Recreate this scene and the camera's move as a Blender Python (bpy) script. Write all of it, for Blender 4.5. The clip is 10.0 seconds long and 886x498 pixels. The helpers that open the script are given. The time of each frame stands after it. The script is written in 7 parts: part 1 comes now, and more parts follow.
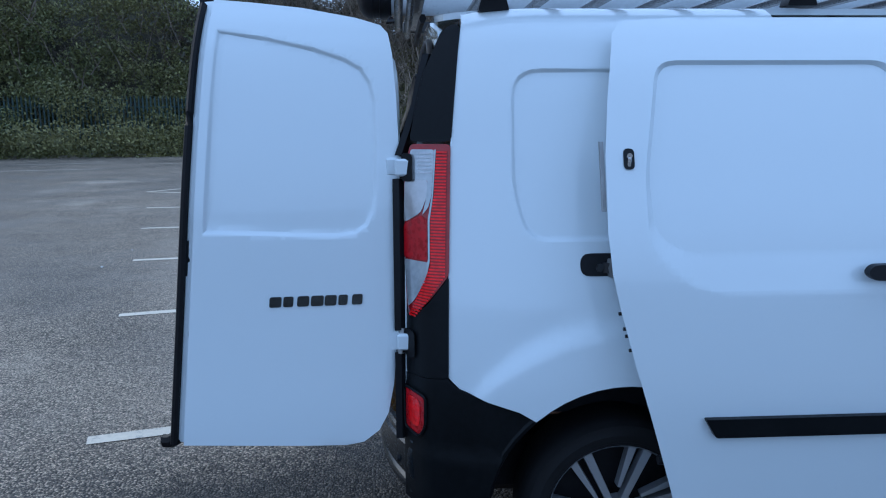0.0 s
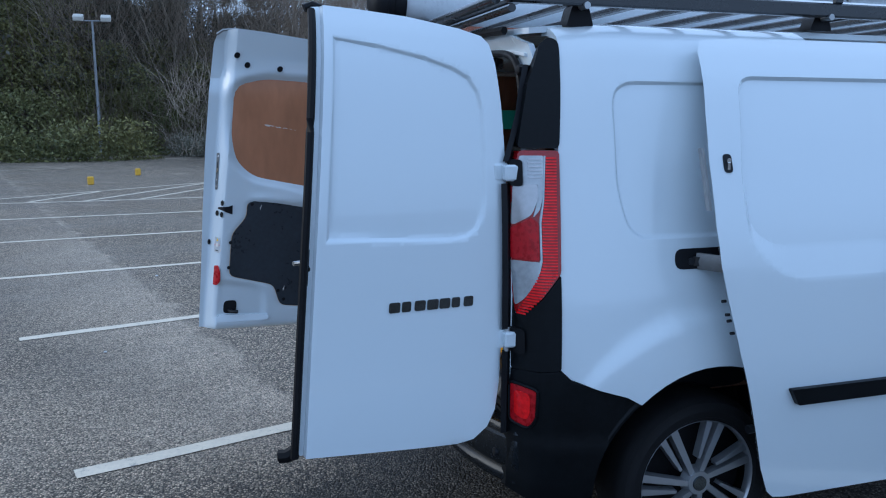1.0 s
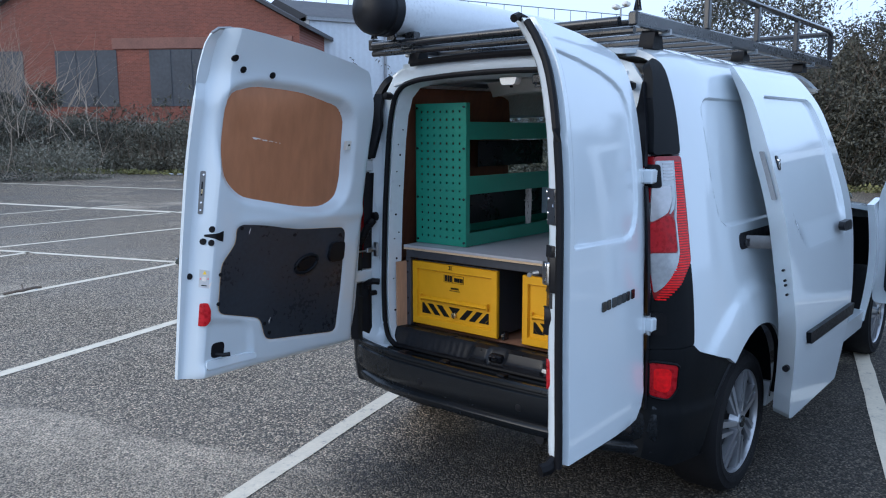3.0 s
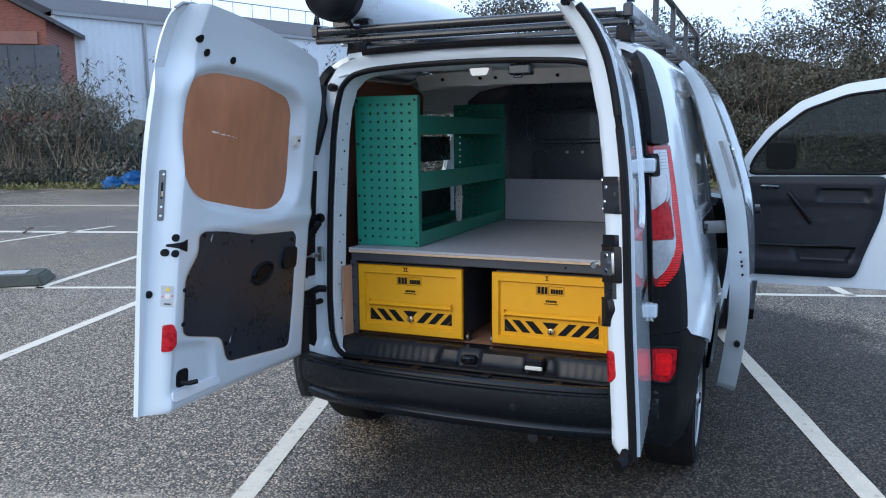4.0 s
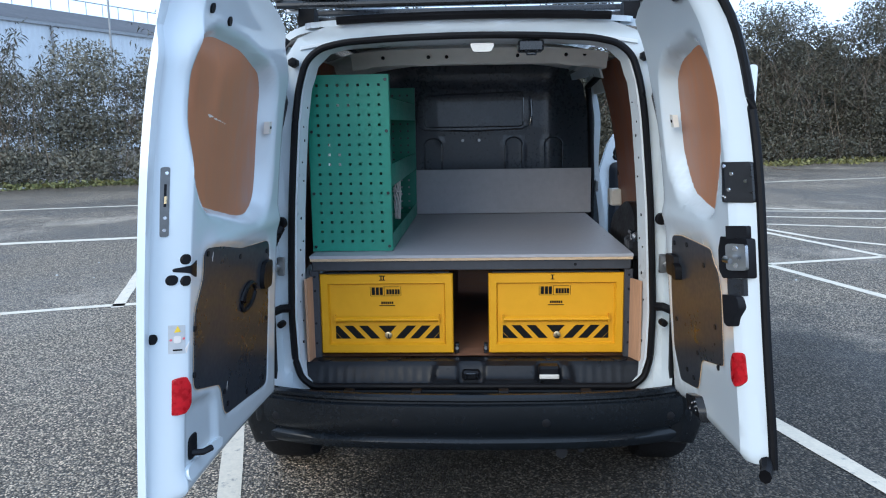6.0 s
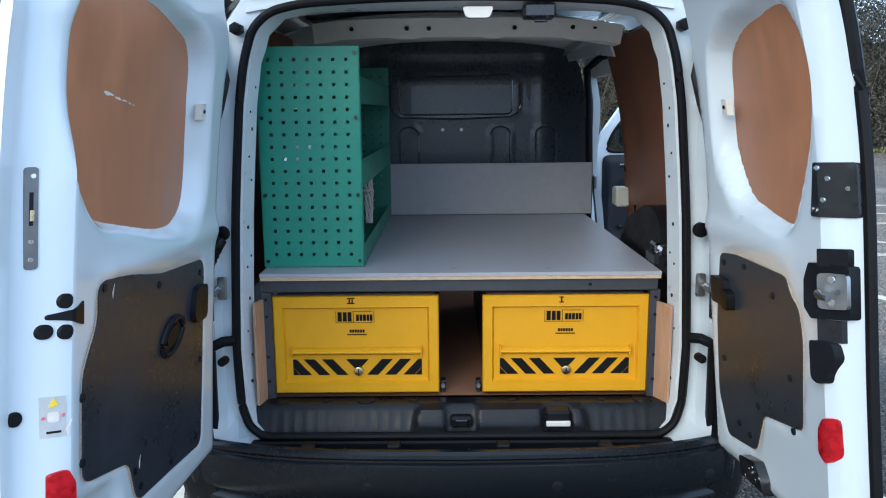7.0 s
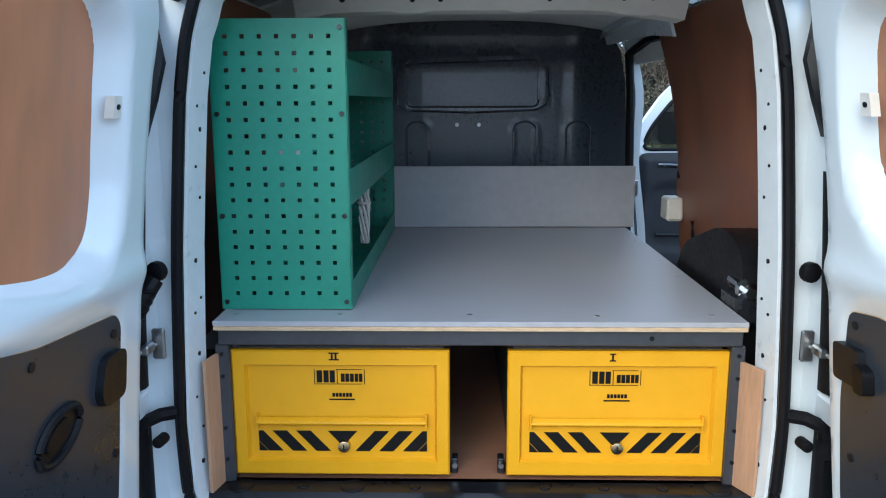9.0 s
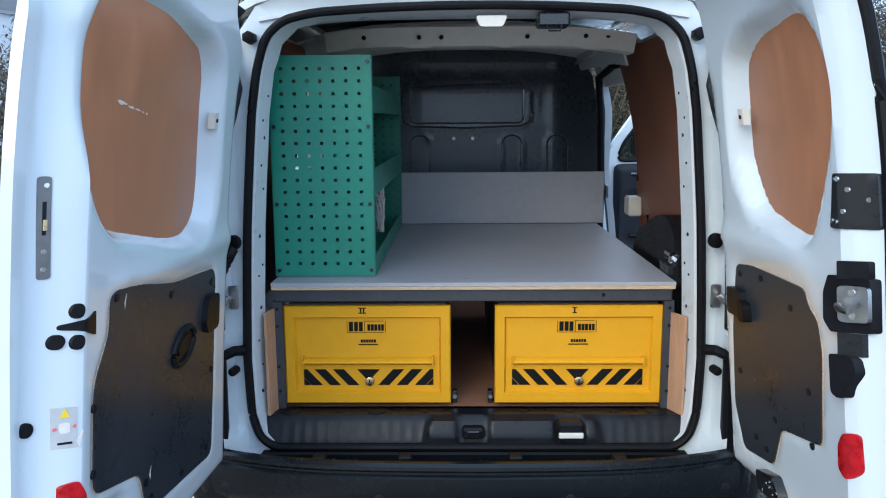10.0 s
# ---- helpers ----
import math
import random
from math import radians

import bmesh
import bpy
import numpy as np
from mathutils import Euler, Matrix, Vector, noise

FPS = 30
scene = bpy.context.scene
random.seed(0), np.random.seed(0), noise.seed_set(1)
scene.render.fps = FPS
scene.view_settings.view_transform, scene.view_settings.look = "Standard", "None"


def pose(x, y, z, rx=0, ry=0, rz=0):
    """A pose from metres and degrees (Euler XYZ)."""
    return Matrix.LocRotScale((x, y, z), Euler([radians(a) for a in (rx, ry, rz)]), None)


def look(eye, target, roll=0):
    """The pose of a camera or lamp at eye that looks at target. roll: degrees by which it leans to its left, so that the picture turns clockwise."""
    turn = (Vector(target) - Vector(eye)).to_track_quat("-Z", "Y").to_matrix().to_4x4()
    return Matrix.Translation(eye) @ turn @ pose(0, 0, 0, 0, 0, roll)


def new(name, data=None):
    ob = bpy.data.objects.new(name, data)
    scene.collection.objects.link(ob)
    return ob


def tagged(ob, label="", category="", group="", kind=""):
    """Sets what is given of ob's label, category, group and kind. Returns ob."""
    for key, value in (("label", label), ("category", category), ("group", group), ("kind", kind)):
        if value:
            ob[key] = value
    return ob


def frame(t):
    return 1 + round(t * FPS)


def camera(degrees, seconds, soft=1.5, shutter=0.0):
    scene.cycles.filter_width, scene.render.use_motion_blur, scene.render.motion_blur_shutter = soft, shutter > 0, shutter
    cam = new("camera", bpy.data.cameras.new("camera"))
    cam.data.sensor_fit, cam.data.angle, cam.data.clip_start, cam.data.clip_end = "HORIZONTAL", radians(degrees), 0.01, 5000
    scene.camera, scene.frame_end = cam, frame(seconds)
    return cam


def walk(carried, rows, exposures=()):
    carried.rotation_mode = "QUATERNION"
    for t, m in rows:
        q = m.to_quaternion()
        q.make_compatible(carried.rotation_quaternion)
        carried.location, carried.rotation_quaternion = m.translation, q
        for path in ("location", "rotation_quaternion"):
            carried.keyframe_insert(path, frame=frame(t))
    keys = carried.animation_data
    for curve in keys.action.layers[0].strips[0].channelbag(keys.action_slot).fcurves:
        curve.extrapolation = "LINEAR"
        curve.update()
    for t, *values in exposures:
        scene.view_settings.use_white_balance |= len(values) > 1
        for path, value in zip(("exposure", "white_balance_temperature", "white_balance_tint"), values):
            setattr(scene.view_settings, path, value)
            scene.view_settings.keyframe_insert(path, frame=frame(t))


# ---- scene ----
cam = camera(59.1, 10.0, soft=1.1)
PATH = [
    (0, (0.044, -3.141, 1.545), (0.153, -1.173, 1.205), -0.3),
    (0.5, (-0.4, -3.116, 1.552), (-0.063, -1.174, 1.216), -0.1),
    (1, (-0.89, -3.071, 1.557), (-0.304, -1.187, 1.227), 0.1),
    (1.5, (-1.349, -2.847, 1.558), (-0.511, -1.061, 1.230), 0.2),
    (2, (-1.849, -2.632, 1.576), (-0.757, -0.989, 1.245), 0.1),
    (2.2, (-2.01, -2.525, 1.573), (-0.826, -0.948, 1.240), -0.0),
    (3.3, (-2.722, -1.752, 1.520), (-1.092, -0.63, 1.232), -0.3),
    (3.5, (-2.783, -1.586, 1.502), (-1.084, -0.571, 1.213), -0.4),
    (4, (-2.884, -1.171, 1.503), (-1.061, -0.402, 1.215), -0.6),
    (4.5, (-3.003, -0.778, 1.509), (-1.096, -0.25, 1.217), -0.7),
    (5, (-2.922, -0.455, 1.486), (-0.972, -0.13, 1.186), -0.9),
    (5.2, (-2.881, -0.348, 1.500), (-0.92, -0.097, 1.196), -0.9),
    (6.3, (-2.554, 0.007, 1.490), (-0.581, 0.063, 1.166), -0.9),
    (6.5, (-2.421, 0.011, 1.496), (-0.448, 0.042, 1.165), -0.8),
    (7, (-2.11, 0.038, 1.482), (-0.14, 0.05, 1.136), -0.5),
    (7.5, (-1.781, 0.084, 1.485), (0.185, 0.096, 1.119), -0.3),
    (8, (-1.513, 0.055, 1.490), (0.45, 0.084, 1.108), -0.2),
    (8.5, (-1.414, 0.035, 1.492), (0.548, 0.075, 1.106), -0.2),
    (9, (-1.499, 0.041, 1.497), (0.466, 0.087, 1.123), -0.2),
    (9.5, (-1.785, 0.089, 1.499), (0.183, 0.128, 1.147), -0.3),
    (10, (-2.094, 0.049, 1.485), (-0.121, 0.083, 1.159), -0.4),
]
walk(cam, [(t, look(eye, target, roll)) for t, eye, target, roll in PATH],
     [(0.0, -0.27, 4450, 6), (1.0, -0.26, 4600, 6), (2.0, -0.13, 4800, 8), (3.5, 0.2, 5000, 8), (5.0, 0.41, 4980, 6), (6.5, 0.49, 4920, 4), (7.5, 0.74, 4950, 2), (8.5, 0.96, 4970, 2), (9.3, 0.9, 4970, 2), (10.0, 0.6, 4950, 4)])

# ---- world and light ----
SUN_AZ, SUN_EL = 152.0, 26.0
world = bpy.data.worlds.new("overcast_sky")
scene.world = world
world.use_nodes = True
wn, wl = world.node_tree.nodes, world.node_tree.links
sky = wn.new("ShaderNodeTexSky")
sky.sky_type = "NISHITA"
sky.sun_disc = False
sky.sun_elevation, sky.sun_rotation = radians(SUN_EL), radians(90 - SUN_AZ)
sky.air_density, sky.dust_density, sky.ozone_density = 1.0, 4.0, 1.0
# thin cloud: the blue of the clear sky is veiled with pale grey
veil = wn.new("ShaderNodeMix")
veil.data_type = "RGBA"
veil.inputs[0].default_value = 0.8
veil.inputs[7].default_value = (9.6, 10.2, 11.2, 1)
wl.new(sky.outputs[0], veil.inputs[6])
bg = wn["Background"]
bg.inputs[1].default_value = 0.116
wl.new(veil.outputs[2], bg.inputs[0])
sun = new("sun", bpy.data.lights.new("sun", "SUN"))
sun.data.energy, sun.data.angle, sun.data.color = 1.3, radians(40), (1.0, 0.75, 0.46)
d = Vector((math.cos(radians(SUN_AZ)) * math.cos(radians(SUN_EL)), math.sin(radians(SUN_AZ)) * math.cos(radians(SUN_EL)), math.sin(radians(SUN_EL))))
sun.matrix_world = look(d * 60, (0, 0, 0))


# ---- materials ----
def mat(name, col, rough=0.5, metal=0.0, var=0.12, scale=6.0, fine=60.0, bump=0.0, bscale=150.0, coat=0.0, stretch=(1, 1, 1), col2=None, spec=0.5, rvar=0.1):
    m = bpy.data.materials.new(name)
    m.use_nodes = True
    n, l = m.node_tree.nodes, m.node_tree.links
    b = n["Principled BSDF"]
    tc = n.new("ShaderNodeTexCoord")
    mp = n.new("ShaderNodeMapping")
    mp.inputs["Scale"].default_value = stretch
    l.new(tc.outputs["Object"], mp.inputs[0])
    big, small = n.new("ShaderNodeTexNoise"), n.new("ShaderNodeTexNoise")
    for t, s in ((big, scale), (small, fine)):
        t.inputs["Scale"].default_value, t.inputs["Detail"].default_value = s, 4
        l.new(mp.outputs[0], t.inputs["Vector"])
    add = n.new("ShaderNodeMath")
    add.operation = "ADD"
    l.new(big.outputs[0], add.inputs[0])
    l.new(small.outputs[0], add.inputs[1])
    half = n.new("ShaderNodeMapRange")
    half.inputs[1].default_value, half.inputs[2].default_value = 0.7, 1.3
    l.new(add.outputs[0], half.inputs[0])
    mix = n.new("ShaderNodeMix")
    mix.data_type = "RGBA"
    c2 = col2 or [min(1, c * (1 + var)) for c in col]
    mix.inputs[6].default_value = (*[c * (1 - var) for c in col], 1)
    mix.inputs[7].default_value = (*c2, 1)
    l.new(half.outputs[0], mix.inputs[0])
    l.new(mix.outputs[2], b.inputs["Base Color"])
    rr = n.new("ShaderNodeMapRange")
    rr.inputs[3].default_value, rr.inputs[4].default_value = max(0.02, rough - rvar), min(1, rough + rvar)
    l.new(half.outputs[0], rr.inputs[0])
    l.new(rr.outputs[0], b.inputs["Roughness"])
    b.inputs["Metallic"].default_value = metal
    b.inputs["Specular IOR Level"].default_value = spec
    b.inputs["Coat Weight"].default_value = coat
    b.inputs["Coat Roughness"].default_value = 0.04
    if bump:
        bt, bp = n.new("ShaderNodeTexNoise"), n.new("ShaderNodeBump")
        bt.inputs["Scale"].default_value, bt.inputs["Detail"].default_value = bscale, 3
        bp.inputs["Strength"].default_value, bp.inputs["Distance"].default_value = bump, 0.002
        l.new(mp.outputs[0], bt.inputs["Vector"])
        l.new(bt.outputs[0], bp.inputs["Height"])
        l.new(bp.outputs[0], b.inputs["Normal"])
    return m


WHITE = mat("white_paint", (0.675, 0.735, 0.775), 0.26, var=0.005, scale=1.5, fine=4, coat=1.0, rvar=0.01)
WHITE_IN = mat("white_paint_inside", (0.70, 0.74, 0.765), 0.35, var=0.05, scale=5, fine=30, coat=0.4)
BUMPERBLACK = mat("black_bumper_plastic", (0.0065, 0.0085, 0.0115), 0.25, var=0.2, scale=3, bump=0.02, bscale=700, spec=0.33, rvar=0.04)
PLASTIC = mat("black_plastic", (0.005, 0.006, 0.0075), 0.42, var=0.25, scale=4, bump=0.2, bscale=500, spec=0.15)
CARD = mat("black_door_lining", (0.012, 0.014, 0.019), 0.45, var=0.2, bump=0.08, bscale=400, spec=0.3)
TRIM = mat("black_trim", (0.009, 0.0095, 0.012), 0.42, var=0.2, bump=0.1, bscale=400, spec=0.2)
RUBBER = mat("black_rubber", (0.006, 0.006, 0.0075), 0.5, var=0.3, bump=0.2, bscale=300, spec=0.18)
STEEL_BLACK = mat("black_painted_steel", (0.012, 0.013, 0.016), 0.3, var=0.2, coat=0.3, rvar=0.08)
BULK = mat("dark_bulkhead_paint", (0.048, 0.057, 0.074), 0.30, var=0.2, scale=3, coat=0.3, rvar=0.05, spec=0.45)
RIBPAINT = mat("glossy_bulkhead_paint", (0.048, 0.057, 0.074), 0.10, var=0.1, coat=1.0, rvar=0.02, spec=0.6)
SILLBLACK = mat("scuffed_sill_plastic", (0.010, 0.011, 0.014), 0.36, var=0.35, scale=7, fine=50, bump=0.08, bscale=300, spec=0.27)
FRAME = mat("charcoal_steel", (0.045, 0.047, 0.055), 0.42, var=0.15, bump=0.1, bscale=500)
ZINC = mat("zinc_steel", (0.40, 0.41, 0.42), 0.35, 1.0, var=0.1, rvar=0.1)
BRASS = mat("worn_brass", (0.62, 0.50, 0.30), 0.28, 1.0, var=0.15, rvar=0.08)
CREAM = mat("cream_painted_steel", (0.90, 0.88, 0.80), 0.5, var=0.04, scale=3, fine=30)
CHROME = mat("chrome", (0.75, 0.76, 0.78), 0.12, 1.0, var=0.05, rvar=0.05)
DARKCHROME = mat("dark_chrome", (0.10, 0.11, 0.12), 0.18, 1.0, var=0.2, rvar=0.06)
ALLOY = mat("silver_wheel_paint", (0.40, 0.41, 0.43), 0.32, 0.75, var=0.04, scale=3, fine=9, coat=0.4, rvar=0.03)
TYRE = mat("tyre_rubber", (0.008, 0.008, 0.009), 0.7, var=0.3, scale=10, bump=0.3, bscale=200, spec=0.2)
GREEN = mat("green_painted_steel", (0.042, 0.238, 0.158), 0.40, var=0.08, scale=5, bump=0.08, bscale=600)
YELLOW = mat("yellow_painted_steel", (0.73, 0.365, 0.0), 0.38, var=0.04, scale=3, fine=20, spec=0.3)
BLACKPAINT = mat("black_print", (0.010, 0.010, 0.010), 0.6, var=0.2, spec=0.12)
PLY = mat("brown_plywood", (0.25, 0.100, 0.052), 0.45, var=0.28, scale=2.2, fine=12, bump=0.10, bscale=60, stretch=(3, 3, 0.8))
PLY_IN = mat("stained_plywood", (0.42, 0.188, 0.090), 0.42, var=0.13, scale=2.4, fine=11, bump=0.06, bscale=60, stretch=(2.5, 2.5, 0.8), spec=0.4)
PLYPALE = mat("pale_plywood", (0.43, 0.255, 0.15), 0.6, var=0.2, scale=2.2, fine=18, bump=0.08, bscale=60, stretch=(7, 7, 0.8))
PLYEDGE = mat("pale_plywood_edge", (0.55, 0.40, 0.24), 0.7, var=0.35, scale=30, fine=300, stretch=(1, 1, 12))
BROWNFLOOR = mat("reddish_floor_board", (0.30, 0.15, 0.085), 0.45, var=0.2, scale=5, fine=60, stretch=(6, 1, 1))
PHENOL = mat("black_film_plywood", (0.028, 0.033, 0.042), 0.34, var=0.25, scale=5, bump=0.04, bscale=90, spec=0.42)
HEADLINER = mat("grey_headliner", (0.80, 0.80, 0.77), 0.85, var=0.12, scale=5, bump=0.3, bscale=300)
RED = mat("red_lens", (0.80, 0.006, 0.010), 0.2, var=0.2, scale=30, coat=0.15, rvar=0.05, spec=0.25)
REFLECTOR = mat("red_reflector", (0.38, 0.004, 0.010), 0.3, var=0.25, scale=60, coat=0.15, spec=0.25)
SILVER = mat("silver_lamp_bowl", (0.44, 0.44, 0.45), 0.2, 0.5, var=0.12, scale=20, coat=0.8, rvar=0.05)
DARKRED = mat("dark_lamp_housing", (0.26, 0.005, 0.008), 0.2, var=0.2, scale=20, coat=0.2, rvar=0.05)
CLEAR = mat("clear_lamp_lens", (0.44, 0.46, 0.48), 0.14, 0.25, var=0.15, scale=14, fine=60, coat=0.5, rvar=0.05)
ALARM = mat("grey_label", (0.48, 0.49, 0.50), 0.5, var=0.1)
AMBER = mat("yellow_print", (0.85, 0.60, 0.02), 0.5, var=0.05)
PINK = mat("red_print", (0.70, 0.15, 0.18), 0.5, var=0.05)
TUBEWHITE = mat("pale_grey_pipe", (0.70, 0.73, 0.76), 0.35, var=0.05, scale=3)
IVORY = mat("ivory_plastic", (0.72, 0.70, 0.64), 0.45, var=0.05)
CONCRETE = mat("concrete", (0.055, 0.058, 0.046), 0.85, var=0.3, scale=7, bump=0.5, bscale=60)
PLATE = mat("dull_grey_steel", (0.17, 0.172, 0.172), 0.4, 0.4, var=0.15)
STEELGREY = mat("galvanised_grey", (0.30, 0.31, 0.32), 0.5, 0.5, var=0.15)
FENCEGREEN = mat("weathered_fence_steel", (0.040, 0.064, 0.058), 0.6, 0.2, var=0.3, scale=3)
BOARD = mat("grey_window_board", (0.075, 0.08, 0.09), 0.7, var=0.25, scale=0.7, fine=6)
BAND = mat("painted_brick_band", (0.24, 0.12, 0.09), 0.85, var=0.2, scale=1.0, fine=10)
CLAD = mat("white_sheet_cladding", (0.62, 0.66, 0.70), 0.5, var=0.06, scale=0.4, fine=4)
ROOFDARK = mat("dark_roof_sheet", (0.055, 0.055, 0.06), 0.7, var=0.2, scale=0.6, fine=5)
BARK = mat("bark", (0.13, 0.10, 0.075), 0.9, var=0.35, scale=3, fine=30)
TWIG_DARK = mat("dull_twigs", (0.24, 0.195, 0.145), 0.9, var=0.3, scale=1, fine=10)
TWIG = mat("bare_twigs", (0.42, 0.345, 0.265), 0.9, var=0.3, scale=1, fine=10)
LITTER = mat("pale_litter", (0.6, 0.6, 0.6), 0.6, var=0.3)
YELLOWBOX = mat("yellow_crate", (0.7, 0.42, 0.03), 0.6, var=0.1)
BLUEBAG = mat("blue_sheet", (0.02, 0.10, 0.28), 0.5, var=0.3, scale=9)
CABLE = mat("white_cable", (0.7, 0.66, 0.62), 0.5, var=0.1)


def glass(name, tint, rough=0.02, ior=1.08):
    m = bpy.data.materials.new(name)
    m.use_nodes = True
    b = m.node_tree.nodes["Principled BSDF"]
    b.inputs["Base Color"].default_value = (*tint, 1)
    b.inputs["Roughness"].default_value = rough
    b.inputs["Transmission Weight"].default_value = 1.0
    b.inputs["IOR"].default_value = ior
    return m


GLASS = glass("tinted_glass", (0.60, 0.66, 0.65))
DOORGLASS = glass("dark_tinted_glass", (0.36, 0.43, 0.44), ior=1.3)


def leafmat(name, a, b2, scale):
    m = mat(name, a, 0.6, var=0.0, scale=scale, fine=3.0, col2=b2, rvar=0.15)
    n, l = m.node_tree.nodes, m.node_tree.links
    bs = n["Principled BSDF"]
    mix = bs.inputs["Base Color"].links[0].from_node
    g = n.new("ShaderNodeNewGeometry")
    hs = n.new("ShaderNodeHueSaturation")
    mr = n.new("ShaderNodeMapRange")
    mr.inputs[3].default_value, mr.inputs[4].default_value = 0.55, 1.45
    l.new(g.outputs["Random Per Island"], mr.inputs[0])
    l.new(mr.outputs[0], hs.inputs["Value"])
    l.new(mix.outputs[2], hs.inputs["Color"])
    l.new(hs.outputs[0], bs.inputs["Base Color"])
    return m


LEAF = leafmat("hedge_leaves", (0.088, 0.105, 0.033), (0.23, 0.205, 0.07), 0.25)
LEAF_GREY = leafmat("grey_bush_leaves", (0.125, 0.120, 0.088), (0.245, 0.230, 0.170), 0.4)
LEAF_DRY = leafmat("winter_bramble_leaves", (0.058, 0.058, 0.040), (0.118, 0.112, 0.080), 0.3)


def asphalt():
    m = bpy.data.materials.new("wet_asphalt")
    m.use_nodes = True
    n, l = m.node_tree.nodes, m.node_tree.links
    b = n["Principled BSDF"]
    tc = n.new("ShaderNodeTexCoord")

    def noise_(scale, detail=4, rough=0.55):
        t = n.new("ShaderNodeTexNoise")
        t.inputs["Scale"].default_value, t.inputs["Detail"].default_value, t.inputs["Roughness"].default_value = scale, detail, rough
        l.new(tc.outputs["Object"], t.inputs["Vector"])
        return t.outputs[0]

    def ramp(v, a, b_, lo=0.0, hi=1.0):
        r = n.new("ShaderNodeMapRange")
        r.inputs[1].default_value, r.inputs[2].default_value, r.inputs[3].default_value, r.inputs[4].default_value = a, b_, lo, hi
        l.new(v, r.inputs[0])
        return r.outputs[0]

    def mixc(f, c1, c2):
        x = n.new("ShaderNodeMix")
        x.data_type = "RGBA"
        for sock, c in ((6, c1), (7, c2)):
            if isinstance(c, tuple):
                x.inputs[sock].default_value = (*c, 1)
            else:
                l.new(c, x.inputs[sock])
        l.new(f, x.inputs[0])
        return x.outputs[2]

    vor = n.new("ShaderNodeTexVoronoi")
    vor.inputs["Scale"].default_value = 104
    l.new(tc.outputs["Object"], vor.inputs["Vector"])
    sep = n.new("ShaderNodeSeparateColor")
    l.new(vor.outputs["Color"], sep.inputs[0])
    def power(v, e):
        pw = n.new("ShaderNodeMath")
        pw.operation = "POWER"
        pw.inputs[1].default_value = e
        l.new(v, pw.inputs[0])
        return pw.outputs[0]

    chip = power(sep.outputs[0], 2.3)
    # asphalt colour darkened to stand for ground in the van's shade
    van_shade = mixc(chip, (0.0135, 0.0118, 0.0094), (0.225, 0.194, 0.149))
    grey = mixc(chip, (0.074, 0.062, 0.046), (0.88, 0.725, 0.525))
    worn = mixc(ramp(sep.outputs[1], 0.0, 1.0), (0.42, 0.348, 0.260), (0.98, 0.82, 0.62))

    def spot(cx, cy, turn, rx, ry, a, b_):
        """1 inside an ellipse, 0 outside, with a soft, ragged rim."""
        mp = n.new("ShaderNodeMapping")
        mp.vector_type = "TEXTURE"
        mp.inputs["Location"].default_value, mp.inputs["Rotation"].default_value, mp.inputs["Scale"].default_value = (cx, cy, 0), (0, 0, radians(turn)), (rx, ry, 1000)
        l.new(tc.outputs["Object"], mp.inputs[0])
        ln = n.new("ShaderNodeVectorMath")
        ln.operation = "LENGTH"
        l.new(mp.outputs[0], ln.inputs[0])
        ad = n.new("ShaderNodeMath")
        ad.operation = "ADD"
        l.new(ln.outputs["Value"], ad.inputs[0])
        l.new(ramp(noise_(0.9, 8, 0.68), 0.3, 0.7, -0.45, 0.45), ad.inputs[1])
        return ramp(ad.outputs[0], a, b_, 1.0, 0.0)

    # damp ground with drier grey patches, a dusty pale band behind the van and another beside it
    dry = ramp(noise_(0.33, 7, 0.62), 0.42, 0.58)
    damp = mixc(chip, (0.046, 0.039, 0.029), (0.54, 0.447, 0.325))
    base = mixc(dry, damp, grey)
    mpu = n.new("ShaderNodeMapping")
    mpu.vector_type = "TEXTURE"
    mpu.inputs["Rotation"].default_value = (0, 0, radians(15.8))
    l.new(tc.outputs["Object"], mpu.inputs[0])
    sp_ = n.new("ShaderNodeSeparateXYZ")
    l.new(mpu.outputs[0], sp_.inputs[0])

    def times(a, b_, op="MULTIPLY"):
        m_ = n.new("ShaderNodeMath")
        m_.operation = op
        l.new(a, m_.inputs[0])
        l.new(b_, m_.inputs[1])
        return m_.outputs[0]

    # a resurfacing seam across the bays: dusty and pale on its near side, fresher beyond
    uu = times(sp_.outputs[0], ramp(noise_(2.2, 6, 0.7), 0.3, 0.7, -0.10, 0.10), "ADD")
    near = times(ramp(uu, -1.3, -0.30), ramp(uu, -0.17, -0.10, 1.0, 0.0))
    streak = times(times(ramp(uu, -0.22, -0.16), ramp(uu, -0.12, -0.07, 1.0, 0.0)), ramp(noise_(3.0, 6, 0.7), 0.42, 0.58))
    band = times(times(near, ramp(noise_(0.9, 7, 0.7), 0.34, 0.54, 0.45, 1.0)), times(ramp(sp_.outputs[1], 0.3, 1.15), ramp(sp_.outputs[1], 7.0, 11.0, 1.0, 0.15)))
    base = mixc(times(times(ramp(uu, -0.13, -0.06), ramp(uu, 7.5, 4.0)), ramp(sp_.outputs[1], -0.6, 0.6)), base, mixc(chip, (0.076, 0.063, 0.046), (0.97, 0.80, 0.58)))
    lane = times(times(ramp(uu, -6.0, -3.0), ramp(uu, -0.25, 0.3, 0.36, 0.0)), times(ramp(sp_.outputs[1], 0.4, 1.2), ramp(noise_(0.6, 8, 0.7), 0.36, 0.60)))
    speck = ramp(noise_(26, 8, 0.75), 0.42, 0.56, 0.6, 1.0)
    blot = ramp(noise_(5.5, 8, 0.75), 0.40, 0.55, 0.7, 1.0)
    base = mixc(times(lane, speck), base, worn)
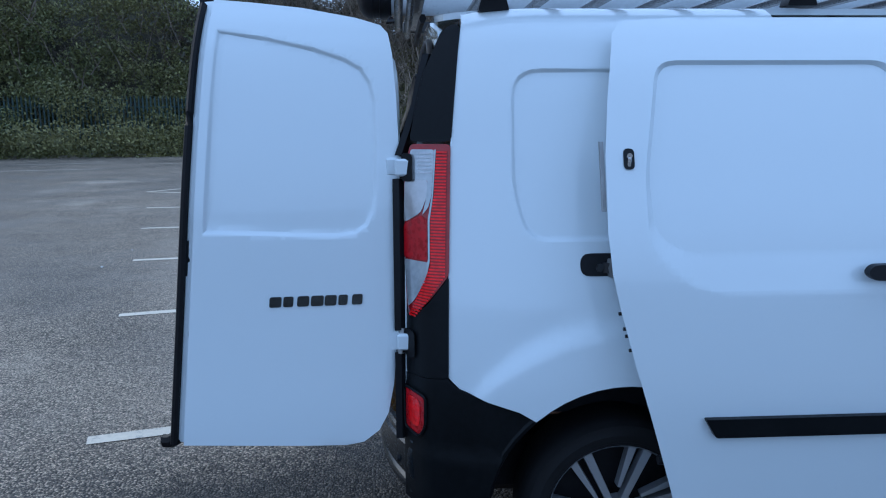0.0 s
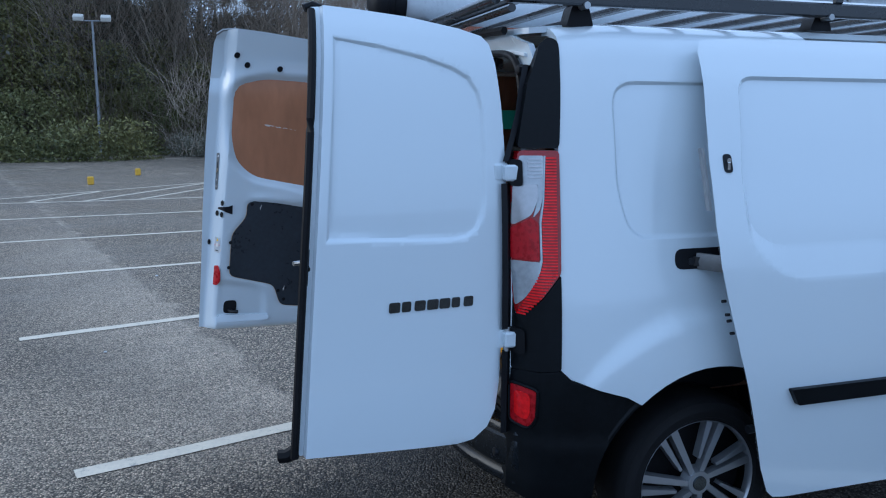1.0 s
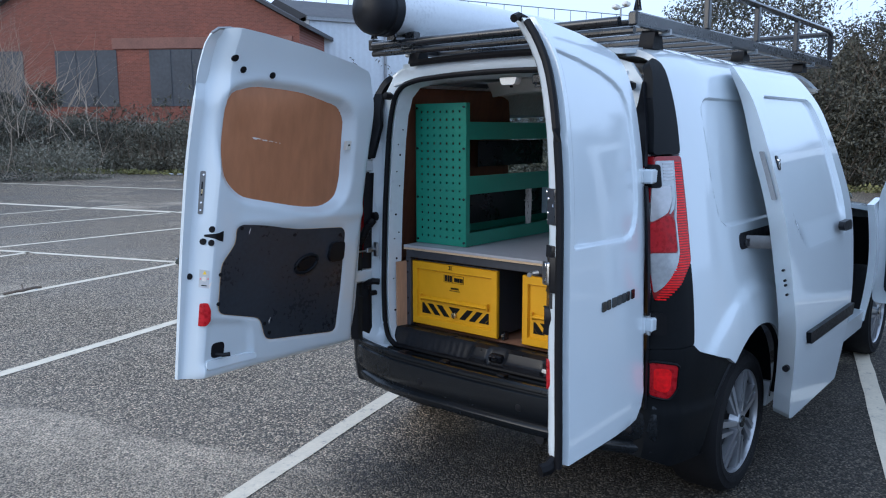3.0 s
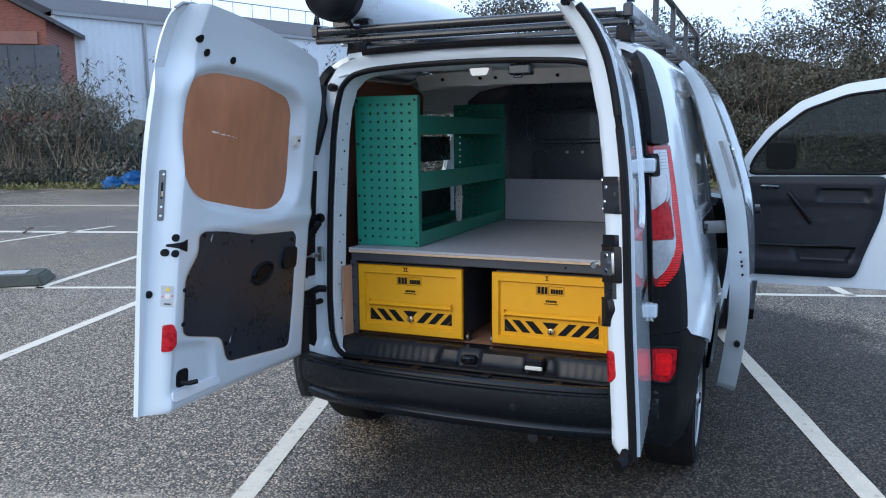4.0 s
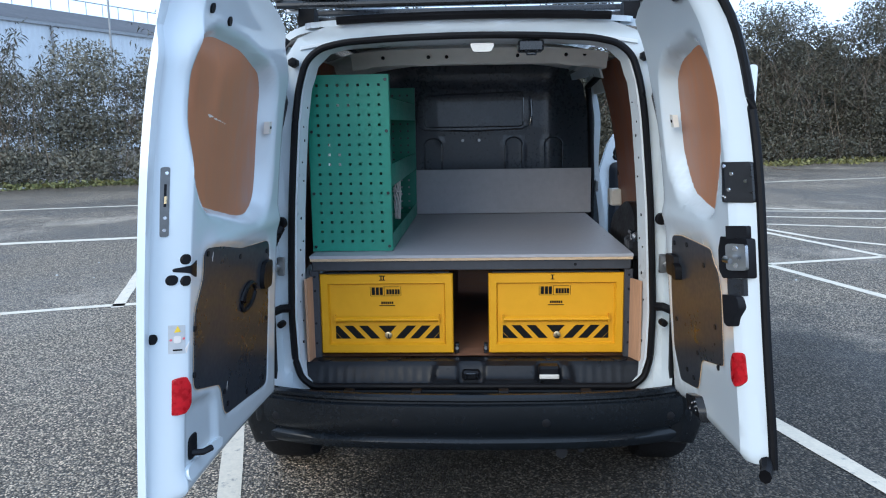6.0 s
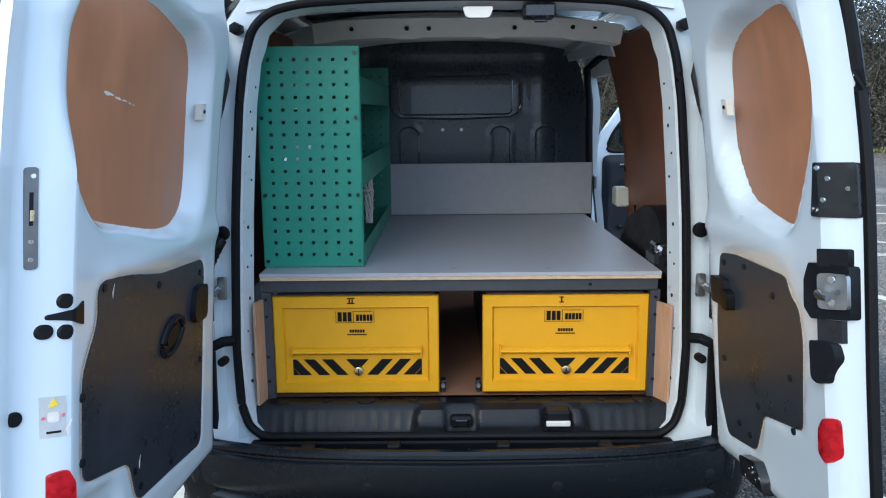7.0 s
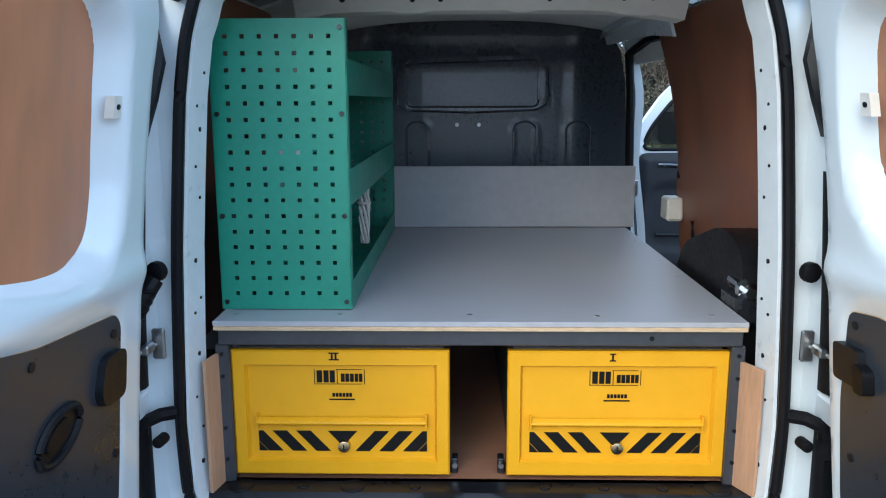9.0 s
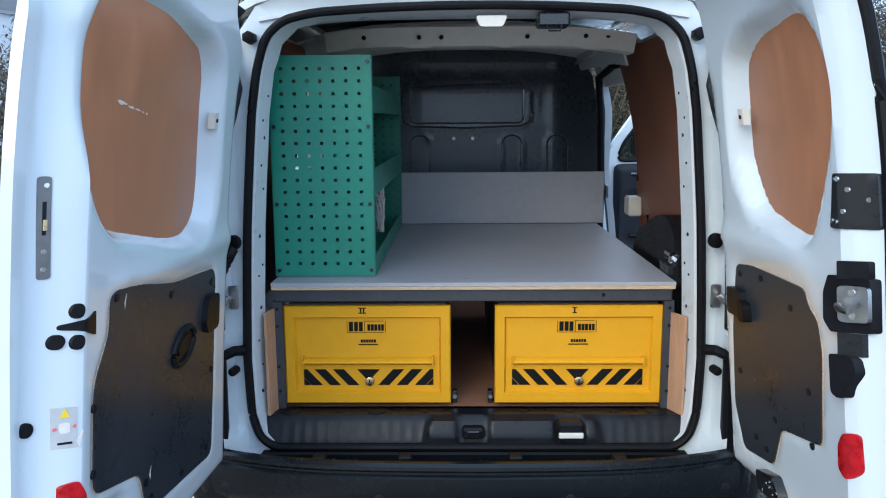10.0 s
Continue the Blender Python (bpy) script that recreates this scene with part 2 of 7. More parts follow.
    base = mixc(times(times(band, speck), blot), base, worn)
    base = mixc(times(streak, ramp(sp_.outputs[1], 0.4, 0.9, 0.0, 0.75)), base, worn)
    base = mixc(ramp(noise_(0.23, 8, 0.7), 0.56, 0.66, 0.0, 0.8), base, worn)
    # the van's soft shadow painted into the colour, beside and behind it
    base = mixc(spot(1.3, -1.45, 15.8, 3.2, 1.75, 0.75, 1.15), base, van_shade)
    base = mixc(spot(0.1, -0.65, 15.8, 1.5, 1.15, 0.72, 1.15), base, van_shade)
    base = mixc(ramp(vor.outputs["Distance"], 0.38, 0.78, 0.0, 0.75), base, (0.012, 0.0105, 0.009))
    patch = dry
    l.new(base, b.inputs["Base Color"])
    l.new(ramp(patch, 0, 1, 0.5, 0.75), b.inputs["Roughness"])
    b.inputs["Specular IOR Level"].default_value = 0.42
    bp = n.new("ShaderNodeBump")
    bp.inputs["Strength"].default_value, bp.inputs["Distance"].default_value = 1.0, 0.014
    l.new(vor.outputs["Distance"], bp.inputs["Height"])
    bp.invert = True
    l.new(bp.outputs[0], b.inputs["Normal"])
    return m


ASPHALT = asphalt()


def line_paint():
    m = mat("worn_line_paint", (0.66, 0.585, 0.455), 0.6, var=0.1, scale=9, fine=60, bump=0.5, bscale=95)
    n, l = m.node_tree.nodes, m.node_tree.links
    b = n["Principled BSDF"]
    old = b.inputs["Base Color"].links[0].from_socket
    tc = n["Texture Coordinate"]
    t = n.new("ShaderNodeTexNoise")
    t.inputs["Scale"].default_value, t.inputs["Detail"].default_value, t.inputs["Roughness"].default_value = 14, 8, 0.75
    l.new(tc.outputs["Object"], t.inputs["Vector"])
    r = n.new("ShaderNodeMapRange")
    r.inputs[1].default_value, r.inputs[2].default_value = 0.56, 0.68
    l.new(t.outputs[0], r.inputs[0])
    x = n.new("ShaderNodeMix")
    x.data_type = "RGBA"
    l.new(r.outputs[0], x.inputs[0])
    l.new(old, x.inputs[6])
    x.inputs[7].default_value = (0.26, 0.24, 0.21, 1)
    l.new(x.outputs[2], b.inputs["Base Color"])
    return m


LINE = line_paint()


def brick_mat():
    m = mat("red_brick", (0.21, 0.075, 0.048), 0.85, var=0.15, scale=0.6, fine=8)
    n, l = m.node_tree.nodes, m.node_tree.links
    b = n["Principled BSDF"]
    old = b.inputs["Base Color"].links[0].from_socket
    tc = n["Texture Coordinate"]
    sx = n.new("ShaderNodeSeparateXYZ")
    cx = n.new("ShaderNodeCombineXYZ")
    l.new(tc.outputs["Object"], sx.inputs[0])
    l.new(sx.outputs[0], cx.inputs[0])
    l.new(sx.outputs[2], cx.inputs[1])
    br = n.new("ShaderNodeTexBrick")
    br.inputs["Scale"].default_value = 1.0
    br.inputs["Brick Width"].default_value, br.inputs["Row Height"].default_value, br.inputs["Mortar Size"].default_value = 0.225, 0.075, 0.006
    br.inputs["Color1"].default_value, br.inputs["Color2"].default_value = (1.15, 1.1, 1.1, 1), (0.8, 0.8, 0.8, 1)
    br.inputs["Mortar"].default_value = (1.2, 1.6, 2.0, 1)
    l.new(cx.outputs[0], br.inputs["Vector"])
    x = n.new("ShaderNodeMix")
    x.data_type, x.blend_type = "RGBA", "MULTIPLY"
    x.inputs[0].default_value = 1
    l.new(old, x.inputs[6])
    l.new(br.outputs[0], x.inputs[7])
    l.new(x.outputs[2], b.inputs["Base Color"])
    return m


BRICK = brick_mat()


def deck_mat():
    m = mat("grey_mesh_film_board", (0.375, 0.372, 0.395), 0.42, var=0.08, scale=3, fine=30)
    n, l = m.node_tree.nodes, m.node_tree.links
    b = n["Principled BSDF"]
    tc = n["Texture Coordinate"]
    mp = n.new("ShaderNodeMapping")
    mp.inputs["Rotation"].default_value = (0, 0, radians(45))
    l.new(tc.outputs["Object"], mp.inputs[0])
    v = n.new("ShaderNodeTexVoronoi")
    v.inputs["Scale"].default_value, v.inputs["Randomness"].default_value = 110, 0.0
    l.new(mp.outputs[0], v.inputs["Vector"])
    bp = n.new("ShaderNodeBump")
    bp.inputs["Strength"].default_value, bp.inputs["Distance"].default_value = 0.5, 0.001
    l.new(v.outputs["Distance"], bp.inputs["Height"])
    l.new(bp.outputs[0], b.inputs["Normal"])
    return m


DECK = deck_mat()


# ---- building tools ----
def mesh_of(bm, name, smooth=35.0):
    me = bpy.data.meshes.new(name)
    bmesh.ops.recalc_face_normals(bm, faces=bm.faces[:])
    bm.to_mesh(me)
    bm.free()
    for p in me.polygons:
        p.use_smooth = True
    me.set_sharp_from_angle(angle=radians(smooth))
    return me


def part(name, bm, material, parent=None, label="", smooth=35.0):
    me = mesh_of(bm, name, smooth) if isinstance(bm, bmesh.types.BMesh) else bm
    for mm in material if isinstance(material, (list, tuple)) else [material]:
        me.materials.append(mm)
    ob = new(name, me)
    if parent:
        ob.parent = parent
        ob.matrix_parent_inverse = parent.matrix_basis.inverted()
    if label:
        ob["label"] = label
    return ob


def thing(name, label, category, at=(0, 0, 0), group="", kind=""):
    ob = new(name)
    ob.location = at
    ob.empty_display_size = 0.1
    return tagged(ob, label, category, group, kind)


def box(bm, x0, x1, y0, y1, z0, z1, bevel=0.0, m=None, seg=1):
    vs = bmesh.ops.create_cube(bm, size=1)["verts"]
    for v in vs:
        v.co = Vector((x0 + (v.co.x + 0.5) * (x1 - x0), y0 + (v.co.y + 0.5) * (y1 - y0), z0 + (v.co.z + 0.5) * (z1 - z0)))
    if bevel:
        es = list({e for v in vs for e in v.link_edges})
        r = bmesh.ops.bevel(bm, geom=es, offset=bevel, segments=seg, affect="EDGES", profile=0.5)
        vs = list({v for f in r["faces"] for v in f.verts} | {v for v in vs if v.is_valid})
    if m is not None:
        for v in vs:
            v.co = m @ v.co
    return bm


def abox(*a, **k):
    return box(bmesh.new(), *a, **k)


def cyl(bm, p0, p1, r, r2=None, seg=16, bevel=0.0):
    p0, p1 = Vector(p0), Vector(p1)
    q = (p1 - p0).to_track_quat("Z", "Y").to_matrix().to_4x4()
    m = Matrix.Translation((p0 + p1) / 2) @ q
    r = bmesh.ops.create_cone(bm, cap_ends=True, segments=seg, radius1=r, radius2=r if r2 is None else r2, depth=(p1 - p0).length, matrix=m)
    if bevel:
        es = [e for e in {e for v in r["verts"] for e in v.link_edges} if any(len(f.verts) > 4 for f in e.link_faces)]
        bmesh.ops.bevel(bm, geom=es, offset=bevel, segments=2, affect="EDGES", profile=0.5)
    return bm


def acyl(*a, **k):
    return cyl(bmesh.new(), *a, **k)


def pipe(pts, r, seg=8, closed=False, bm=None, flat=1.0):
    """A tube along points; flat squeezes it across."""
    bm = bm or bmesh.new()
    pts = [Vector(p) for p in pts]
    rings, n = [], len(pts)
    up = Vector((0.031, 0.017, 1))
    for i, p in enumerate(pts):
        a = pts[(i - 1) % n] if (closed or i > 0) else p
        b = pts[(i + 1) % n] if (closed or i < n - 1) else p
        t = (b - a).normalized()
        u = t.cross(up)
        if u.length < 0.15:
            u = t.cross(Vector((1, 0.02, 0)))
        u.normalize()
        w = u.cross(t)
        rings.append([bm.verts.new(p + (u * math.cos(k * math.tau / seg) + w * math.sin(k * math.tau / seg) * flat) * r) for k in range(seg)])
    for i in range(n if closed else n - 1):
        A, B = rings[i], rings[(i + 1) % n]
        for k in range(seg):
            bm.faces.new((A[k], A[(k + 1) % seg], B[(k + 1) % seg], B[k]))
    if not closed:
        bm.faces.new(rings[0])
        bm.faces.new(rings[-1])
    return bm


def curve(xs, ys):
    """A smooth function through points."""
    xs, ys = list(xs), list(ys)
    sl = [(ys[i + 1] - ys[i]) / (xs[i + 1] - xs[i]) for i in range(len(xs) - 1)]
    ms = [sl[0]] + [(sl[i - 1] + sl[i]) / 2 for i in range(1, len(sl))] + [sl[-1]]

    def f(x):
        if x <= xs[0]:
            return ys[0] + ms[0] * (x - xs[0])
        if x >= xs[-1]:
            return ys[-1] + ms[-1] * (x - xs[-1])
        i = next(k for k in range(len(xs) - 1) if x <= xs[k + 1])
        h = xs[i + 1] - xs[i]
        t = (x - xs[i]) / h
        return (2 * t**3 - 3 * t**2 + 1) * ys[i] + (t**3 - 2 * t**2 + t) * h * ms[i] + (-2 * t**3 + 3 * t**2) * ys[i + 1] + (t**3 - t**2) * h * ms[i + 1]

    return f


def smooth01(t):
    t = max(0.0, min(1.0, t))
    return t * t * (3 - 2 * t)


def rrect(x, y, x0, x1, y0, y1, r):
    """Distance outside a rounded rectangle; negative inside."""
    qx, qy = abs(x - (x0 + x1) / 2) - (x1 - x0) / 2 + r, abs(y - (y0 + y1) / 2) - (y1 - y0) / 2 + r
    return math.hypot(max(qx, 0), max(qy, 0)) + min(max(qx, qy), 0) - r


def poly_dist(x, y, poly):
    """Signed distance to a polygon; negative inside."""
    best, inside = 1e9, False
    n = len(poly)
    for i in range(n):
        (ax, ay), (bx, by) = poly[i], poly[(i + 1) % n]
        dx, dy = bx - ax, by - ay
        t = max(0, min(1, ((x - ax) * dx + (y - ay) * dy) / (dx * dx + dy * dy + 1e-12)))
        best = min(best, math.hypot(x - ax - t * dx, y - ay - t * dy))
        if (ay > y) != (by > y) and x < (bx - ax) * (y - ay) / (by - ay) + ax:
            inside = not inside
    return -best if inside else best


def rounded(poly, r=0.03, n=4):
    """Round a polygon's corners."""
    out = []
    m = len(poly)
    for i in range(m):
        p, a, b = Vector(poly[i]), Vector(poly[i - 1]), Vector(poly[(i + 1) % m])
        k = min(r, (a - p).length * 0.45, (b - p).length * 0.45)
        s, e = p + (a - p).normalized() * k, p + (b - p).normalized() * k
        for j in range(n + 1):
            t = j / n
            q = s * (1 - t) ** 2 + p * 2 * t * (1 - t) + e * t * t
            out.append((q.x, q.y))
    return out


def inset(poly, d):
    """The polygon moved in by d."""
    n = len(poly)
    area = sum(poly[i][0] * poly[(i + 1) % n][1] - poly[(i + 1) % n][0] * poly[i][1] for i in range(n))
    sg = 1 if area > 0 else -1
    out = []
    for i in range(n):
        p, a, b = Vector(poly[i]), Vector(poly[i - 1]), Vector(poly[(i + 1) % n])
        t1, t2 = (p - a).normalized(), (b - p).normalized()
        nn = Vector((-(t1.y + t2.y), t1.x + t2.x)).normalized() * sg
        q = p + nn * d
        out.append((q.x, q.y))
    return out


def sheet(outline, mapf, holes=(), step=0.04, solid=True, rings=(), cuts=()):
    """A curved plate: a flat outline, cut fine, laid by mapf(a, b, side); side 0 is its face, 1 its back.
    rings: nested outlines scored into it, so that a pressing has crisp edges; cuts: extra cuts across a."""
    fl = bmesh.new()
    loops = []
    for lp in (outline, *holes, *rings):
        vs = [fl.verts.new((a, b, 0)) for a, b in lp]
        loops.append([fl.edges.new((vs[i], vs[(i + 1) % len(vs)])) for i in range(len(vs))])
        if not holes and not rings:
            fl.faces.new(vs)
    if holes or rings:
        k = 1 + len(holes)
        first = loops[:k] + loops[k:k + 1]
        bmesh.ops.triangle_fill(fl, use_beauty=True, use_dissolve=False, edges=[e for lp in first for e in lp])
        for i in range(len(rings)):
            pair = loops[k + i:k + i + 2]
            bmesh.ops.triangle_fill(fl, use_beauty=True, use_dissolve=False, edges=[e for lp in pair for e in lp])
    for c in cuts:
        bmesh.ops.bisect_plane(fl, geom=fl.verts[:] + fl.edges[:] + fl.faces[:], dist=1e-5, plane_co=(c, 0, 0), plane_no=(1, 0, 0))
    for ax in (0, 1):
        lo, hi = min(v.co[ax] for v in fl.verts), max(v.co[ax] for v in fl.verts)
        k = max(1, round((hi - lo) / step))
        no = Vector((1, 0, 0)) if ax == 0 else Vector((0, 1, 0))
        for i in range(1, k):
            bmesh.ops.bisect_plane(fl, geom=fl.verts[:] + fl.edges[:] + fl.faces[:], dist=1e-5, plane_co=no * (lo + (hi - lo) * i / k), plane_no=no)
    fl.verts.index_update()
    bm = bmesh.new()
    A = [bm.verts.new(mapf(v.co.x, v.co.y, 0)) for v in fl.verts]
    B = [bm.verts.new(mapf(v.co.x, v.co.y, 1)) for v in fl.verts] if solid else None
    for f in fl.faces:
        ids = [v.index for v in f.verts]
        bm.faces.new([A[i] for i in ids])
        if solid:
            bm.faces.new([B[i] for i in reversed(ids)])
    if solid:
        for e in fl.edges:
            if len(e.link_faces) == 1:
                i, j = e.verts[0].index, e.verts[1].index
                bm.faces.new((A[i], A[j], B[j], B[i]))
    fl.free()
    return bm


def mirror_y(bm):
    for v in bm.verts:
        v.co.y = -v.co.y
    return bm


def pydata(name, verts, faces):
    me = bpy.data.meshes.new(name)
    me.from_pydata(verts, [], faces)
    me.update()
    return me


# ---- ground, markings and surroundings ----
# the bays run at GRID degrees from the van
GRID = 15.8
U, N = Vector((math.cos(radians(GRID)), math.sin(radians(GRID)), 0)), Vector((-math.sin(radians(GRID)), math.cos(radians(GRID)), 0))


def un(u, n, z=0.0):
    return (U * u + N * n) * 1.018 + Vector((0.034, 0.023, z))


gb = bmesh.new()
bmesh.ops.create_grid(gb, x_segments=40, y_segments=40, size=300)
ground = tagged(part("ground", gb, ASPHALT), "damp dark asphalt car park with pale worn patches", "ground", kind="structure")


def marking(name, u0, n0, u1, n1, w=0.1):
    a, b = un(u0, n0), un(u1, n1)
    t = (b - a).normalized()
    s = Vector((-t.y, t.x, 0)) * w / 2
    bm = bmesh.new()
    k = max(2, int((b - a).length / 0.25))
    L = [bm.verts.new(a + (b - a) * (i / k) + s * (1 + random.uniform(-0.08, 0.08)) + Vector((0, 0, 0.004))) for i in range(k + 1)]
    R = [bm.verts.new(a + (b - a) * (i / k) - s * (1 + random.uniform(-0.08, 0.08)) + Vector((0, 0, 0.004))) for i in range(k + 1)]
    for i in range(k):
        bm.faces.new((R[i], R[i + 1], L[i + 1], L[i]))
    return part(name, bm, LINE, ground)


def marking_path(name, pts, w=0.1):
    for a, b in zip(pts, pts[1:]):
        marking(name, *a, *b, w)


BAY = 2.56
# nose-in bays: each line's place and its drift away from the grid
for n, drift in ((-9.39, 0), (-6.83, 0), (-4.27, 0), (-1.70, 0), (0.86, 0.0), (3.33, 0.02), (5.68, 0.10), (8.17, 0.13), (10.65, 0.18), (13.25, 0.25)):
    if n < 13:
        marking("bay_line", -1.3, n + 1.3 * drift, 4.25 - 0.06 * max(0, n - 2), n - drift * 3.7)
    if -6 < n < 7:
        marking("bay_line", 4.25 - 0.06 * max(0, n - 2), n - 1.3 * (n < 5) - 0.9 * (n >= 5) - 0.15, 9.9, n - 1.3 * (n < 5) - 0.9 * (n >= 5))
marking_path("cross_line", ((4.2, -14), (4.27, 2), (3.68, 10.5), (3.65, 14.0)))
marking("cross_line", 8.55, -3.5, 8.55, 20, 0.2)
marking("cross_line", 13.3, -14, 13.3, 24, 0.14)
# hatched islands
marking_path("hatch_line", ((-1.36, 13.85), (-0.67, 14.32), (1.35, 15.14), (3.9, 16.2), (6.18, 17.35), (6.83, 17.7), (7.41, 17.06), (7.69, 16.46), (7.76, 15.6), (7.74, 14.6)))
marking_path("hatch_line", ((7.74, 14.6), (7.04, 14.9), (5.3, 15.3), (3.94, 15.82)))
marking_path("hatch_line", ((-1.36, 13.85), (-0.7, 13.4), (0.6, 13.0), (2.8, 12.6), (3.5, 12.48)))
for u, n, u2, n2 in ((-0.37, 13.3, 1.35, 15.14), (0.6, 13.05, 3.7, 15.95), (1.52, 12.85, 3.55, 14.8), (2.9, 12.6, 3.45, 13.5), (4.61, 15.66, 6.83, 17.7), (5.3, 15.3, 7.41, 17.06), (6.2, 15.1, 7.69, 16.46), (7.04, 14.9, 7.76, 15.6)):
    marking("hatch_line", u, n, u2, n2)
for n in (8.6, 11.1, 13.43):
    marking("bay_line", 3.62, n, 9.4, n - 1.75)
marking_path("hatch_line", ((9.5, -5.7), (9.38, -6.71), (8.24, -7.8), (7.2, -9.6)))
marking_path("hatch_line", ((9.5, -5.7), (7.71, -5.76), (5.55, -5.95), (4.3, -6.6)))
for a in ((8.9, -5.75, 7.4, -9.2), (8.2, -5.76, 6.2, -9.2), (7.2, -5.8, 5.0, -8.9), (7.2, -9.6, 4.3, -9.5)):
    marking("hatch_line", *a)
for a in ((-7, 21.9, -2.9, 21.8), (-1.2, 23.7, 1.7, 23.5), (-7, 25.0, -2.9, 24.9)):
    marking("bay_line", *a)

# grassy verge at the foot of the hedges
random.seed(3)


def foliage(name, label, spots, size, count, material, seed, category="hedge"):
    """Leaves scattered in overlapping uneven clumps; spots: (centre, radius xyz)."""
    rng = np.random.default_rng(seed)
    w = np.array([r[0] * r[1] * r[2] for _, r in spots]) ** 0.75
    pick = rng.choice(len(spots), count, p=w / w.sum())
    C = np.array([tuple(c) for c, _ in spots])[pick]
    R = np.array([r for _, r in spots])[pick]
    g = rng.normal(size=(count, 3))
    g /= np.linalg.norm(g, axis=1)[:, None]
    rad = rng.uniform(0.12, 1.35, count) ** 0.6
    P = C + g * R * rad[:, None]
    P[:, 2] = np.maximum(P[:, 2], 0.03)
    s = size * rng.uniform(0.5, 1.5, count)
    a = rng.normal(size=(count, 3))
    a /= np.linalg.norm(a, axis=1)[:, None]
    b = np.cross(a, rng.normal(size=(count, 3)))
    b /= np.linalg.norm(b, axis=1)[:, None]
    a, b = a * s[:, None], b * (s * 0.45)[:, None]
    V = np.stack([P - a, P - b, P + a, P + b], 1).reshape(-1, 3)
    F = np.arange(count * 4).reshape(-1, 4)
    return part(name, pydata(name, V.tolist(), F.tolist()), material)


def twigs(name, spots, per, length, r, material, seed):
    """Thin bare stems that fan out from the ground of each spot."""
    rng = random.Random(seed)
    V, F = [], []
    for c, h in spots:
        for k in range(per):
            p = Vector((c[0] + rng.uniform(-0.7, 0.7), c[1] + rng.uniform(-0.7, 0.7), rng.uniform(0, 0.4) if k % 3 == 0 else rng.uniform(0.3, 0.7) * h))
            d = Vector((rng.gauss(0, 0.6), rng.gauss(0, 0.6), 1)).normalized()
            rr = r * rng.uniform(0.5, 1.3)
            n = 4
            L = length * h * rng.uniform(0.5, 1.1)
            prev = None
            for i in range(n + 1):
                q = max(0.12, 1 - i / n)
                base = len(V)
                for a in (0, 2.09, 4.19):
                    V.append((p.x + math.cos(a) * rr * q, p.y + math.sin(a) * rr * q, p.z))
                if prev is not None:
                    for a in range(3):
                        F.append((prev + a, prev + (a + 1) % 3, base + (a + 1) % 3, base + a))
                prev = base
                d = (d + Vector((rng.gauss(0, 0.32), rng.gauss(0, 0.32), rng.gauss(-0.05, 0.2)))).normalized()
                p = p + d * L / n
    return part(name, pydata(name, V, F), material)


def clumps(u0, n0, u1, n1, h, depth, step, seed, profile=None):
    rng = random.Random(seed)
    a, b = un(u0, n0), un(u1, n1)
    k = max(2, int((b - a).length / step))
    across = (b - a).normalized().cross(Vector((0, 0, 1)))
    out = []
    for i in range(k + 1):
        p = a + (b - a) * (i / k)
        hh = (profile(p.dot(N)) if profile else h) * (1 + (0.1 if profile else 0.22) * noise.noise(p * 0.45 + Vector((seed, 0, 0)))) * rng.uniform(0.9, 1.1)
        for lev in range(max(2, int(hh / 0.9))):
            z = (lev + 0.5) * hh / max(2, int(hh / 0.9))
            back = (z / hh) * depth * 0.5
            q = p + across * (back + rng.uniform(-0.5, 0.5)) + Vector((rng.uniform(-1, 1), rng.uniform(-1, 1), 0)) * step * 0.4
            r = rng.uniform(0.5, 1.05)
            out.append((Vector((q.x, q.y, z)), (r * 0.9, r * 0.9, r * 0.65)))
    return out


def wood(name, u0, n0, u1, n1, depth, h, label, material=LEAF):
    """A plain earth bank under and behind the leaves, which closes the gaps."""
    a, b = un(u0, n0), un(u1, n1)
    ac = (b - a).normalized().cross(Vector((0, 0, 1)))
    bm = bmesh.new()
    k = 60
    rows = []
    rng = random.Random(name)
    for i in range(k + 1):
        p = a + (b - a) * (i / k)
        row = []
        for off, z in ((0.2, 0.0), (0.8, 0.35), (1.6, 0.6), (depth * 0.55, h * 0.55), (depth * 0.8, h * 0.8), (depth, h), (depth + 1, h * 0.6), (depth + 2, 0)):
            q = p + ac * (off + rng.uniform(-0.3, 0.3))
            row.append(bm.verts.new((q.x, q.y, max(0, z * rng.uniform(0.82, 1.12) if z else -0.02))))
        rows.append(row)
    for A, B in zip(rows, rows[1:]):
        for j in range(len(A) - 1):
            bm.faces.new((A[j], A[j + 1], B[j + 1], B[j]))
    return bm


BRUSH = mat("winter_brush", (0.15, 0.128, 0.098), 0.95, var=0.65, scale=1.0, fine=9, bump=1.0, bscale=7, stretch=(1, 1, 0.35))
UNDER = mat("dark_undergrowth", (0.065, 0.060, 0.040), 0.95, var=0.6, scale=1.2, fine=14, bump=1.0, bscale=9)
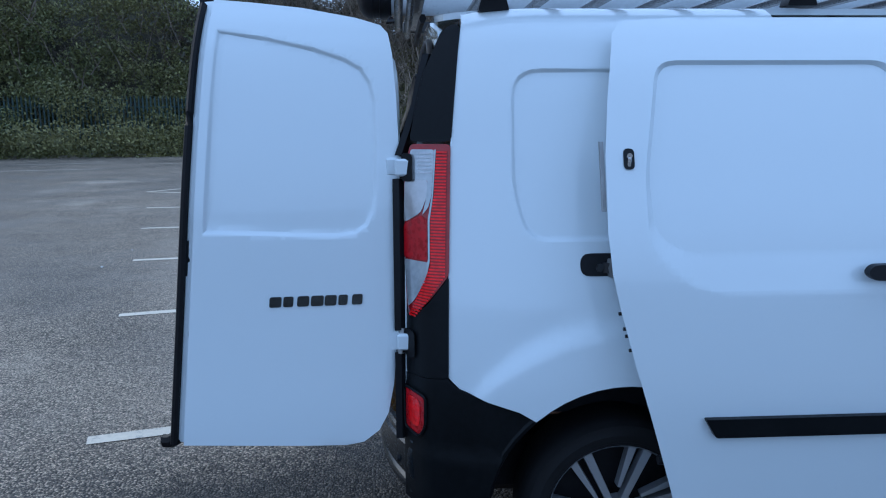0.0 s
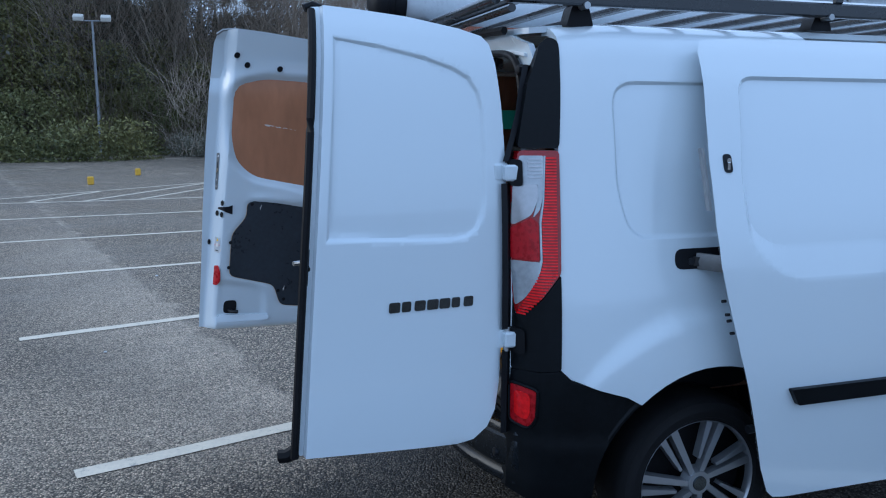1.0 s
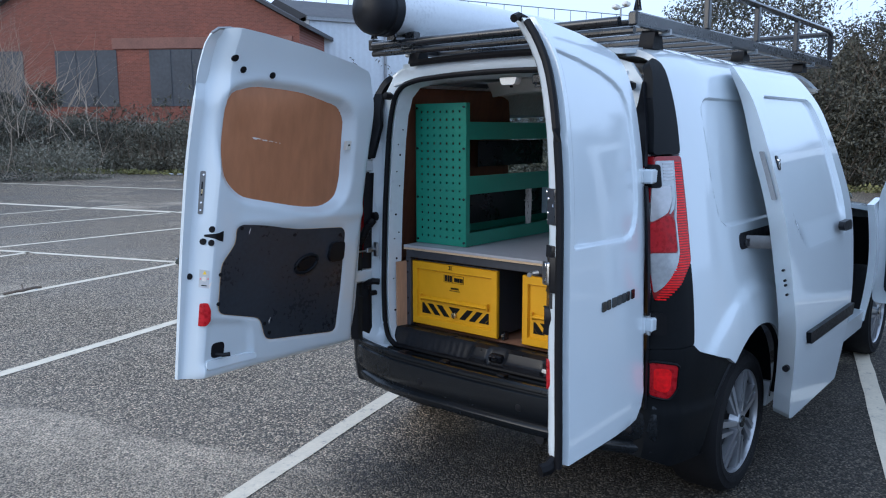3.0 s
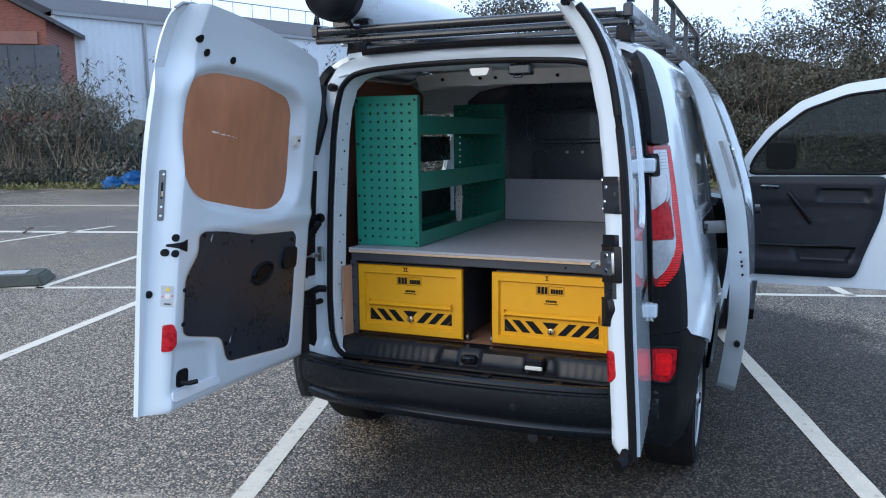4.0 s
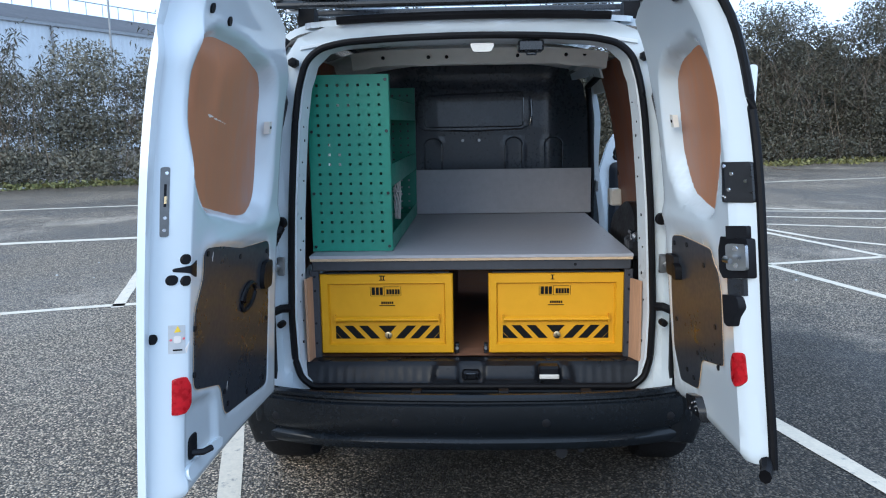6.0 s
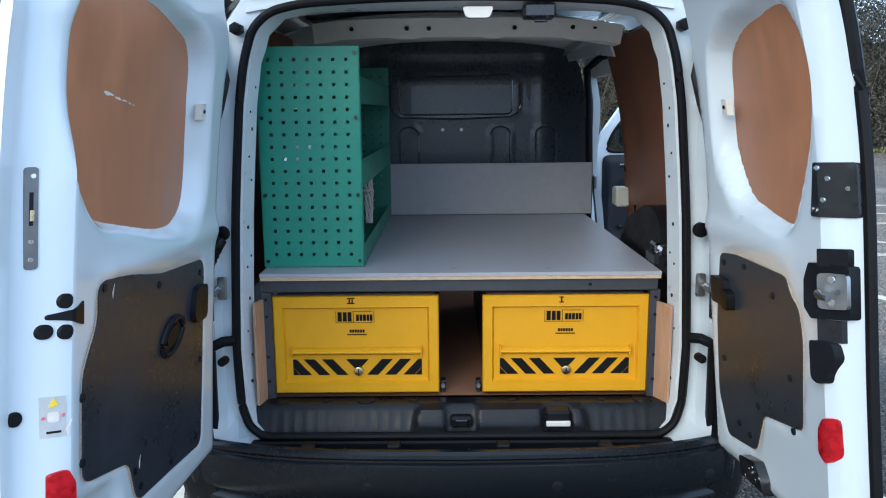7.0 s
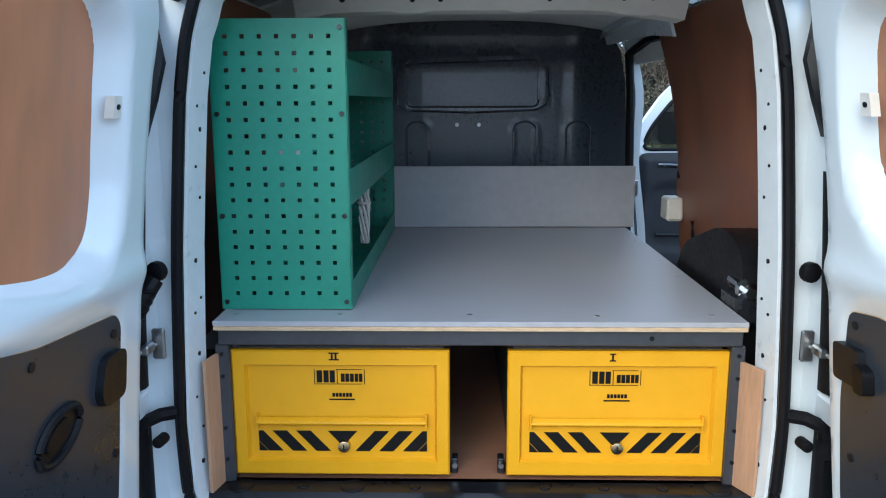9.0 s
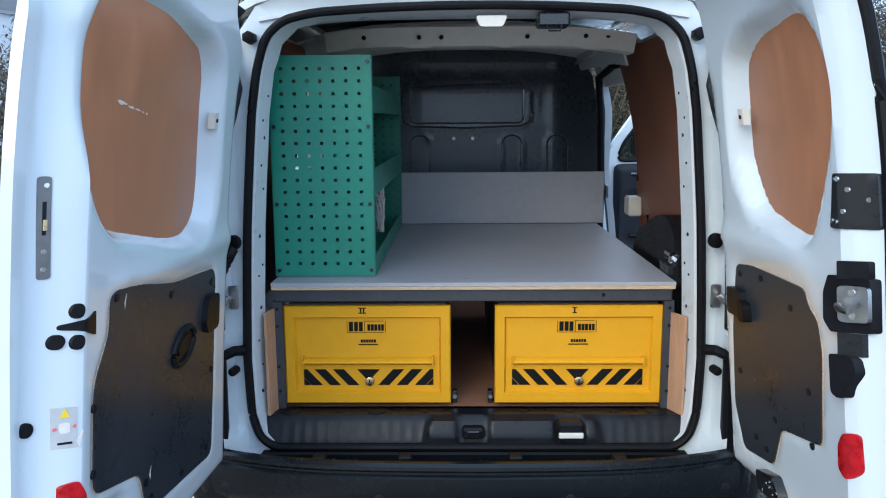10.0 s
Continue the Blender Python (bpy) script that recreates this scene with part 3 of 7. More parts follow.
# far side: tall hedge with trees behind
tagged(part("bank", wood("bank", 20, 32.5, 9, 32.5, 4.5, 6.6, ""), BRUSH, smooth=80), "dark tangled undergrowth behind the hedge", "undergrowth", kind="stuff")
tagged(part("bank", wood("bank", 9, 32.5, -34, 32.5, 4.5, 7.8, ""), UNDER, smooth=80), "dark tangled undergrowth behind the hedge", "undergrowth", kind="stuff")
sp = clumps(20, 32.3, -34, 32.3, 8.2, 3.5, 0.95, 11)
green = [q for q in sp if q[0].dot(U) < 4.5]
bare = [q for q in sp if q[0].dot(U) >= 3.0]
tagged(foliage("hedge", "", green, 0.062, 270000, LEAF, 5), "dense green hedge of ivy, bramble and small trees", "hedge", kind="stuff")
leafy = [q for q in bare if q[0].dot(U) < 12.5]
bare = [q for q in bare if q[0].dot(U) >= 11.5]
tagged(foliage("hedge", "", [q for q in leafy if q[0].z < 4.8], 0.06, 90000, LEAF, 15), "low ivy and bramble under bare trees", "hedge", kind="stuff")
tagged(foliage("hedge", "", [q for q in leafy if q[0].z >= 2.5], 0.05, 70000, LEAF_DRY, 16), "sparse dry leaves in a bare winter thicket", "hedge", kind="stuff")
tagged(twigs("bare_stems", [(c, 10.5) for c, r in leafy if c.z < 1.6], 130, 0.62, 0.013, TWIG_DARK, 38), "dull brown winter stems among the ivy", "stems", kind="stuff")
tagged(foliage("hedge", "", [q for q in bare if q[0].z < 2.6], 0.055, 40000, LEAF, 25), "low ivy and bramble under bare trees", "hedge", kind="stuff")
tagged(foliage("hedge", "", [q for q in bare if q[0].z >= 1.5], 0.055, 24000, LEAF_DRY, 26), "sparse dry leaves in a bare winter thicket", "hedge", kind="stuff")
tagged(twigs("bare_stems", [(c, 10.5) for c, r in bare if c.z < 1.6], 210, 0.62, 0.015, TWIG, 8), "bare winter stems standing up through the hedge", "stems", kind="stuff")
tagged(twigs("bare_stems", [(c, 8.0) for c, r in green if c.z < 1.6], 7, 0.6, 0.016, BARK, 18), "bare winter stems standing up through the hedge", "stems", kind="stuff")
# ivy over the fence and bramble along its foot
ivy = [q for i, q in enumerate(clumps(-14, 31.3, 2.5, 31.3, 2.7, 0.5, 0.62, 71)) if i % 5 not in (1, 3)]
ivy += clumps(-14, 30.3, -7, 29.6, 0.7, 1.2, 0.6, 72) + clumps(-7, 29.6, 5, 28.2, 1.25, 2.2, 0.6, 73)
tagged(foliage("ivy", "", ivy, 0.062, 42000, LEAF, 74), "dark green ivy and bramble grown over a fence", "ivy", kind="stuff")
# bramble bank and saplings at the hedge's corner, before the brick wing
cor = clumps(16.5, 33.0, 23.5, 33.0, 3.4, 2.0, 1.1, 31)
tagged(foliage("hedge", "", cor, 0.065, 26000, LEAF_DRY, 32), "thin winter bramble at the corner of the hedge", "hedge", kind="stuff")
tagged(twigs("bare_stems", [(c, 6.5) for c, r in cor if c.z < 1.4], 90, 0.62, 0.013, TWIG, 33), "bare arching saplings at the corner of the hedge", "stems", kind="stuff")
low = clumps(7.0, 30.2, 15.8, 20.5, 0.9, 1.4, 0.8, 34)
tagged(foliage("bramble_bank", "", low, 0.04, 30000, LEAF_GREY, 35), "low dark bramble along the foot of the hedge", "bramble", kind="stuff")
tagged(twigs("bare_stems", [(c, 4.2) for c, r in low if c.z < 0.6], 34, 0.7, 0.012, TWIG, 36), "pale bare saplings leaning out of the bramble", "stems", kind="stuff")
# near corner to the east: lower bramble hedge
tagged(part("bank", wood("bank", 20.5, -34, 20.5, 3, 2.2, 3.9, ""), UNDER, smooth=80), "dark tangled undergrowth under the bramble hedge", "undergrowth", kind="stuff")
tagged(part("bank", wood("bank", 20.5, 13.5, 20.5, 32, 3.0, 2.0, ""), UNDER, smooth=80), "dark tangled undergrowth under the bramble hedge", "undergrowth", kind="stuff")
sp2 = clumps(20.0, -34, 20.0, 2.0, 5.05, 1.6, 0.6, 21)
BUSH = curve((3, 5, 7, 8, 9, 10, 11.5, 12.8, 13.6, 15, 16, 18, 20, 22, 26, 32), (3.4, 3.4, 3.3, 3.3, 2.7, 1.7, 1.25, 1.35, 2.4, 3.1, 3.1, 2.7, 2.1, 1.8, 2.4, 2.6))
sp3 = clumps(20.0, 3.0, 20.0, 32, 3.3, 2.2, 0.8, 22, BUSH)
tagged(foliage("bramble_hedge", "", sp2, 0.046, 330000, LEAF_DRY, 6), "brownish green winter bramble hedge, thick and tall", "hedge", kind="stuff")
tagged(foliage("bramble_hedge", "", sp3, 0.046, 150000, LEAF_GREY, 7), "greyish winter bramble bushes in front of the buildings", "hedge", kind="stuff")
tagged(twigs("bare_stems", [(c, 4.3) for c, r in sp2 if c.z < 1.0] + [(c, BUSH(c.dot(N))) for c, r in sp3 if c.z < 1.0], 40, 0.6, 0.007, BARK, 9), "thin bare bramble stems arching out of the hedge", "stems", kind="stuff")


def shoots(name, spots, per, hmin, hmax, seed):
    """Arching stems hung with long narrow leaves."""
    rng = random.Random(seed)
    SV, SF, LV, LF = [], [], [], []
    for c in spots:
        for _ in range(per):
            p = Vector((c.x + rng.uniform(-0.8, 0.8), c.y + rng.uniform(-0.8, 0.8), 0.6))
            lean = Vector((rng.gauss(0, 0.30), rng.gauss(0, 0.30), 1.0)).normalized()
            H = rng.uniform(hmin, hmax)
            n = 9
            prev = None
            bend = Vector((rng.gauss(0, 0.06), rng.gauss(0, 0.06), -0.035))
            for i in range(n + 1):
                r = 0.010 * (1 - 0.85 * i / n)
                b = len(SV)
                for a in (0, 2.09, 4.19):
                    SV.append((p.x + math.cos(a) * r, p.y + math.sin(a) * r, p.z))
                if prev is not None:
                    SF.extend((prev + a, prev + (a + 1) % 3, b + (a + 1) % 3, b + a) for a in range(3))
                prev = b
                if i > 2:
                    for _k in range(6):
                        d = Vector((rng.gauss(0, 1), rng.gauss(0, 1), rng.uniform(-0.7, 0.3))).normalized()
                        L = rng.uniform(0.10, 0.24)
                        w = d.cross(Vector((0, 0, 1))).normalized() * L * 0.13
                        q = p + lean * rng.uniform(-0.2, 0.2)
                        k = len(LV)
                        LV.extend(tuple(v) for v in (q, q + d * L * 0.5 + w, q + d * L - Vector((0, 0, L * 0.3)), q + d * L * 0.5 - w))
                        LF.append((k, k + 1, k + 2, k + 3))
                lean = (lean + bend * (i / 3)).normalized()
                p = p + lean * H / n
    tagged(part(name, pydata(name, SV, SF), TWIG_DARK), "thin arching stems rising from the brambles", "stems", kind="stuff")
    tagged(part("shoot_leaves", pydata(name, LV, LF), LEAF_DRY), "long drooping grey-green leaves on arching stems", "leaves", kind="stuff")


for n0, n1, k, h0, h1, sd in ((13.2, 17.5, 12, 2.6, 4.0, 31), (6.5, 9.2, 9, 2.6, 4.0, 33), (17.5, 30, 12, 1.6, 2.8, 34), (9.2, 13.2, 4, 1.2, 2.2, 35)):
    shoots("shoots", [un(20.0, n) for n in np.linspace(n0, n1, k)], 9, h0, h1, sd)
shoots("shoots", [un(20.6, n) for n in np.linspace(-30, 2, 44)], 6, 3.6, 5.0, 32)
tagged(foliage("verge", "", [(un(19.0 + random.uniform(-0.4, 0.5), n * 0.6, 0.05), (0.5, 0.6, 0.12)) for n in range(-50, 52)] + [(un(u * 0.7, 31.2 + random.uniform(-0.3, 0.4), 0.05), (0.6, 0.5, 0.14)) for u in range(-45, 27)], 0.06, 26000, LEAF, 17, "verge"), "low grass and weeds along the tarmac edge", "grass", kind="stuff")


def tree(x, y, h, seed, leafy):
    rng = random.Random(seed)
    t = thing("tree", "slender roadside tree with thin bare limbs" if leafy < 400 else "leafy tree with a loose, uneven crown", "tree", (x, y, 0))
    bm = bmesh.new()
    tips = []

    def limb(p, d, L, r, depth):
        pts = [p]
        for i in range(4):
            d = (d + Vector((rng.gauss(0, 0.14), rng.gauss(0, 0.14), rng.gauss(0.03, 0.08)))).normalized()
            pts.append(pts[-1] + d * L / 4)
        for i in range(4):
            cyl(bm, pts[i], pts[i + 1], r * (1 - i * 0.18), r * (1 - (i + 1) * 0.18), seg=6)
        if depth == 0:
            tips.extend(pts[1:])
            return
        for k in range(rng.randint(3, 4)):
            q = pts[rng.randint(2, 4)]
            limb(q, (d + Vector((rng.gauss(0, 0.6), rng.gauss(0, 0.6), rng.uniform(0.0, 0.5)))).normalized(), L * rng.uniform(0.5, 0.72), r * 0.5, depth - 1)

    limb(Vector((x, y, -0.05)), Vector((0, 0, 1)), h * 0.5, 0.11, 3)
    part("trunk", bm, BARK, t)
    spots = [(p, (0.45, 0.45, 0.4)) for p in tips]
    cr = foliage("crown", "", spots, 0.10, leafy, LEAF if leafy > 400 else LEAF_DRY, seed)
    cr.parent, cr.matrix_parent_inverse = t, t.matrix_basis.inverted()
    return t


for i, (u, n, h, lf) in enumerate(((-22, 34, 9, 2600), (-17, 35, 8.5, 3000), (-12.5, 34, 9, 3200), (-8.5, 35, 8.5, 2600), (-5.5, 34.5, 8, 1500), (-1.5, 34, 7.5, 300), (1.5, 33.5, 8, 250), (4.0, 34.2, 8.5, 250), (6.5, 33.8, 8, 300), (9.5, 34.2, 7.5, 300))):
    p = un(u, n)
    tree(p.x, p.y, h, 40 + i, lf)


def palisade(u0, n0, u1, n1, h, label):
    t = thing("palisade_fence", label, "fence", un(u0, n0))
    a, b = un(u0, n0), un(u1, n1)
    L = (b - a).length
    k = int(L / 0.155)
    ang = math.atan2((b - a).y, (b - a).x)
    pale = None
    for i in range(k):
        p = a + (b - a) * (i / k)
        if pale is None:
            bm = bmesh.new()
            box(bm, -0.035, 0.035, -0.012, 0.012, 0, h - 0.08, 0.008)
            box(bm, -0.018, 0.018, -0.008, 0.008, h - 0.09, h, 0.006)
            pale = mesh_of(bm, "pale")
            pale.materials.append(FENCEGREEN)
        ob = new("pale", pale)
        ob.matrix_world = pose(p.x, p.y, 0.05, 0, 0, math.degrees(ang))
        ob.parent, ob.matrix_parent_inverse = t, t.matrix_basis.inverted()
    for z in (0.45, h - 0.4):
        q = Vector((-math.sin(ang), math.cos(ang), 0)) * 0.03
        part("rail", pipe([a + q + Vector((0, 0, z)), b + q + Vector((0, 0, z))], 0.025, 4), FENCEGREEN, t)
    return t


palisade(-27, 31.6, 0.6, 31.6, 2.3, "weathered green steel palisade fence before a hedge")
palisade(20.1, 15.0, 20.1, 10.0, 1.6, "low dark steel palisade fence before the brambles")
palisade(21.2, -4, 21.2, -20, 2.4, "dark steel palisade fence behind brambles")


# brick works building, its gable to the north-west
def building(name, label, a, b, depth, h, ridge, wall_m, roof_m, category="building"):
    a, b = Vector(a), Vector(b)
    t = thing(name, label, category, (a.x, a.y, 0))
    ang = math.atan2(b.y - a.y, b.x - a.x)
    L = (b - a).length
    m = pose(a.x, a.y, 0, 0, 0, math.degrees(ang))
    t.matrix_basis = m
    return t, L


bt, BL = building("brick_building", "red brick works building with boarded grey windows", (15.0, 48.0, 0), (26.1, 32.15, 0), 12, 8.2, 10, BRICK, ROOFDARK)
M = bt.matrix_basis


def lpart(name, bm, material, parent, m, label=""):
    ob = part(name, bm, material, None, label)
    ob.parent = parent
    return ob


EV, AP, DP = 7.3, 12.6, 26.0
wb = bmesh.new()
gv = [wb.verts.new(p) for p in ((0, 0, 0), (BL, 0, 0), (BL, 0, EV), (BL / 2, 0, AP), (0, 0, EV), (0, DP, 0), (BL, DP, 0), (BL, DP, EV), (BL / 2, DP, AP), (0, DP, EV))]
for ids in ((0, 1, 2, 3, 4), (9, 8, 7, 6, 5), (0, 4, 9, 5), (1, 6, 7, 2), (4, 3, 8, 9), (3, 2, 7, 8)):
    wb.faces.new([gv[i] for i in ids])
lpart("wall", wb, BRICK, bt, M)
for x0, z0, x1, z1 in ((-0.5, EV - 0.2, BL / 2, AP + 0.03), (BL + 0.5, EV - 0.2, BL / 2, AP + 0.03)):
    rb = bmesh.new()
    vs = [rb.verts.new((x, y, z + k)) for k in (0, 0.22) for x, y, z in ((x0, -0.35, z0), (x1, -0.35, z1), (x1, DP + 0.3, z1), (x0, DP + 0.3, z0))]
    for ids in ((0, 1, 2, 3), (4, 5, 6, 7), (0, 1, 5, 4), (1, 2, 6, 5), (2, 3, 7, 6), (3, 0, 4, 7)):
        rb.faces.new([vs[i] for i in ids])
    lpart("roof", rb, ROOFDARK, bt, M)
wing = lpart("wing", abox(-6.4, -0.02, 0.6, 12, 0, 5.5), BRICK, bt, M, "lower red brick wing")
lpart("roof_edge", abox(-6.6, -0.02, 0.4, 12.2, 5.504, 5.75), ROOFDARK, wing, M)
lpart("band", abox(BL * 0.45, BL - 0.4, -0.08, 0.02, 6.15, 6.75), BAND, bt, M, "pale concrete lintel band")
for i in range(4):
    x0 = -0.2 + i * 5.5
    w = lpart("window", abox(max(x0, 0.3), x0 + 3.6, -0.03, 0.04, 3.0, 6.1), BOARD, bt, M, "boarded grey window")
    for xx in (x0 + 1.2, x0 + 2.4):
        lpart("mullion", abox(xx - 0.03, xx + 0.03, -0.06, -0.02, 3.0, 6.1), BOARD, w, M)

# white sheet-clad warehouse
ct, CL = building("warehouse", "long white sheet-clad warehouse with a dark roof edge", (30.0, 35.8, 0), (66.4, 21.8, 0), 20, 7.5, 8, CLAD, ROOFDARK)
cb = bmesh.new()
pr = []
k = int(CL / 0.1)
for i in range(k + 1):
    x = CL * i / k
    y = 0.0 if (i % 4) < 2 else 0.035
    pr.append((cb.verts.new((x, y, 0)), cb.verts.new((x, y, 8.3))))
for A, B in zip(pr, pr[1:]):
    cb.faces.new((A[0], B[0], B[1], A[1]))
lpart("wall", cb, CLAD, ct, M)
lpart("wall", abox(0, CL, 0.05, 20, 0, 8.35), CLAD, ct, M)
lpart("gutter", abox(-0.2, CL + 0.2, -0.18, 0.1, 8.3, 8.52), STEELGREY, ct, M)
rb = bmesh.new()
vs = [rb.verts.new(p) for p in ((-0.2, -0.2, 8.52), (CL, -0.2, 8.52), (CL, 6, 10.4), (-0.2, 6, 10.4), (-0.2, 20, 8.5), (CL, 20, 8.5))]
for ids in ((0, 1, 2, 3), (3, 2, 5, 4), (0, 3, 4), (1, 5, 2)):
    rb.faces.new([vs[i] for i in ids])
lpart("roof", rb, ROOFDARK, ct, M)
for xx in (5.0, 13.0, 21.0):
    lpart("downpipe", acyl((xx, -0.12, 0), (xx, -0.12, 8.35), 0.09, seg=8), STEELGREY, ct, M)
lpart("guard_rail", pipe([(0, 5.6, 11.3), (CL, 5.6, 11.3)], 0.04, 5), STEELGREY, ct, M)
for i in range(24):
    lpart("rail_post", acyl((i * CL / 24, 5.6, 10.2), (i * CL / 24, 5.6, 11.3), 0.03, seg=5), STEELGREY, ct, M)


def street_lamp(x, y, h, turn, sign=False):
    t = thing("street_lamp", "tall grey steel lamp post with two floodlights" if not sign else "grey steel lamp post with a small white sign", "street lamp", (x, y, 0))
    part("pole", acyl((x, y, 0), (x, y, h), 0.07, 0.045, 10), STEELGREY, t)
    dx, dy = math.cos(turn), math.sin(turn)
    part("crossbar", pipe([(x - dx * 0.45, y - dy * 0.45, h), (x + dx * 0.45, y + dy * 0.45, h)], 0.03, 6), STEELGREY, t)
    for s in (-1, 1):
        bm = bmesh.new()
        box(bm, -0.19, 0.19, -0.15, 0.15, -0.08, 0.12, 0.03, pose(x + dx * 0.5 * s, y + dy * 0.5 * s, h + 0.1, 25, 0, math.degrees(turn)))
        part("lamp_head", bm, IVORY, t)
    if sign:
        part("sign", abox(x - 0.35, x + 0.35, y - 0.11, y - 0.08, 1.85, 2.35, 0.01), IVORY, t, "small white sign plate")
    return t


street_lamp(-4.63, 31.3, 5.3, 0.0)
street_lamp(9.62, 32.2, 4.6, 0.0, True)
street_lamp(34.0, 17.0, 7.6, 1.0)

BAND2 = mat("pale_plate", (0.34, 0.34, 0.33), 0.7, var=0.35, scale=12, fine=60)
# concrete blocks and litter on the tarmac
def kerb_block(x, y, turn):
    t = thing("concrete_block", "mossy concrete base block lying on the tarmac", "concrete block", (x, y, 0))
    bm = bmesh.new()
    vs = bmesh.ops.create_cube(bm, size=1)["verts"]
    for v in vs:
        k = 1.0 if v.co.z < 0 else 0.82
        v.co = Vector((v.co.x * 0.76 * k, v.co.y * 0.58 * k, (v.co.z + 0.5) * 0.115))
    bmesh.ops.bevel(bm, geom=bm.edges[:], offset=0.02, segments=2, affect="EDGES")
    bmesh.ops.subdivide_edges(bm, edges=bm.edges[:], cuts=2, use_grid_fill=True)
    for v in bm.verts:
        v.co += v.normal * noise.noise(v.co * 9) * 0.012
        v.co = pose(x, y, 0, 0, 0, turn) @ v.co
    part("block", bm, CONCRETE, t)
    sk = abox(-0.16, 0.16, -0.11, 0.11, 0.113, 0.125, 0.004)
    for v in sk.verts:
        v.co = pose(x, y, 0, 0, 0, turn) @ v.co
    part("socket", sk, BAND2, t, "pale plate on the block")
    return t


kerb_block(2.83, 6.18, -53)


def stick(x, y, L, turn):
    rng = random.Random(int(x * 100))
    bm = bmesh.new()
    p, a = Vector((x, y, 0.02)), turn
    pts = [p]
    for i in range(6):
        a += rng.gauss(0, 0.3)
        p = p + Vector((math.cos(a) * L / 6, math.sin(a) * L / 6, rng.uniform(-0.005, 0.012)))
        pts.append(p)
    pipe(pts, 0.014, 6, bm=bm)
    pipe([pts[3], pts[3] + Vector((0.05, 0.16, 0.03))], 0.008, 5, bm=bm)
    return tagged(part("stick", bm, BARK), "broken brown twig lying on the tarmac", "stick")


for s in ((-0.5, 8.8, 0.75, 0.35), (0.35, 5.95, 0.35, 0.2), (6.0, 9.9, 0.5, 0.4), (20.0, -9.0, 0.9, 1.2)):
    stick(*s)
for i in range(34):
    x, y = random.uniform(-4, 6), random.uniform(-4, 8)
    if -0.3 < x < 4.5 and abs(y) < 1.2:
        continue
    bm = bmesh.new()
    bmesh.ops.create_icosphere(bm, subdivisions=1, radius=random.uniform(0.007, 0.016))
    for v in bm.verts:
        v.co = Vector((v.co.x * random.uniform(0.8, 1.3) + x, v.co.y + y, max(0.0, v.co.z * 0.6 + 0.008)))
    tagged(part("pebble", bm, LITTER), "small pale stone chip on the asphalt", "stone", group="stone chips")
for x, y in ((-3.35, 17.0), (-2.5, 19.9)):
    bm = abox(x - 0.07, x + 0.07, y - 0.06, y + 0.06, 0, 0.19, 0.02)
    tagged(part("marker_block", bm, YELLOWBOX), "small yellow plastic marker standing on the tarmac", "marker")
for bx, by, bs in ((15.9, 17.2, 0.5), (15.1, 17.3, 0.32)):
    bm = bmesh.new()
    bmesh.ops.create_icosphere(bm, subdivisions=3, radius=1.0)
    for v in bm.verts:
        k = 1 + 0.35 * noise.noise(v.co * 2.3 + Vector((bx, by, 0))) + 0.15 * noise.noise(v.co * 6)
        v.co = Vector((bx + v.co.x * bs * k, by + v.co.y * bs * 0.8 * k, max(0.0, 0.12 + v.co.z * bs * 0.75 * k)))
    tagged(part("blue_bag", bm, BLUEBAG), "crumpled blue plastic bag dumped by the brambles", "litter")
tagged(part("litter", abox(18.6, 18.8, 12.6, 12.75, 0.0, 0.14, 0.03), YELLOWBOX), "small yellow plastic tub by the verge", "litter")
rng = random.Random(77)
for i in range(26):
    p = un(19.1 + rng.uniform(-0.5, 0.3), rng.uniform(-12, 28)) if i % 2 else un(rng.uniform(-8, 14), 31.3 + rng.uniform(-0.3, 0.5))
    bm = bmesh.new()
    box(bm, -0.09, 0.09, -0.06, 0.06, 0, 0.05, 0.01, pose(p.x, p.y, 0.01, rng.uniform(0, 20), 0, rng.uniform(0, 90)))
    tagged(part("litter", bm, LITTER), "pale scrap of litter on the verge", "litter", group="litter")


# ---- the van ----
SECY = curve((0.25, 0.5, 0.7, 0.9, 1.1, 1.3, 1.5, 1.6, 1.7, 1.78, 1.84, 1.90, 1.98), (0.900, 0.932, 0.944, 0.932, 0.905, 0.873, 0.835, 0.812, 0.782, 0.750, 0.708, 0.655, 0.59))
SECZ = curve((0.25, 0.5, 0.7, 0.9, 1.1, 1.3, 1.5, 1.6, 1.7, 1.78, 1.84, 1.90, 1.98), (0.25, 0.5, 0.7, 0.9, 1.1, 1.3, 1.5, 1.598, 1.692, 1.762, 1.806, 1.834, 1.848))


CORNER = curve((0.25, 0.45, 0.55, 0.72, 0.9, 1.1, 1.2, 1.43, 1.6, 1.9), (0.045, 0.055, 0.06, 0.072, 0.068, 0.047, 0.033, 0.004, 0.0, 0.0))


def skin(x, v, d=0.0):
    """A point of the van's side, d metres outside it: x along, v up round the section (right side)."""
    y, z = SECY(v), SECZ(v)
    k = 0.056
    if x < 0.5:
        y -= k * ((0.5 - x) / 0.33) ** 2
        if x < 0.13:
            y -= CORNER(v) * min(1.3, (0.13 - x) / 0.072) ** 1.4
        if v > 1.5:
            z -= 0.03 * ((0.5 - x) / 0.4) ** 2 * smooth01((v - 1.5) / 0.3)
    if x > 3.3:
        y -= 0.10 * ((x - 3.3) / 0.9) ** 2
    t = max(0.0, (v - 1.7) / 0.28)
    return Vector((x, -(y + d * (1 - 0.75 * min(1, t))), z + d * min(1, t)))


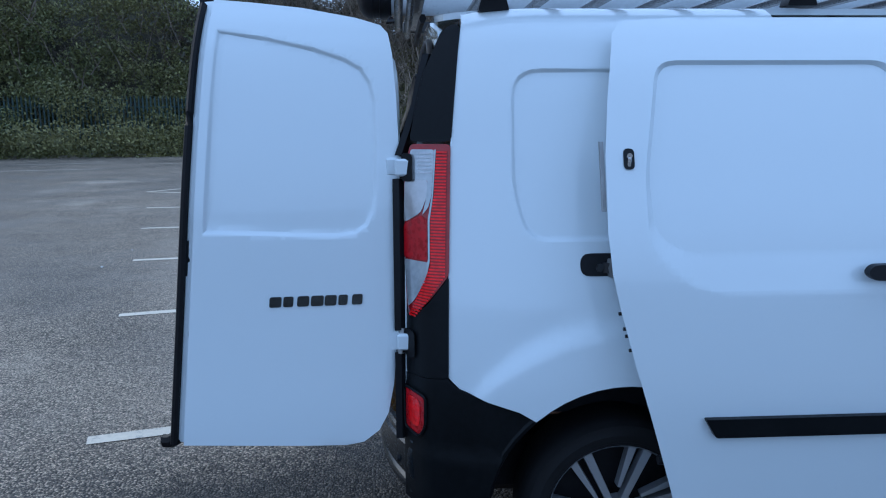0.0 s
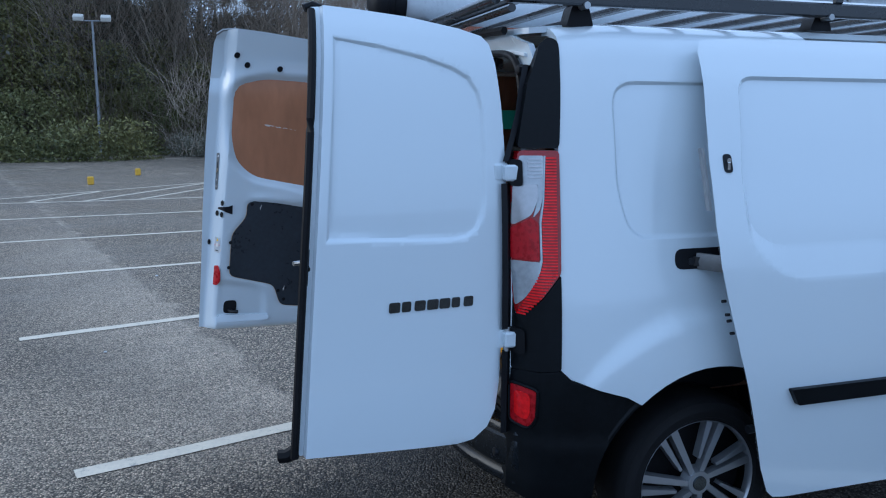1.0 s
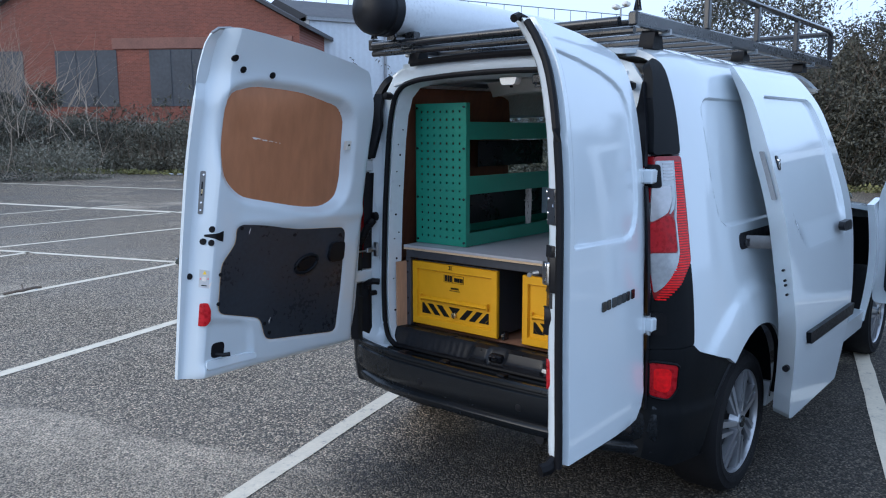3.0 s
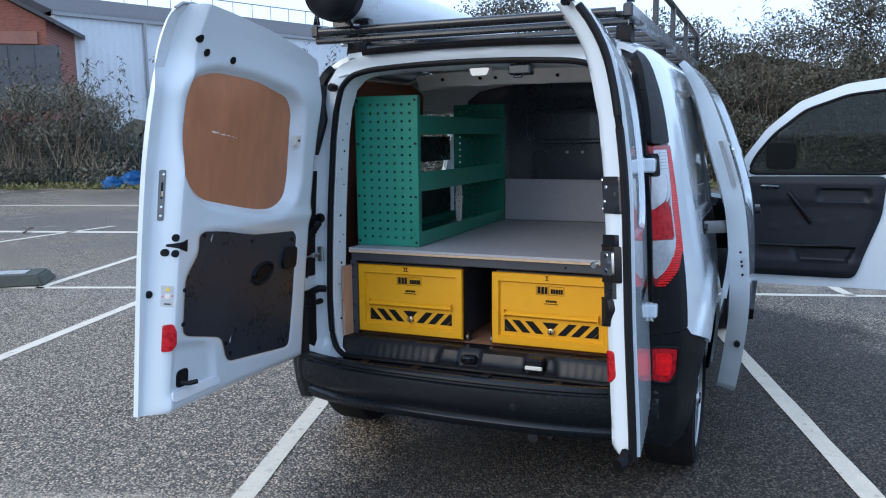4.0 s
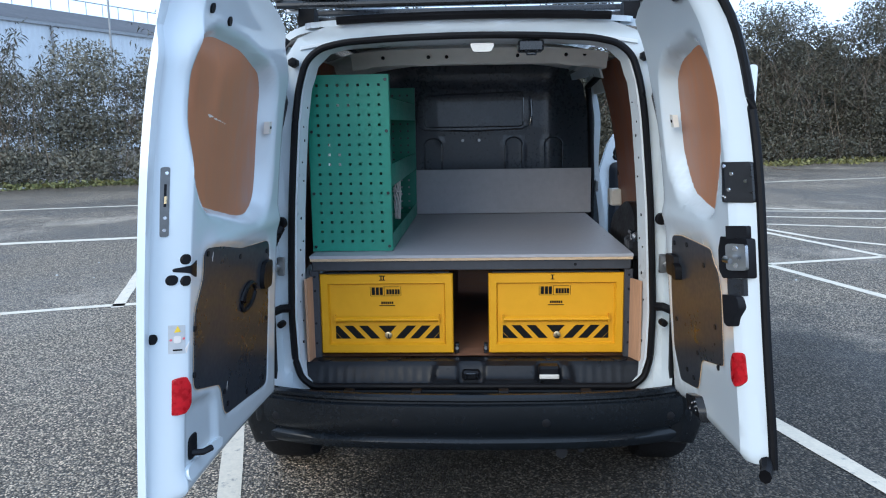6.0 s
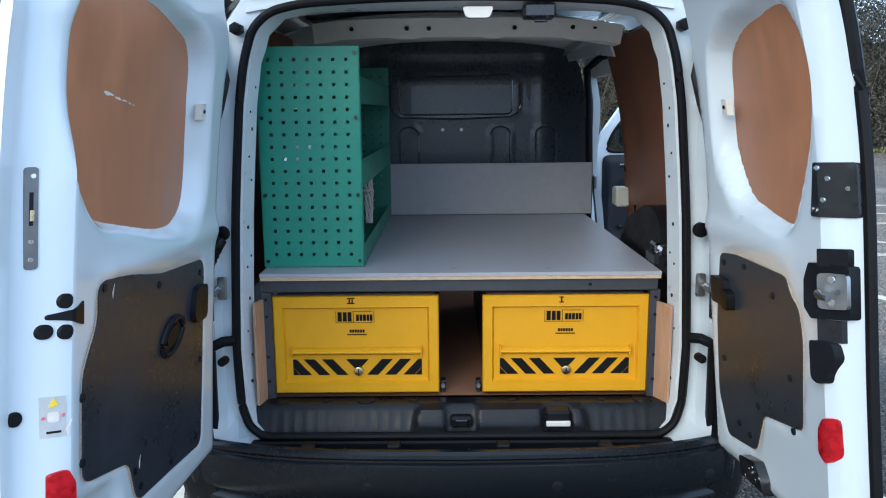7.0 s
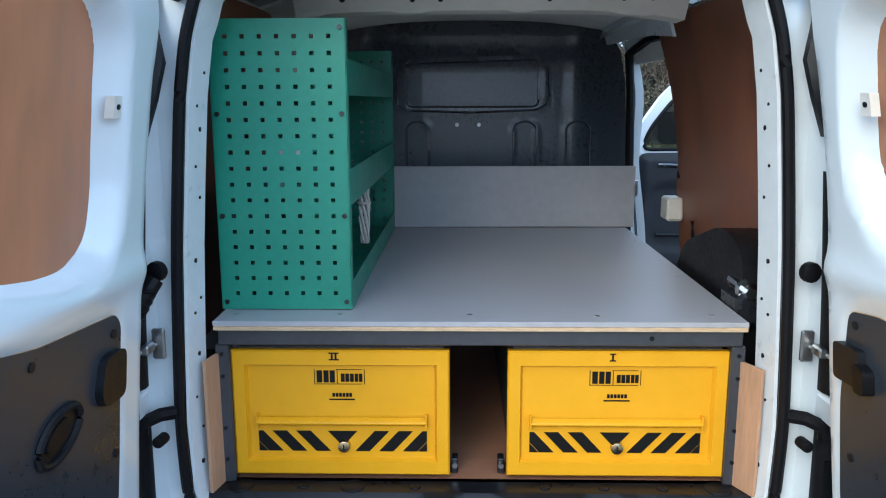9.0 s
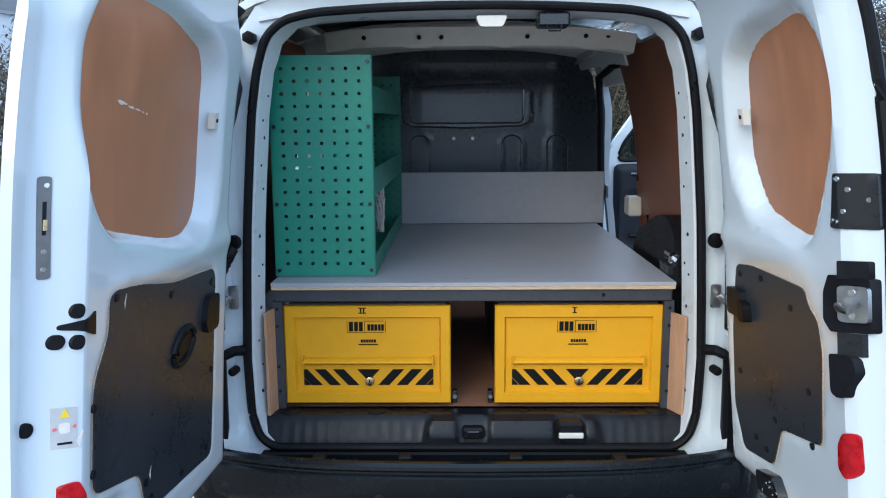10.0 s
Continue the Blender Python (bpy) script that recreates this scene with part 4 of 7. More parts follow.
def roofz(x, y):
    z = 1.848 + 0.022 * (1 - (y / 0.59) ** 2)
    if x < 0.5:
        z -= 0.03 * ((0.5 - x) / 0.4) ** 2
    if x > 2.2:
        z -= 0.09 * ((x - 2.2) / 0.6) ** 2
    return z


WX, WR, TR = 0.715, 0.412, 0.283
LIFT = 0.027  # how far the body drawn below stands above its own zero
van = thing("panel_van", "white panel van with its rear, side and front doors open", "van", (1.9, 0, 0))


def arch(cx, a0, a1, n=14, r=WR):
    return [(cx + r * math.cos(radians(a0 + (a1 - a0) * i / n)), 0.31 + r * math.sin(radians(a0 + (a1 - a0) * i / n))) for i in range(n + 1)]


QRING = rounded([(0.375, 1.655), (1.12, 1.655), (1.12, 1.145), (0.415, 1.145), (0.372, 1.30)], 0.09, 6)


def qmap(x, v, s):
    e = poly_dist(x, v, QRING)
    d = -0.011 * smooth01(-e / 0.014)
    b = math.hypot(x - WX, v - 0.31)
    d += 0.010 * max(0.0, 1 - (b - WR) / 0.23) + 0.015 * smooth01((0.20 - (b - WR)) / 0.05)
    return skin(x, v, d - 0.03 * s)


quarter = [(0.184, 0.735), (0.186, 1.04), (0.197, 1.43), (0.228, 1.76), (0.240, 1.84), (0.244, 1.98), (1.2, 1.98), (1.2, 0.62), (0.40, 0.60)]
quarter = quarter[:7] + [(1.2, 0.33), *arch(WX, 4, 132, 18), (0.39, 0.645), (0.30, 0.672), (0.215, 0.704)]
body_r = part("side_panel", sheet(quarter, qmap, step=0.02, rings=[QRING, inset(QRING, 0.007), inset(QRING, 0.014)]), WHITE, van)
left = [(0.184, 0.735), (0.186, 1.04), (0.197, 1.43), (0.228, 1.76), (0.240, 1.84), (0.244, 1.98), (3.0, 1.98), (3.0, 0.33), *arch(WX, 4, 132, 18), (0.39, 0.645), (0.30, 0.672), (0.215, 0.704)]
lwin = rounded([(1.28, 1.22), (1.30, 1.60), (1.98, 1.62), (1.98, 1.2)], 0.07)
part("side_panel", mirror_y(sheet(left, qmap, holes=[lwin], step=0.05)), WHITE, van)
part("side_window", mirror_y(sheet(lwin, lambda x, v, s: skin(x, v, -0.012 - 0.006 * s), step=0.2)), GLASS, van)
# body ahead of the open side door: pillar, sill, roof edge, front wing
pill = [(2.0, 0.33), (1.995, 1.2), (1.95, 1.6), (1.86, 1.86), (1.2, 1.86), (1.2, 1.98), (2.75, 1.98), (2.62, 1.86), (1.96, 1.86), (2.0, 1.6), (2.05, 1.2), (2.06, 0.33)]
part("door_pillar", sheet(pill, lambda x, v, s: skin(x, v, -0.145 + 0.06 * smooth01((v - 1.15) / 0.4) - 0.035 * s), step=0.06), WHITE, van)
part("sill", sheet([(1.1, 0.24), (1.1, 0.36), (3.02, 0.36), (3.02, 0.24)], lambda x, v, s: skin(x, v, -0.01 - 0.09 * s), step=0.1), WHITE, van)
wing = [(3.0, 0.33), (3.0, 1.05), (3.25, 1.08), (3.9, 0.98), (4.05, 0.8), (4.1, 0.5), (4.05, 0.33), *arch(3.42, -3, 183, 18)]
for f_ in (lambda b: b, mirror_y):
    part("front_wing", f_(sheet(wing, lambda x, v, s: skin(x, v, -0.04 * s), step=0.08)), WHITE, van)


def bonnet_map(x, y, s):
    z = 1.09 - 0.16 * ((x - 3.1) / 0.9) ** 2 - 0.05 * (y / 0.8) ** 2
    return Vector((x, y, z - 0.03 * s))


part("bonnet", sheet([(3.1, -0.86), (3.1, 0.86), (4.0, 0.74), (4.05, 0), (4.0, -0.74)], bonnet_map, step=0.1), WHITE, van)
part("front_bumper", sheet([(-0.86, 0.25), (-0.84, 0.95), (0.84, 0.95), (0.86, 0.25)], lambda y, z, s: Vector((4.18 - 0.22 * abs(y / 0.86) ** 2.5 - 0.12 * max(0, z - 0.6) + -0.05 * s, y, z)), step=0.1), PLASTIC, van)
part("windscreen", sheet([(-0.78, 0), (0.78, 0), (0.6, 1), (-0.6, 1)], lambda y, t, s: Vector((3.12 - 0.62 * t + 0.01 - 0.12 * (y / 0.8) ** 2, y, 1.09 + 0.68 * t - 0.008 * s)), step=0.2), GLASS, van)


def roof_map(x, y, s):
    rib = 0.004 * sum(math.exp(-((y - c) / 0.02) ** 2) for c in (-0.42, -0.21, 0, 0.21, 0.42)) * smooth01((x - 0.45) / 0.1)
    return Vector((x, y, roofz(x, y) + rib - 0.02 * s))


part("roof", sheet([(0.235, -0.595), (0.19, -0.565), (0.165, -0.50), (0.165, 0.50), (0.19, 0.565), (0.235, 0.595), (2.75, 0.595), (2.75, -0.595)], roof_map, step=0.05), WHITE, van)

# rear frame round the load opening
SEAL = [(0.60, 0.495), (0.642, 0.53), (0.662, 0.60), (0.668, 0.75), (0.66, 0.95), (0.650, 1.15), (0.638, 1.3), (0.622, 1.48), (0.603, 1.6), (0.575, 1.69), (0.525, 1.735), (0.44, 1.755), (0.25, 1.767), (0.0, 1.772)]
SEAL = [(a * 1.012, b - 0.018 if b < 0.7 else b) for a, b in SEAL]
SEAL = SEAL + [(-a, b) for a, b in reversed(SEAL[:-1])]
OUT = [(0.76, 0.44), (0.775, 0.7), (0.772, 0.95), (0.758, 1.2), (0.732, 1.4), (0.70, 1.58), (0.665, 1.70), (0.61, 1.775), (0.5, 1.812), (0.25, 1.832), (0, 1.838)]
OUT = OUT + [(-a, b) for a, b in reversed(OUT[:-1])]


def jamb_map(y, z, s):
    e = poly_dist(y, z, SEAL)
    x = 0.168 - 0.11 * smooth01((e - 0.045) / 0.05) * smooth01((abs(y) - 0.55) / 0.1) * (1 - smooth01((z - 1.32) / 0.28)) + 0.005 * (z - 1.2)
    x -= 0.02 * smooth01((z - 1.77) / 0.03)
    return Vector((x + 0.02 * s, y, z))


part("rear_frame", sheet(OUT, jamb_map, holes=[SEAL], step=0.03), WHITE, van)
part("inner_flange", sheet([(0, 0), (0, 1), (len(SEAL), 1), (len(SEAL), 0)], lambda a, b, s: Vector((0.165 + 0.075 * b, (SEAL[int(a) % len(SEAL)][0] * (1 - a % 1) + SEAL[(int(a) + 1) % len(SEAL)][0] * (a % 1)) * (0.985 - 0.022 * b - 0.012 * s), (lambda z: 0.5 + (z - 0.5) * (1 - 0.0 * b) - (0.012 * b if z > 1.6 else 0))(SEAL[int(a) % len(SEAL)][1] * (1 - a % 1) + SEAL[(int(a) + 1) % len(SEAL)][1] * (a % 1)))), step=0.5), WHITE_IN, van)
part("door_seal", pipe([(0.150, a, b) for a, b in rounded(SEAL, 0.2, 5)], 0.0125, 10, True), RUBBER, van, "black rubber seal round the load opening")
SEALY = curve((0.5, 0.6, 0.75, 0.95, 1.15, 1.3, 1.48, 1.6), (0.655, 0.668, 0.676, 0.668, 0.658, 0.646, 0.630, 0.610))
for side in (-1, 1):
    for i, (z, x) in enumerate(((0.64, 0.20), (0.72, 0.215), (0.80, 0.195), (0.90, 0.21), (1.0, 0.195), (1.03, 0.22), (1.12, 0.20), (1.26, 0.215), (1.33, 0.195), (1.41, 0.21), (1.46, 0.195), (1.53, 0.215))):
        y = SEALY(z) * (0.972 - 0.022 * (x - 0.165) / 0.075)
        part("flange_hole", acyl((x, side * (y + 0.004), z), (x, side * (y - 0.0025), z), 0.0035 if i % 3 else 0.0055, seg=8), TRIM, van)
part("sill_strip", abox(0.132, 0.160, -0.645, 0.645, 0.425, 0.466, 0.006), PLASTIC, van, "black plastic strip under the load sill")
part("spoiler_seal", pipe([(0.128, y, 1.826 + 0.012 * (1 - (y / 0.5) ** 2)) for y in np.linspace(-0.5, 0.46, 9)], 0.012, 6, flat=1.3), RUBBER, van)

# rear corner trims and lamps
LAMP = rounded([(0.078, 1.43), (0.197, 1.43), (0.187, 1.045), (0.125, 0.962), (0.068, 0.905), (0.058, 1.0), (0.058, 1.34)], 0.012, 2)
TOPT = rounded([(0.075, 1.437), (0.199, 1.437), (0.224, 1.72), (0.236, 1.815), (0.216, 1.840), (0.178, 1.812), (0.120, 1.66)], 0.015, 2)
LOWT = rounded([(0.058, 0.722), (0.183, 0.735), (0.187, 1.040), (0.125, 0.957), (0.068, 0.900), (0.058, 0.99)], 0.008, 2)


def smap(off, th=0.03):
    return lambda x, v, s: skin(x, v, off - th * s)


def flip(b, side):
    return b if side < 0 else mirror_y(b)


for side in (-1, 1):
    part("pillar_trim", flip(sheet(TOPT, smap(0.004, 0.04), step=0.03), side), PLASTIC, van, "matt black corner trim")
    part("corner_trim", flip(sheet(LOWT, smap(0.005, 0.04), step=0.03), side), PLASTIC, van, "matt black corner trim")
    lamp = part("tail_lamp", flip(sheet(LAMP, smap(0.006, 0.05), step=0.02), side), DARKRED, van, "tall red and clear tail lamp")

    def lens(name, poly, off, material, label="", r=0.006):
        pts = []
        for f, g in poly:
            x0, x1 = 0.078 - 0.021 * min(1.0, g / 0.25) + 0.010 * max(0.0, g - 0.85) / 0.15, 0.197 - 0.0137 * g
            pts.append((x0 + f * (x1 - x0), 1.43 - 0.525 * g))
        return part(name, flip(sheet(rounded(pts, r, 2), smap(off, 0.008), step=0.02), side), material, lamp, label)

    lens("lens", [(0.03, 0.03), (0.60, 0.03), (0.60, 0.29), (0.53, 0.355), (0.40, 0.40), (0.50, 0.29), (0.50, 0.20), (0.03, 0.20)], 0.010, CLEAR, "clear lamp lens")
    lens("lens", [(-0.01, 0.20), (0.50, 0.195), (0.51, 0.29), (0.37, 0.385), (-0.01, 0.455)], 0.009, SILVER, "silver lamp bowl behind a clear lens", 0.012)
    lens("lens", [(-0.01, 0.465), (0.36, 0.40), (0.50, 0.43), (0.51, 0.655), (-0.01, 0.655)], 0.010, REFLECTOR, "red lamp lens")
    lens("lens", [(-0.01, 0.665), (0.56, 0.665), (0.51, 0.73), (0.37, 0.82), (0.20, 0.895), (0.02, 0.945)], 0.010, CLEAR, "clear lamp lens", 0.008)
    lens("lens_frame", [(0.605, 0.03), (0.645, 0.03), (0.635, 0.29), (0.56, 0.43), (0.565, 0.66), (0.44, 0.79), (0.41, 0.78), (0.525, 0.65), (0.52, 0.42), (0.605, 0.29)], 0.0105, CLEAR, "", 0.003)
    rib = bmesh.new()
    for i in range(54):
        g = 0.04 + i * 0.0178
        inn = 0.655 if g < 0.27 else 0.655 - 0.08 * min(1, (g - 0.27) / 0.14) if g < 0.68 else 0.575 - 1.6 * (g - 0.68)
        out = 0.91 if g < 0.735 else 0.91 - 2.7 * (g - 0.735)
        if out - inn < 0.04:
            break
        x0, x1 = 0.078 - 0.021 * min(1.0, g / 0.25), 0.197 - 0.0137 * g
        xa, xb, z = x0 + inn * (x1 - x0), x0 + out * (x1 - x0), 1.43 - 0.525 * g
        me = mesh_of(sheet([(xa, z), (xb, z), (xb, z - 0.0052), (xa, z - 0.0052)], smap(0.0115, 0.006), step=0.02), "rib")
        rib.from_mesh(me)
        bpy.data.meshes.remove(me)
    part("lens_ribs", flip(rib, side), RED, lamp, "bright red ribbed lens")
    sk = bmesh.new()
    for i in range(6):
        z = 1.405 - i * 0.0115
        me = mesh_of(sheet([(0.100, z), (0.140, z), (0.140, z - 0.004), (0.100, z - 0.004)], smap(0.0125, 0.006), step=0.02), "rib")
        sk.from_mesh(me)
        bpy.data.meshes.remove(me)
    part("lens_ribs", flip(sk, side), SILVER, lamp)
    # bumper end on the body side
    ends = [(0.05, 0.72), (0.18, 0.732), (0.215, 0.702), (0.30, 0.670), (0.39, 0.643), *[p for p in arch(WX, 132, 184, 10)], (0.335, 0.26), (0.14, 0.255), (0.05, 0.30)]
    bumper_end = part("bumper_end", flip(sheet(ends, lambda x, v, s: skin(x, v, 0.006 + 0.012 * smooth01((0.50 - v) / 0.03) - 0.016 * smooth01((0.34 - v) / 0.1) - 0.04 * s), step=0.025), side), PLASTIC, van, "black moulded plastic bumper end")
    fog = part("fog_lamp", flip(sheet(rounded([(0.052, 0.68), (0.052, 0.545), (0.095, 0.53), (0.112, 0.57), (0.113, 0.67)], 0.014, 3), smap(0.014, 0.02), step=0.02), side), REFLECTOR, van, "red rear fog lamp")
    part("lamp_rim", flip(pipe([skin(x, v, 0.016) for x, v in rounded([(0.052, 0.68), (0.052, 0.545), (0.095, 0.53), (0.112, 0.57), (0.113, 0.67)], 0.014, 3)], 0.005, 6, True), side), PLASTIC, fog)
    part("reflector_bowl", flip(sheet(rounded([(0.062, 0.655), (0.062, 0.57), (0.088, 0.558), (0.096, 0.58), (0.096, 0.65)], 0.014, 3), smap(0.0165, 0.004), step=0.02), side), RED, fog, "brighter red bowl")
    # wheel arch lip and well
    lip = [skin(x, z, 0.0) for x, z in arch(WX, 0, 182, 24)]
    part("arch_lip", flip(pipe(lip, 0.012, 6), side), PLASTIC, van)
    well = bmesh.new()
    pr = [(well.verts.new((x, -0.900, z)), well.verts.new((x, -0.60, z))) for x, z in arch(WX, -4, 186, 20, 0.4125)]
    for A, B in zip(pr, pr[1:]):
        well.faces.new((A[0], B[0], B[1], A[1]))
    part("wheel_well", flip(well, side), PLASTIC, van)


def bump_x(y):
    return -0.035 + 0.105 * abs(y / 0.79) ** 3.8


BSEC = [(0.20, 0.44), (0.13, 0.455), (0.06, 0.488), (0.02, 0.507), (0.005, 0.506), (-0.004, 0.498), (-0.006, 0.488), (0.003, 0.479), (0.002, 0.473), (-0.010, 0.466), (-0.014, 0.44), (-0.014, 0.40), (-0.008, 0.372), (0.008, 0.354), (0.010, 0.346), (-0.002, 0.339), (-0.008, 0.330), (-0.007, 0.316), (0.004, 0.300), (0.16, 0.275)]
bb = bmesh.new()
rows = []
for y in np.linspace(-0.785, 0.785, 49):
    k = abs(y) / 0.785
    rows.append([bb.verts.new((bump_x(y) + dx * (1 - 0.2 * k), y * (1 - 0.015 * (z < 0.35)), z + 0.006 * k)) for dx, z in BSEC])
for A, B in zip(rows, rows[1:]):
    for j in range(len(A) - 1):
        bb.faces.new((A[j], A[j + 1], B[j + 1], B[j]))
for side in (-1, 1):
    last = rows[0] if side < 0 else rows[-1]
    for th in range(12, 61, 12):
        row = []
        for dx, z in BSEC:
            k = th / 60
            rr = 0.056 - 0.048 * k**2 - ((0.8 * dx * (1 - k) - 0.012 * k) if z < 0.49 and dx < 0.1 else min(dx, 0.05) * 0.8)
            row.append(bb.verts.new((bump_x(0.785) + 0.056 - rr * math.cos(radians(th)), side * (0.785 * (1 - 0.015 * (z < 0.35)) + rr * math.sin(radians(th))), z + 0.006)))
        for j in range(len(row) - 1):
            bb.faces.new((row[j], row[j + 1], last[j + 1], last[j]) if side < 0 else (last[j], last[j + 1], row[j + 1], row[j]))
        last = row
bumper = part("bumper", bb, BUMPERBLACK, van, "black moulded plastic rear bumper", smooth=32)
for y in (-0.72, -0.268, 0.268, 0.72):
    x = bump_x(y)
    part("parking_sensor", acyl((x - 0.0155, y, 0.408), (x + 0.03, y, 0.408), 0.0155, seg=20, bevel=0.003), TRIM, bumper)
for y in (-0.42, -0.12, 0.2, 0.45):
    part("clip", abox(0.03, 0.07, y - 0.02, y + 0.02, 0.478, 0.498, 0.004), TRIM, bumper)
part("tow_eye_cover", pipe([(0.02, -0.40, 0.285), (0.05, -0.40, 0.27)], 0.014, 8), RUBBER, van)
part("exhaust_pipe", pipe([(0.02, -0.33, 0.27), (0.5, -0.33, 0.27)], 0.022, 10), STEEL_BLACK, van)
part("underbody", abox(0.18, 3.9, -0.62, 0.62, 0.22, 0.42, 0.03), TRIM, van)


# wheels
def wheel(cx, side):
    w = part("wheel", bmesh.new(), ALLOY, van)
    bm = bmesh.new()
    prof = [(0.224, 0.0), (0.234, -0.010), (0.238, -0.010), (0.240, -0.012), (0.262, -0.014), (0.266, -0.011), (0.285, -0.006), (0.290, -0.006), (0.302, 0.012), (0.310, 0.035), (0.310, 0.165), (0.30, 0.195), (0.21, 0.2)]
    seg = 56
    rings = [[bm.verts.new((r * math.cos(k * math.tau / seg), y, r * math.sin(k * math.tau / seg))) for k in range(seg)] for r, y in prof]
    for A, B in zip(rings, rings[1:]):
        for k in range(seg):
            bm.faces.new((A[k], A[(k + 1) % seg], B[(k + 1) % seg], B[k]))
    m = pose(cx, -0.902 if side < 0 else 0.902, TR, 0, 0, 0 if side < 0 else 180)
    big = m @ Matrix.Diagonal((1.05, 1, 1.05, 1))
    for v in bm.verts:
        v.co = m @ v.co
    part("tyre", bm, TYRE, w, "worn black rubber tyre")
    dk = acyl((0, 0.075, 0), (0, 0.09, 0), 0.222, seg=48)
    for v in dk.verts:
        v.co = m @ v.co
    part("wheel_disc", dk, RUBBER, w)
    rim = bmesh.new()
    pr = [(0.206, 0.014), (0.209, 0.004), (0.213, -0.002), (0.218, 0.004), (0.217, 0.03), (0.206, 0.03)]
    rg = [[rim.verts.new((r * math.cos(k * math.tau / 48), y, r * math.sin(k * math.tau / 48))) for k in range(48)] for r, y in pr]
    for i in range(len(rg)):
        A, B = rg[i], rg[(i + 1) % len(rg)]
        for k in range(48):
            rim.faces.new((A[k], A[(k + 1) % 48], B[(k + 1) % 48], B[k]))
    for v in rim.verts:
        v.co = big @ v.co
    part("rim", rim, ALLOY, w, "silver wheel trim rim")
    for s in range(7):
        a = s * math.tau / 7 + 0.30
        dv, tn = Vector((math.cos(a), 0, math.sin(a))), Vector((-math.sin(a), 0, math.cos(a)))
        for r0, o0, w0, r1, o1, w1 in ((0.078, 0.034, 0.005, 0.211, 0.041, 0.012), (0.030, 0.006, 0.009, 0.211, -0.008, 0.0135)):
            bm = bmesh.new()
            rows = []
            for r, o, w_, y in ((r0, o0, w0, -0.004), (r1, o1, w1, 0.006)):
                c = dv * r + tn * o
                rows.append([bm.verts.new(big @ (c + tn * k + Vector((0, yy, 0)))) for k, yy in ((-w_ - 0.002, y + 0.03), (-w_, y), (w_, y), (w_ + 0.002, y + 0.03))])
            A, B = rows
            for j in range(3):
                bm.faces.new((A[j], A[j + 1], B[j + 1], B[j]))
            bm.faces.new(A)
            bm.faces.new(B[::-1])
            part("spoke", bm, ALLOY, w)
    hub = bmesh.new()
    cyl(hub, (0, -0.008, 0), (0, 0.03, 0), 0.040, 0.052, 24)
    for v in hub.verts:
        v.co = big @ v.co
    part("hub", hub, ALLOY, w)
    cap = acyl((0, -0.014, 0), (0, 0.0, 0), 0.024, 0.027, 20)
    for v in cap.verts:
        v.co = big @ v.co
    part("hub_cap", cap, DARKCHROME, w)
    return w


for cx in (WX, 3.42):
    for side in (-1, 1):
        wheel(cx, side)


# ---- rear doors ----
YR = curve((0.48, 0.578, 0.767, 0.92, 1.108, 1.294, 1.445, 1.63, 1.72, 1.765, 1.80, 1.86), (0.826, 0.822, 0.808, 0.797, 0.786, 0.774, 0.757, 0.724, 0.697, 0.675, 0.655, 0.61))
YL = curve((0.48, 0.535, 0.855, 1.187, 1.384, 1.594, 1.72, 1.80, 1.9), (0.816, 0.814, 0.804, 0.787, 0.772, 0.746, 0.720, 0.700, 0.658))


class Door:
    def __init__(self, side, W, tilt, Y, bow, thick):
        self.side, self.W, self.tilt, self.Y, self.bow, self.thick = side, W, tilt, Y, bow, thick

    def at(self, s, z, d):
        """s from the hinge, z up, d in from the outer skin."""
        x = 0.045 - s + self.tilt * (z - 1.18)
        if self.side < 0:
            q = max(0.0, min(1.0, s / self.W))
            d *= 1 - 0.27 * q
            d -= 0.026 * q * q * max(0.0, 1 - max(0.0, d) / 0.036)
        y = self.Y(z) - self.bow * (1 - s / self.W) ** 2 - d
        return Vector((x, self.side * y, z))


RD, LD = Door(-1, 0.65, 0.085, YR, 0.032, 0.086), Door(1, 0.90, 0.113, YL, 0.04, 0.097)
ROUT = [(0.648, 0.526), (0.3, 0.502), (0.12, 0.49), (0.065, 0.50), (0.02, 0.535), (-0.005, 0.59), (-0.016, 0.68), (-0.014, 0.85), (-0.007, 1.04), (0.006, 1.25), (0.024, 1.44), (0.042, 1.58), (0.062, 1.70), (0.08, 1.765), (0.105, 1.79), (0.18, 1.812), (0.35, 1.843), (0.5, 1.858), (0.61, 1.866), (0.648, 1.862)]
LOUT = [(0.90, 0.53), (0.3, 0.515), (0.12, 0.505), (0.065, 0.51), (0.02, 0.54), (-0.005, 0.59), (-0.016, 0.68), (-0.014, 0.85), (-0.007, 1.04), (0.006, 1.25), (0.024, 1.44), (0.042, 1.58), (0.062, 1.70), (0.08, 1.765), (0.105, 1.793), (0.2, 1.822), (0.45, 1.872), (0.7, 1.905), (0.84, 1.918), (0.888, 1.913), (0.912, 1.895), (0.923, 1.86), (0.929, 1.65), (0.928, 1.4), (0.920, 1.1), (0.908, 0.8)]
LWIN = rounded([(0.832, 1.473), (0.837, 1.616), (0.809, 1.686), (0.69, 1.716), (0.453, 1.70), (0.221, 1.648), (0.165, 1.585), (0.139, 1.306), (0.157, 1.212), (0.253, 1.169), (0.381, 1.183), (0.549, 1.217), (0.709, 1.25), (0.797, 1.33)], 0.05, 3)
RWIN = rounded([(0.505, 1.690), (0.245, 1.656), (0.143, 1.605), (0.116, 1.475), (0.109, 1.343), (0.190, 1.224), (0.452, 1.182), (0.546, 1.376), (0.582, 1.496), (0.572, 1.590)], 0.05, 3)
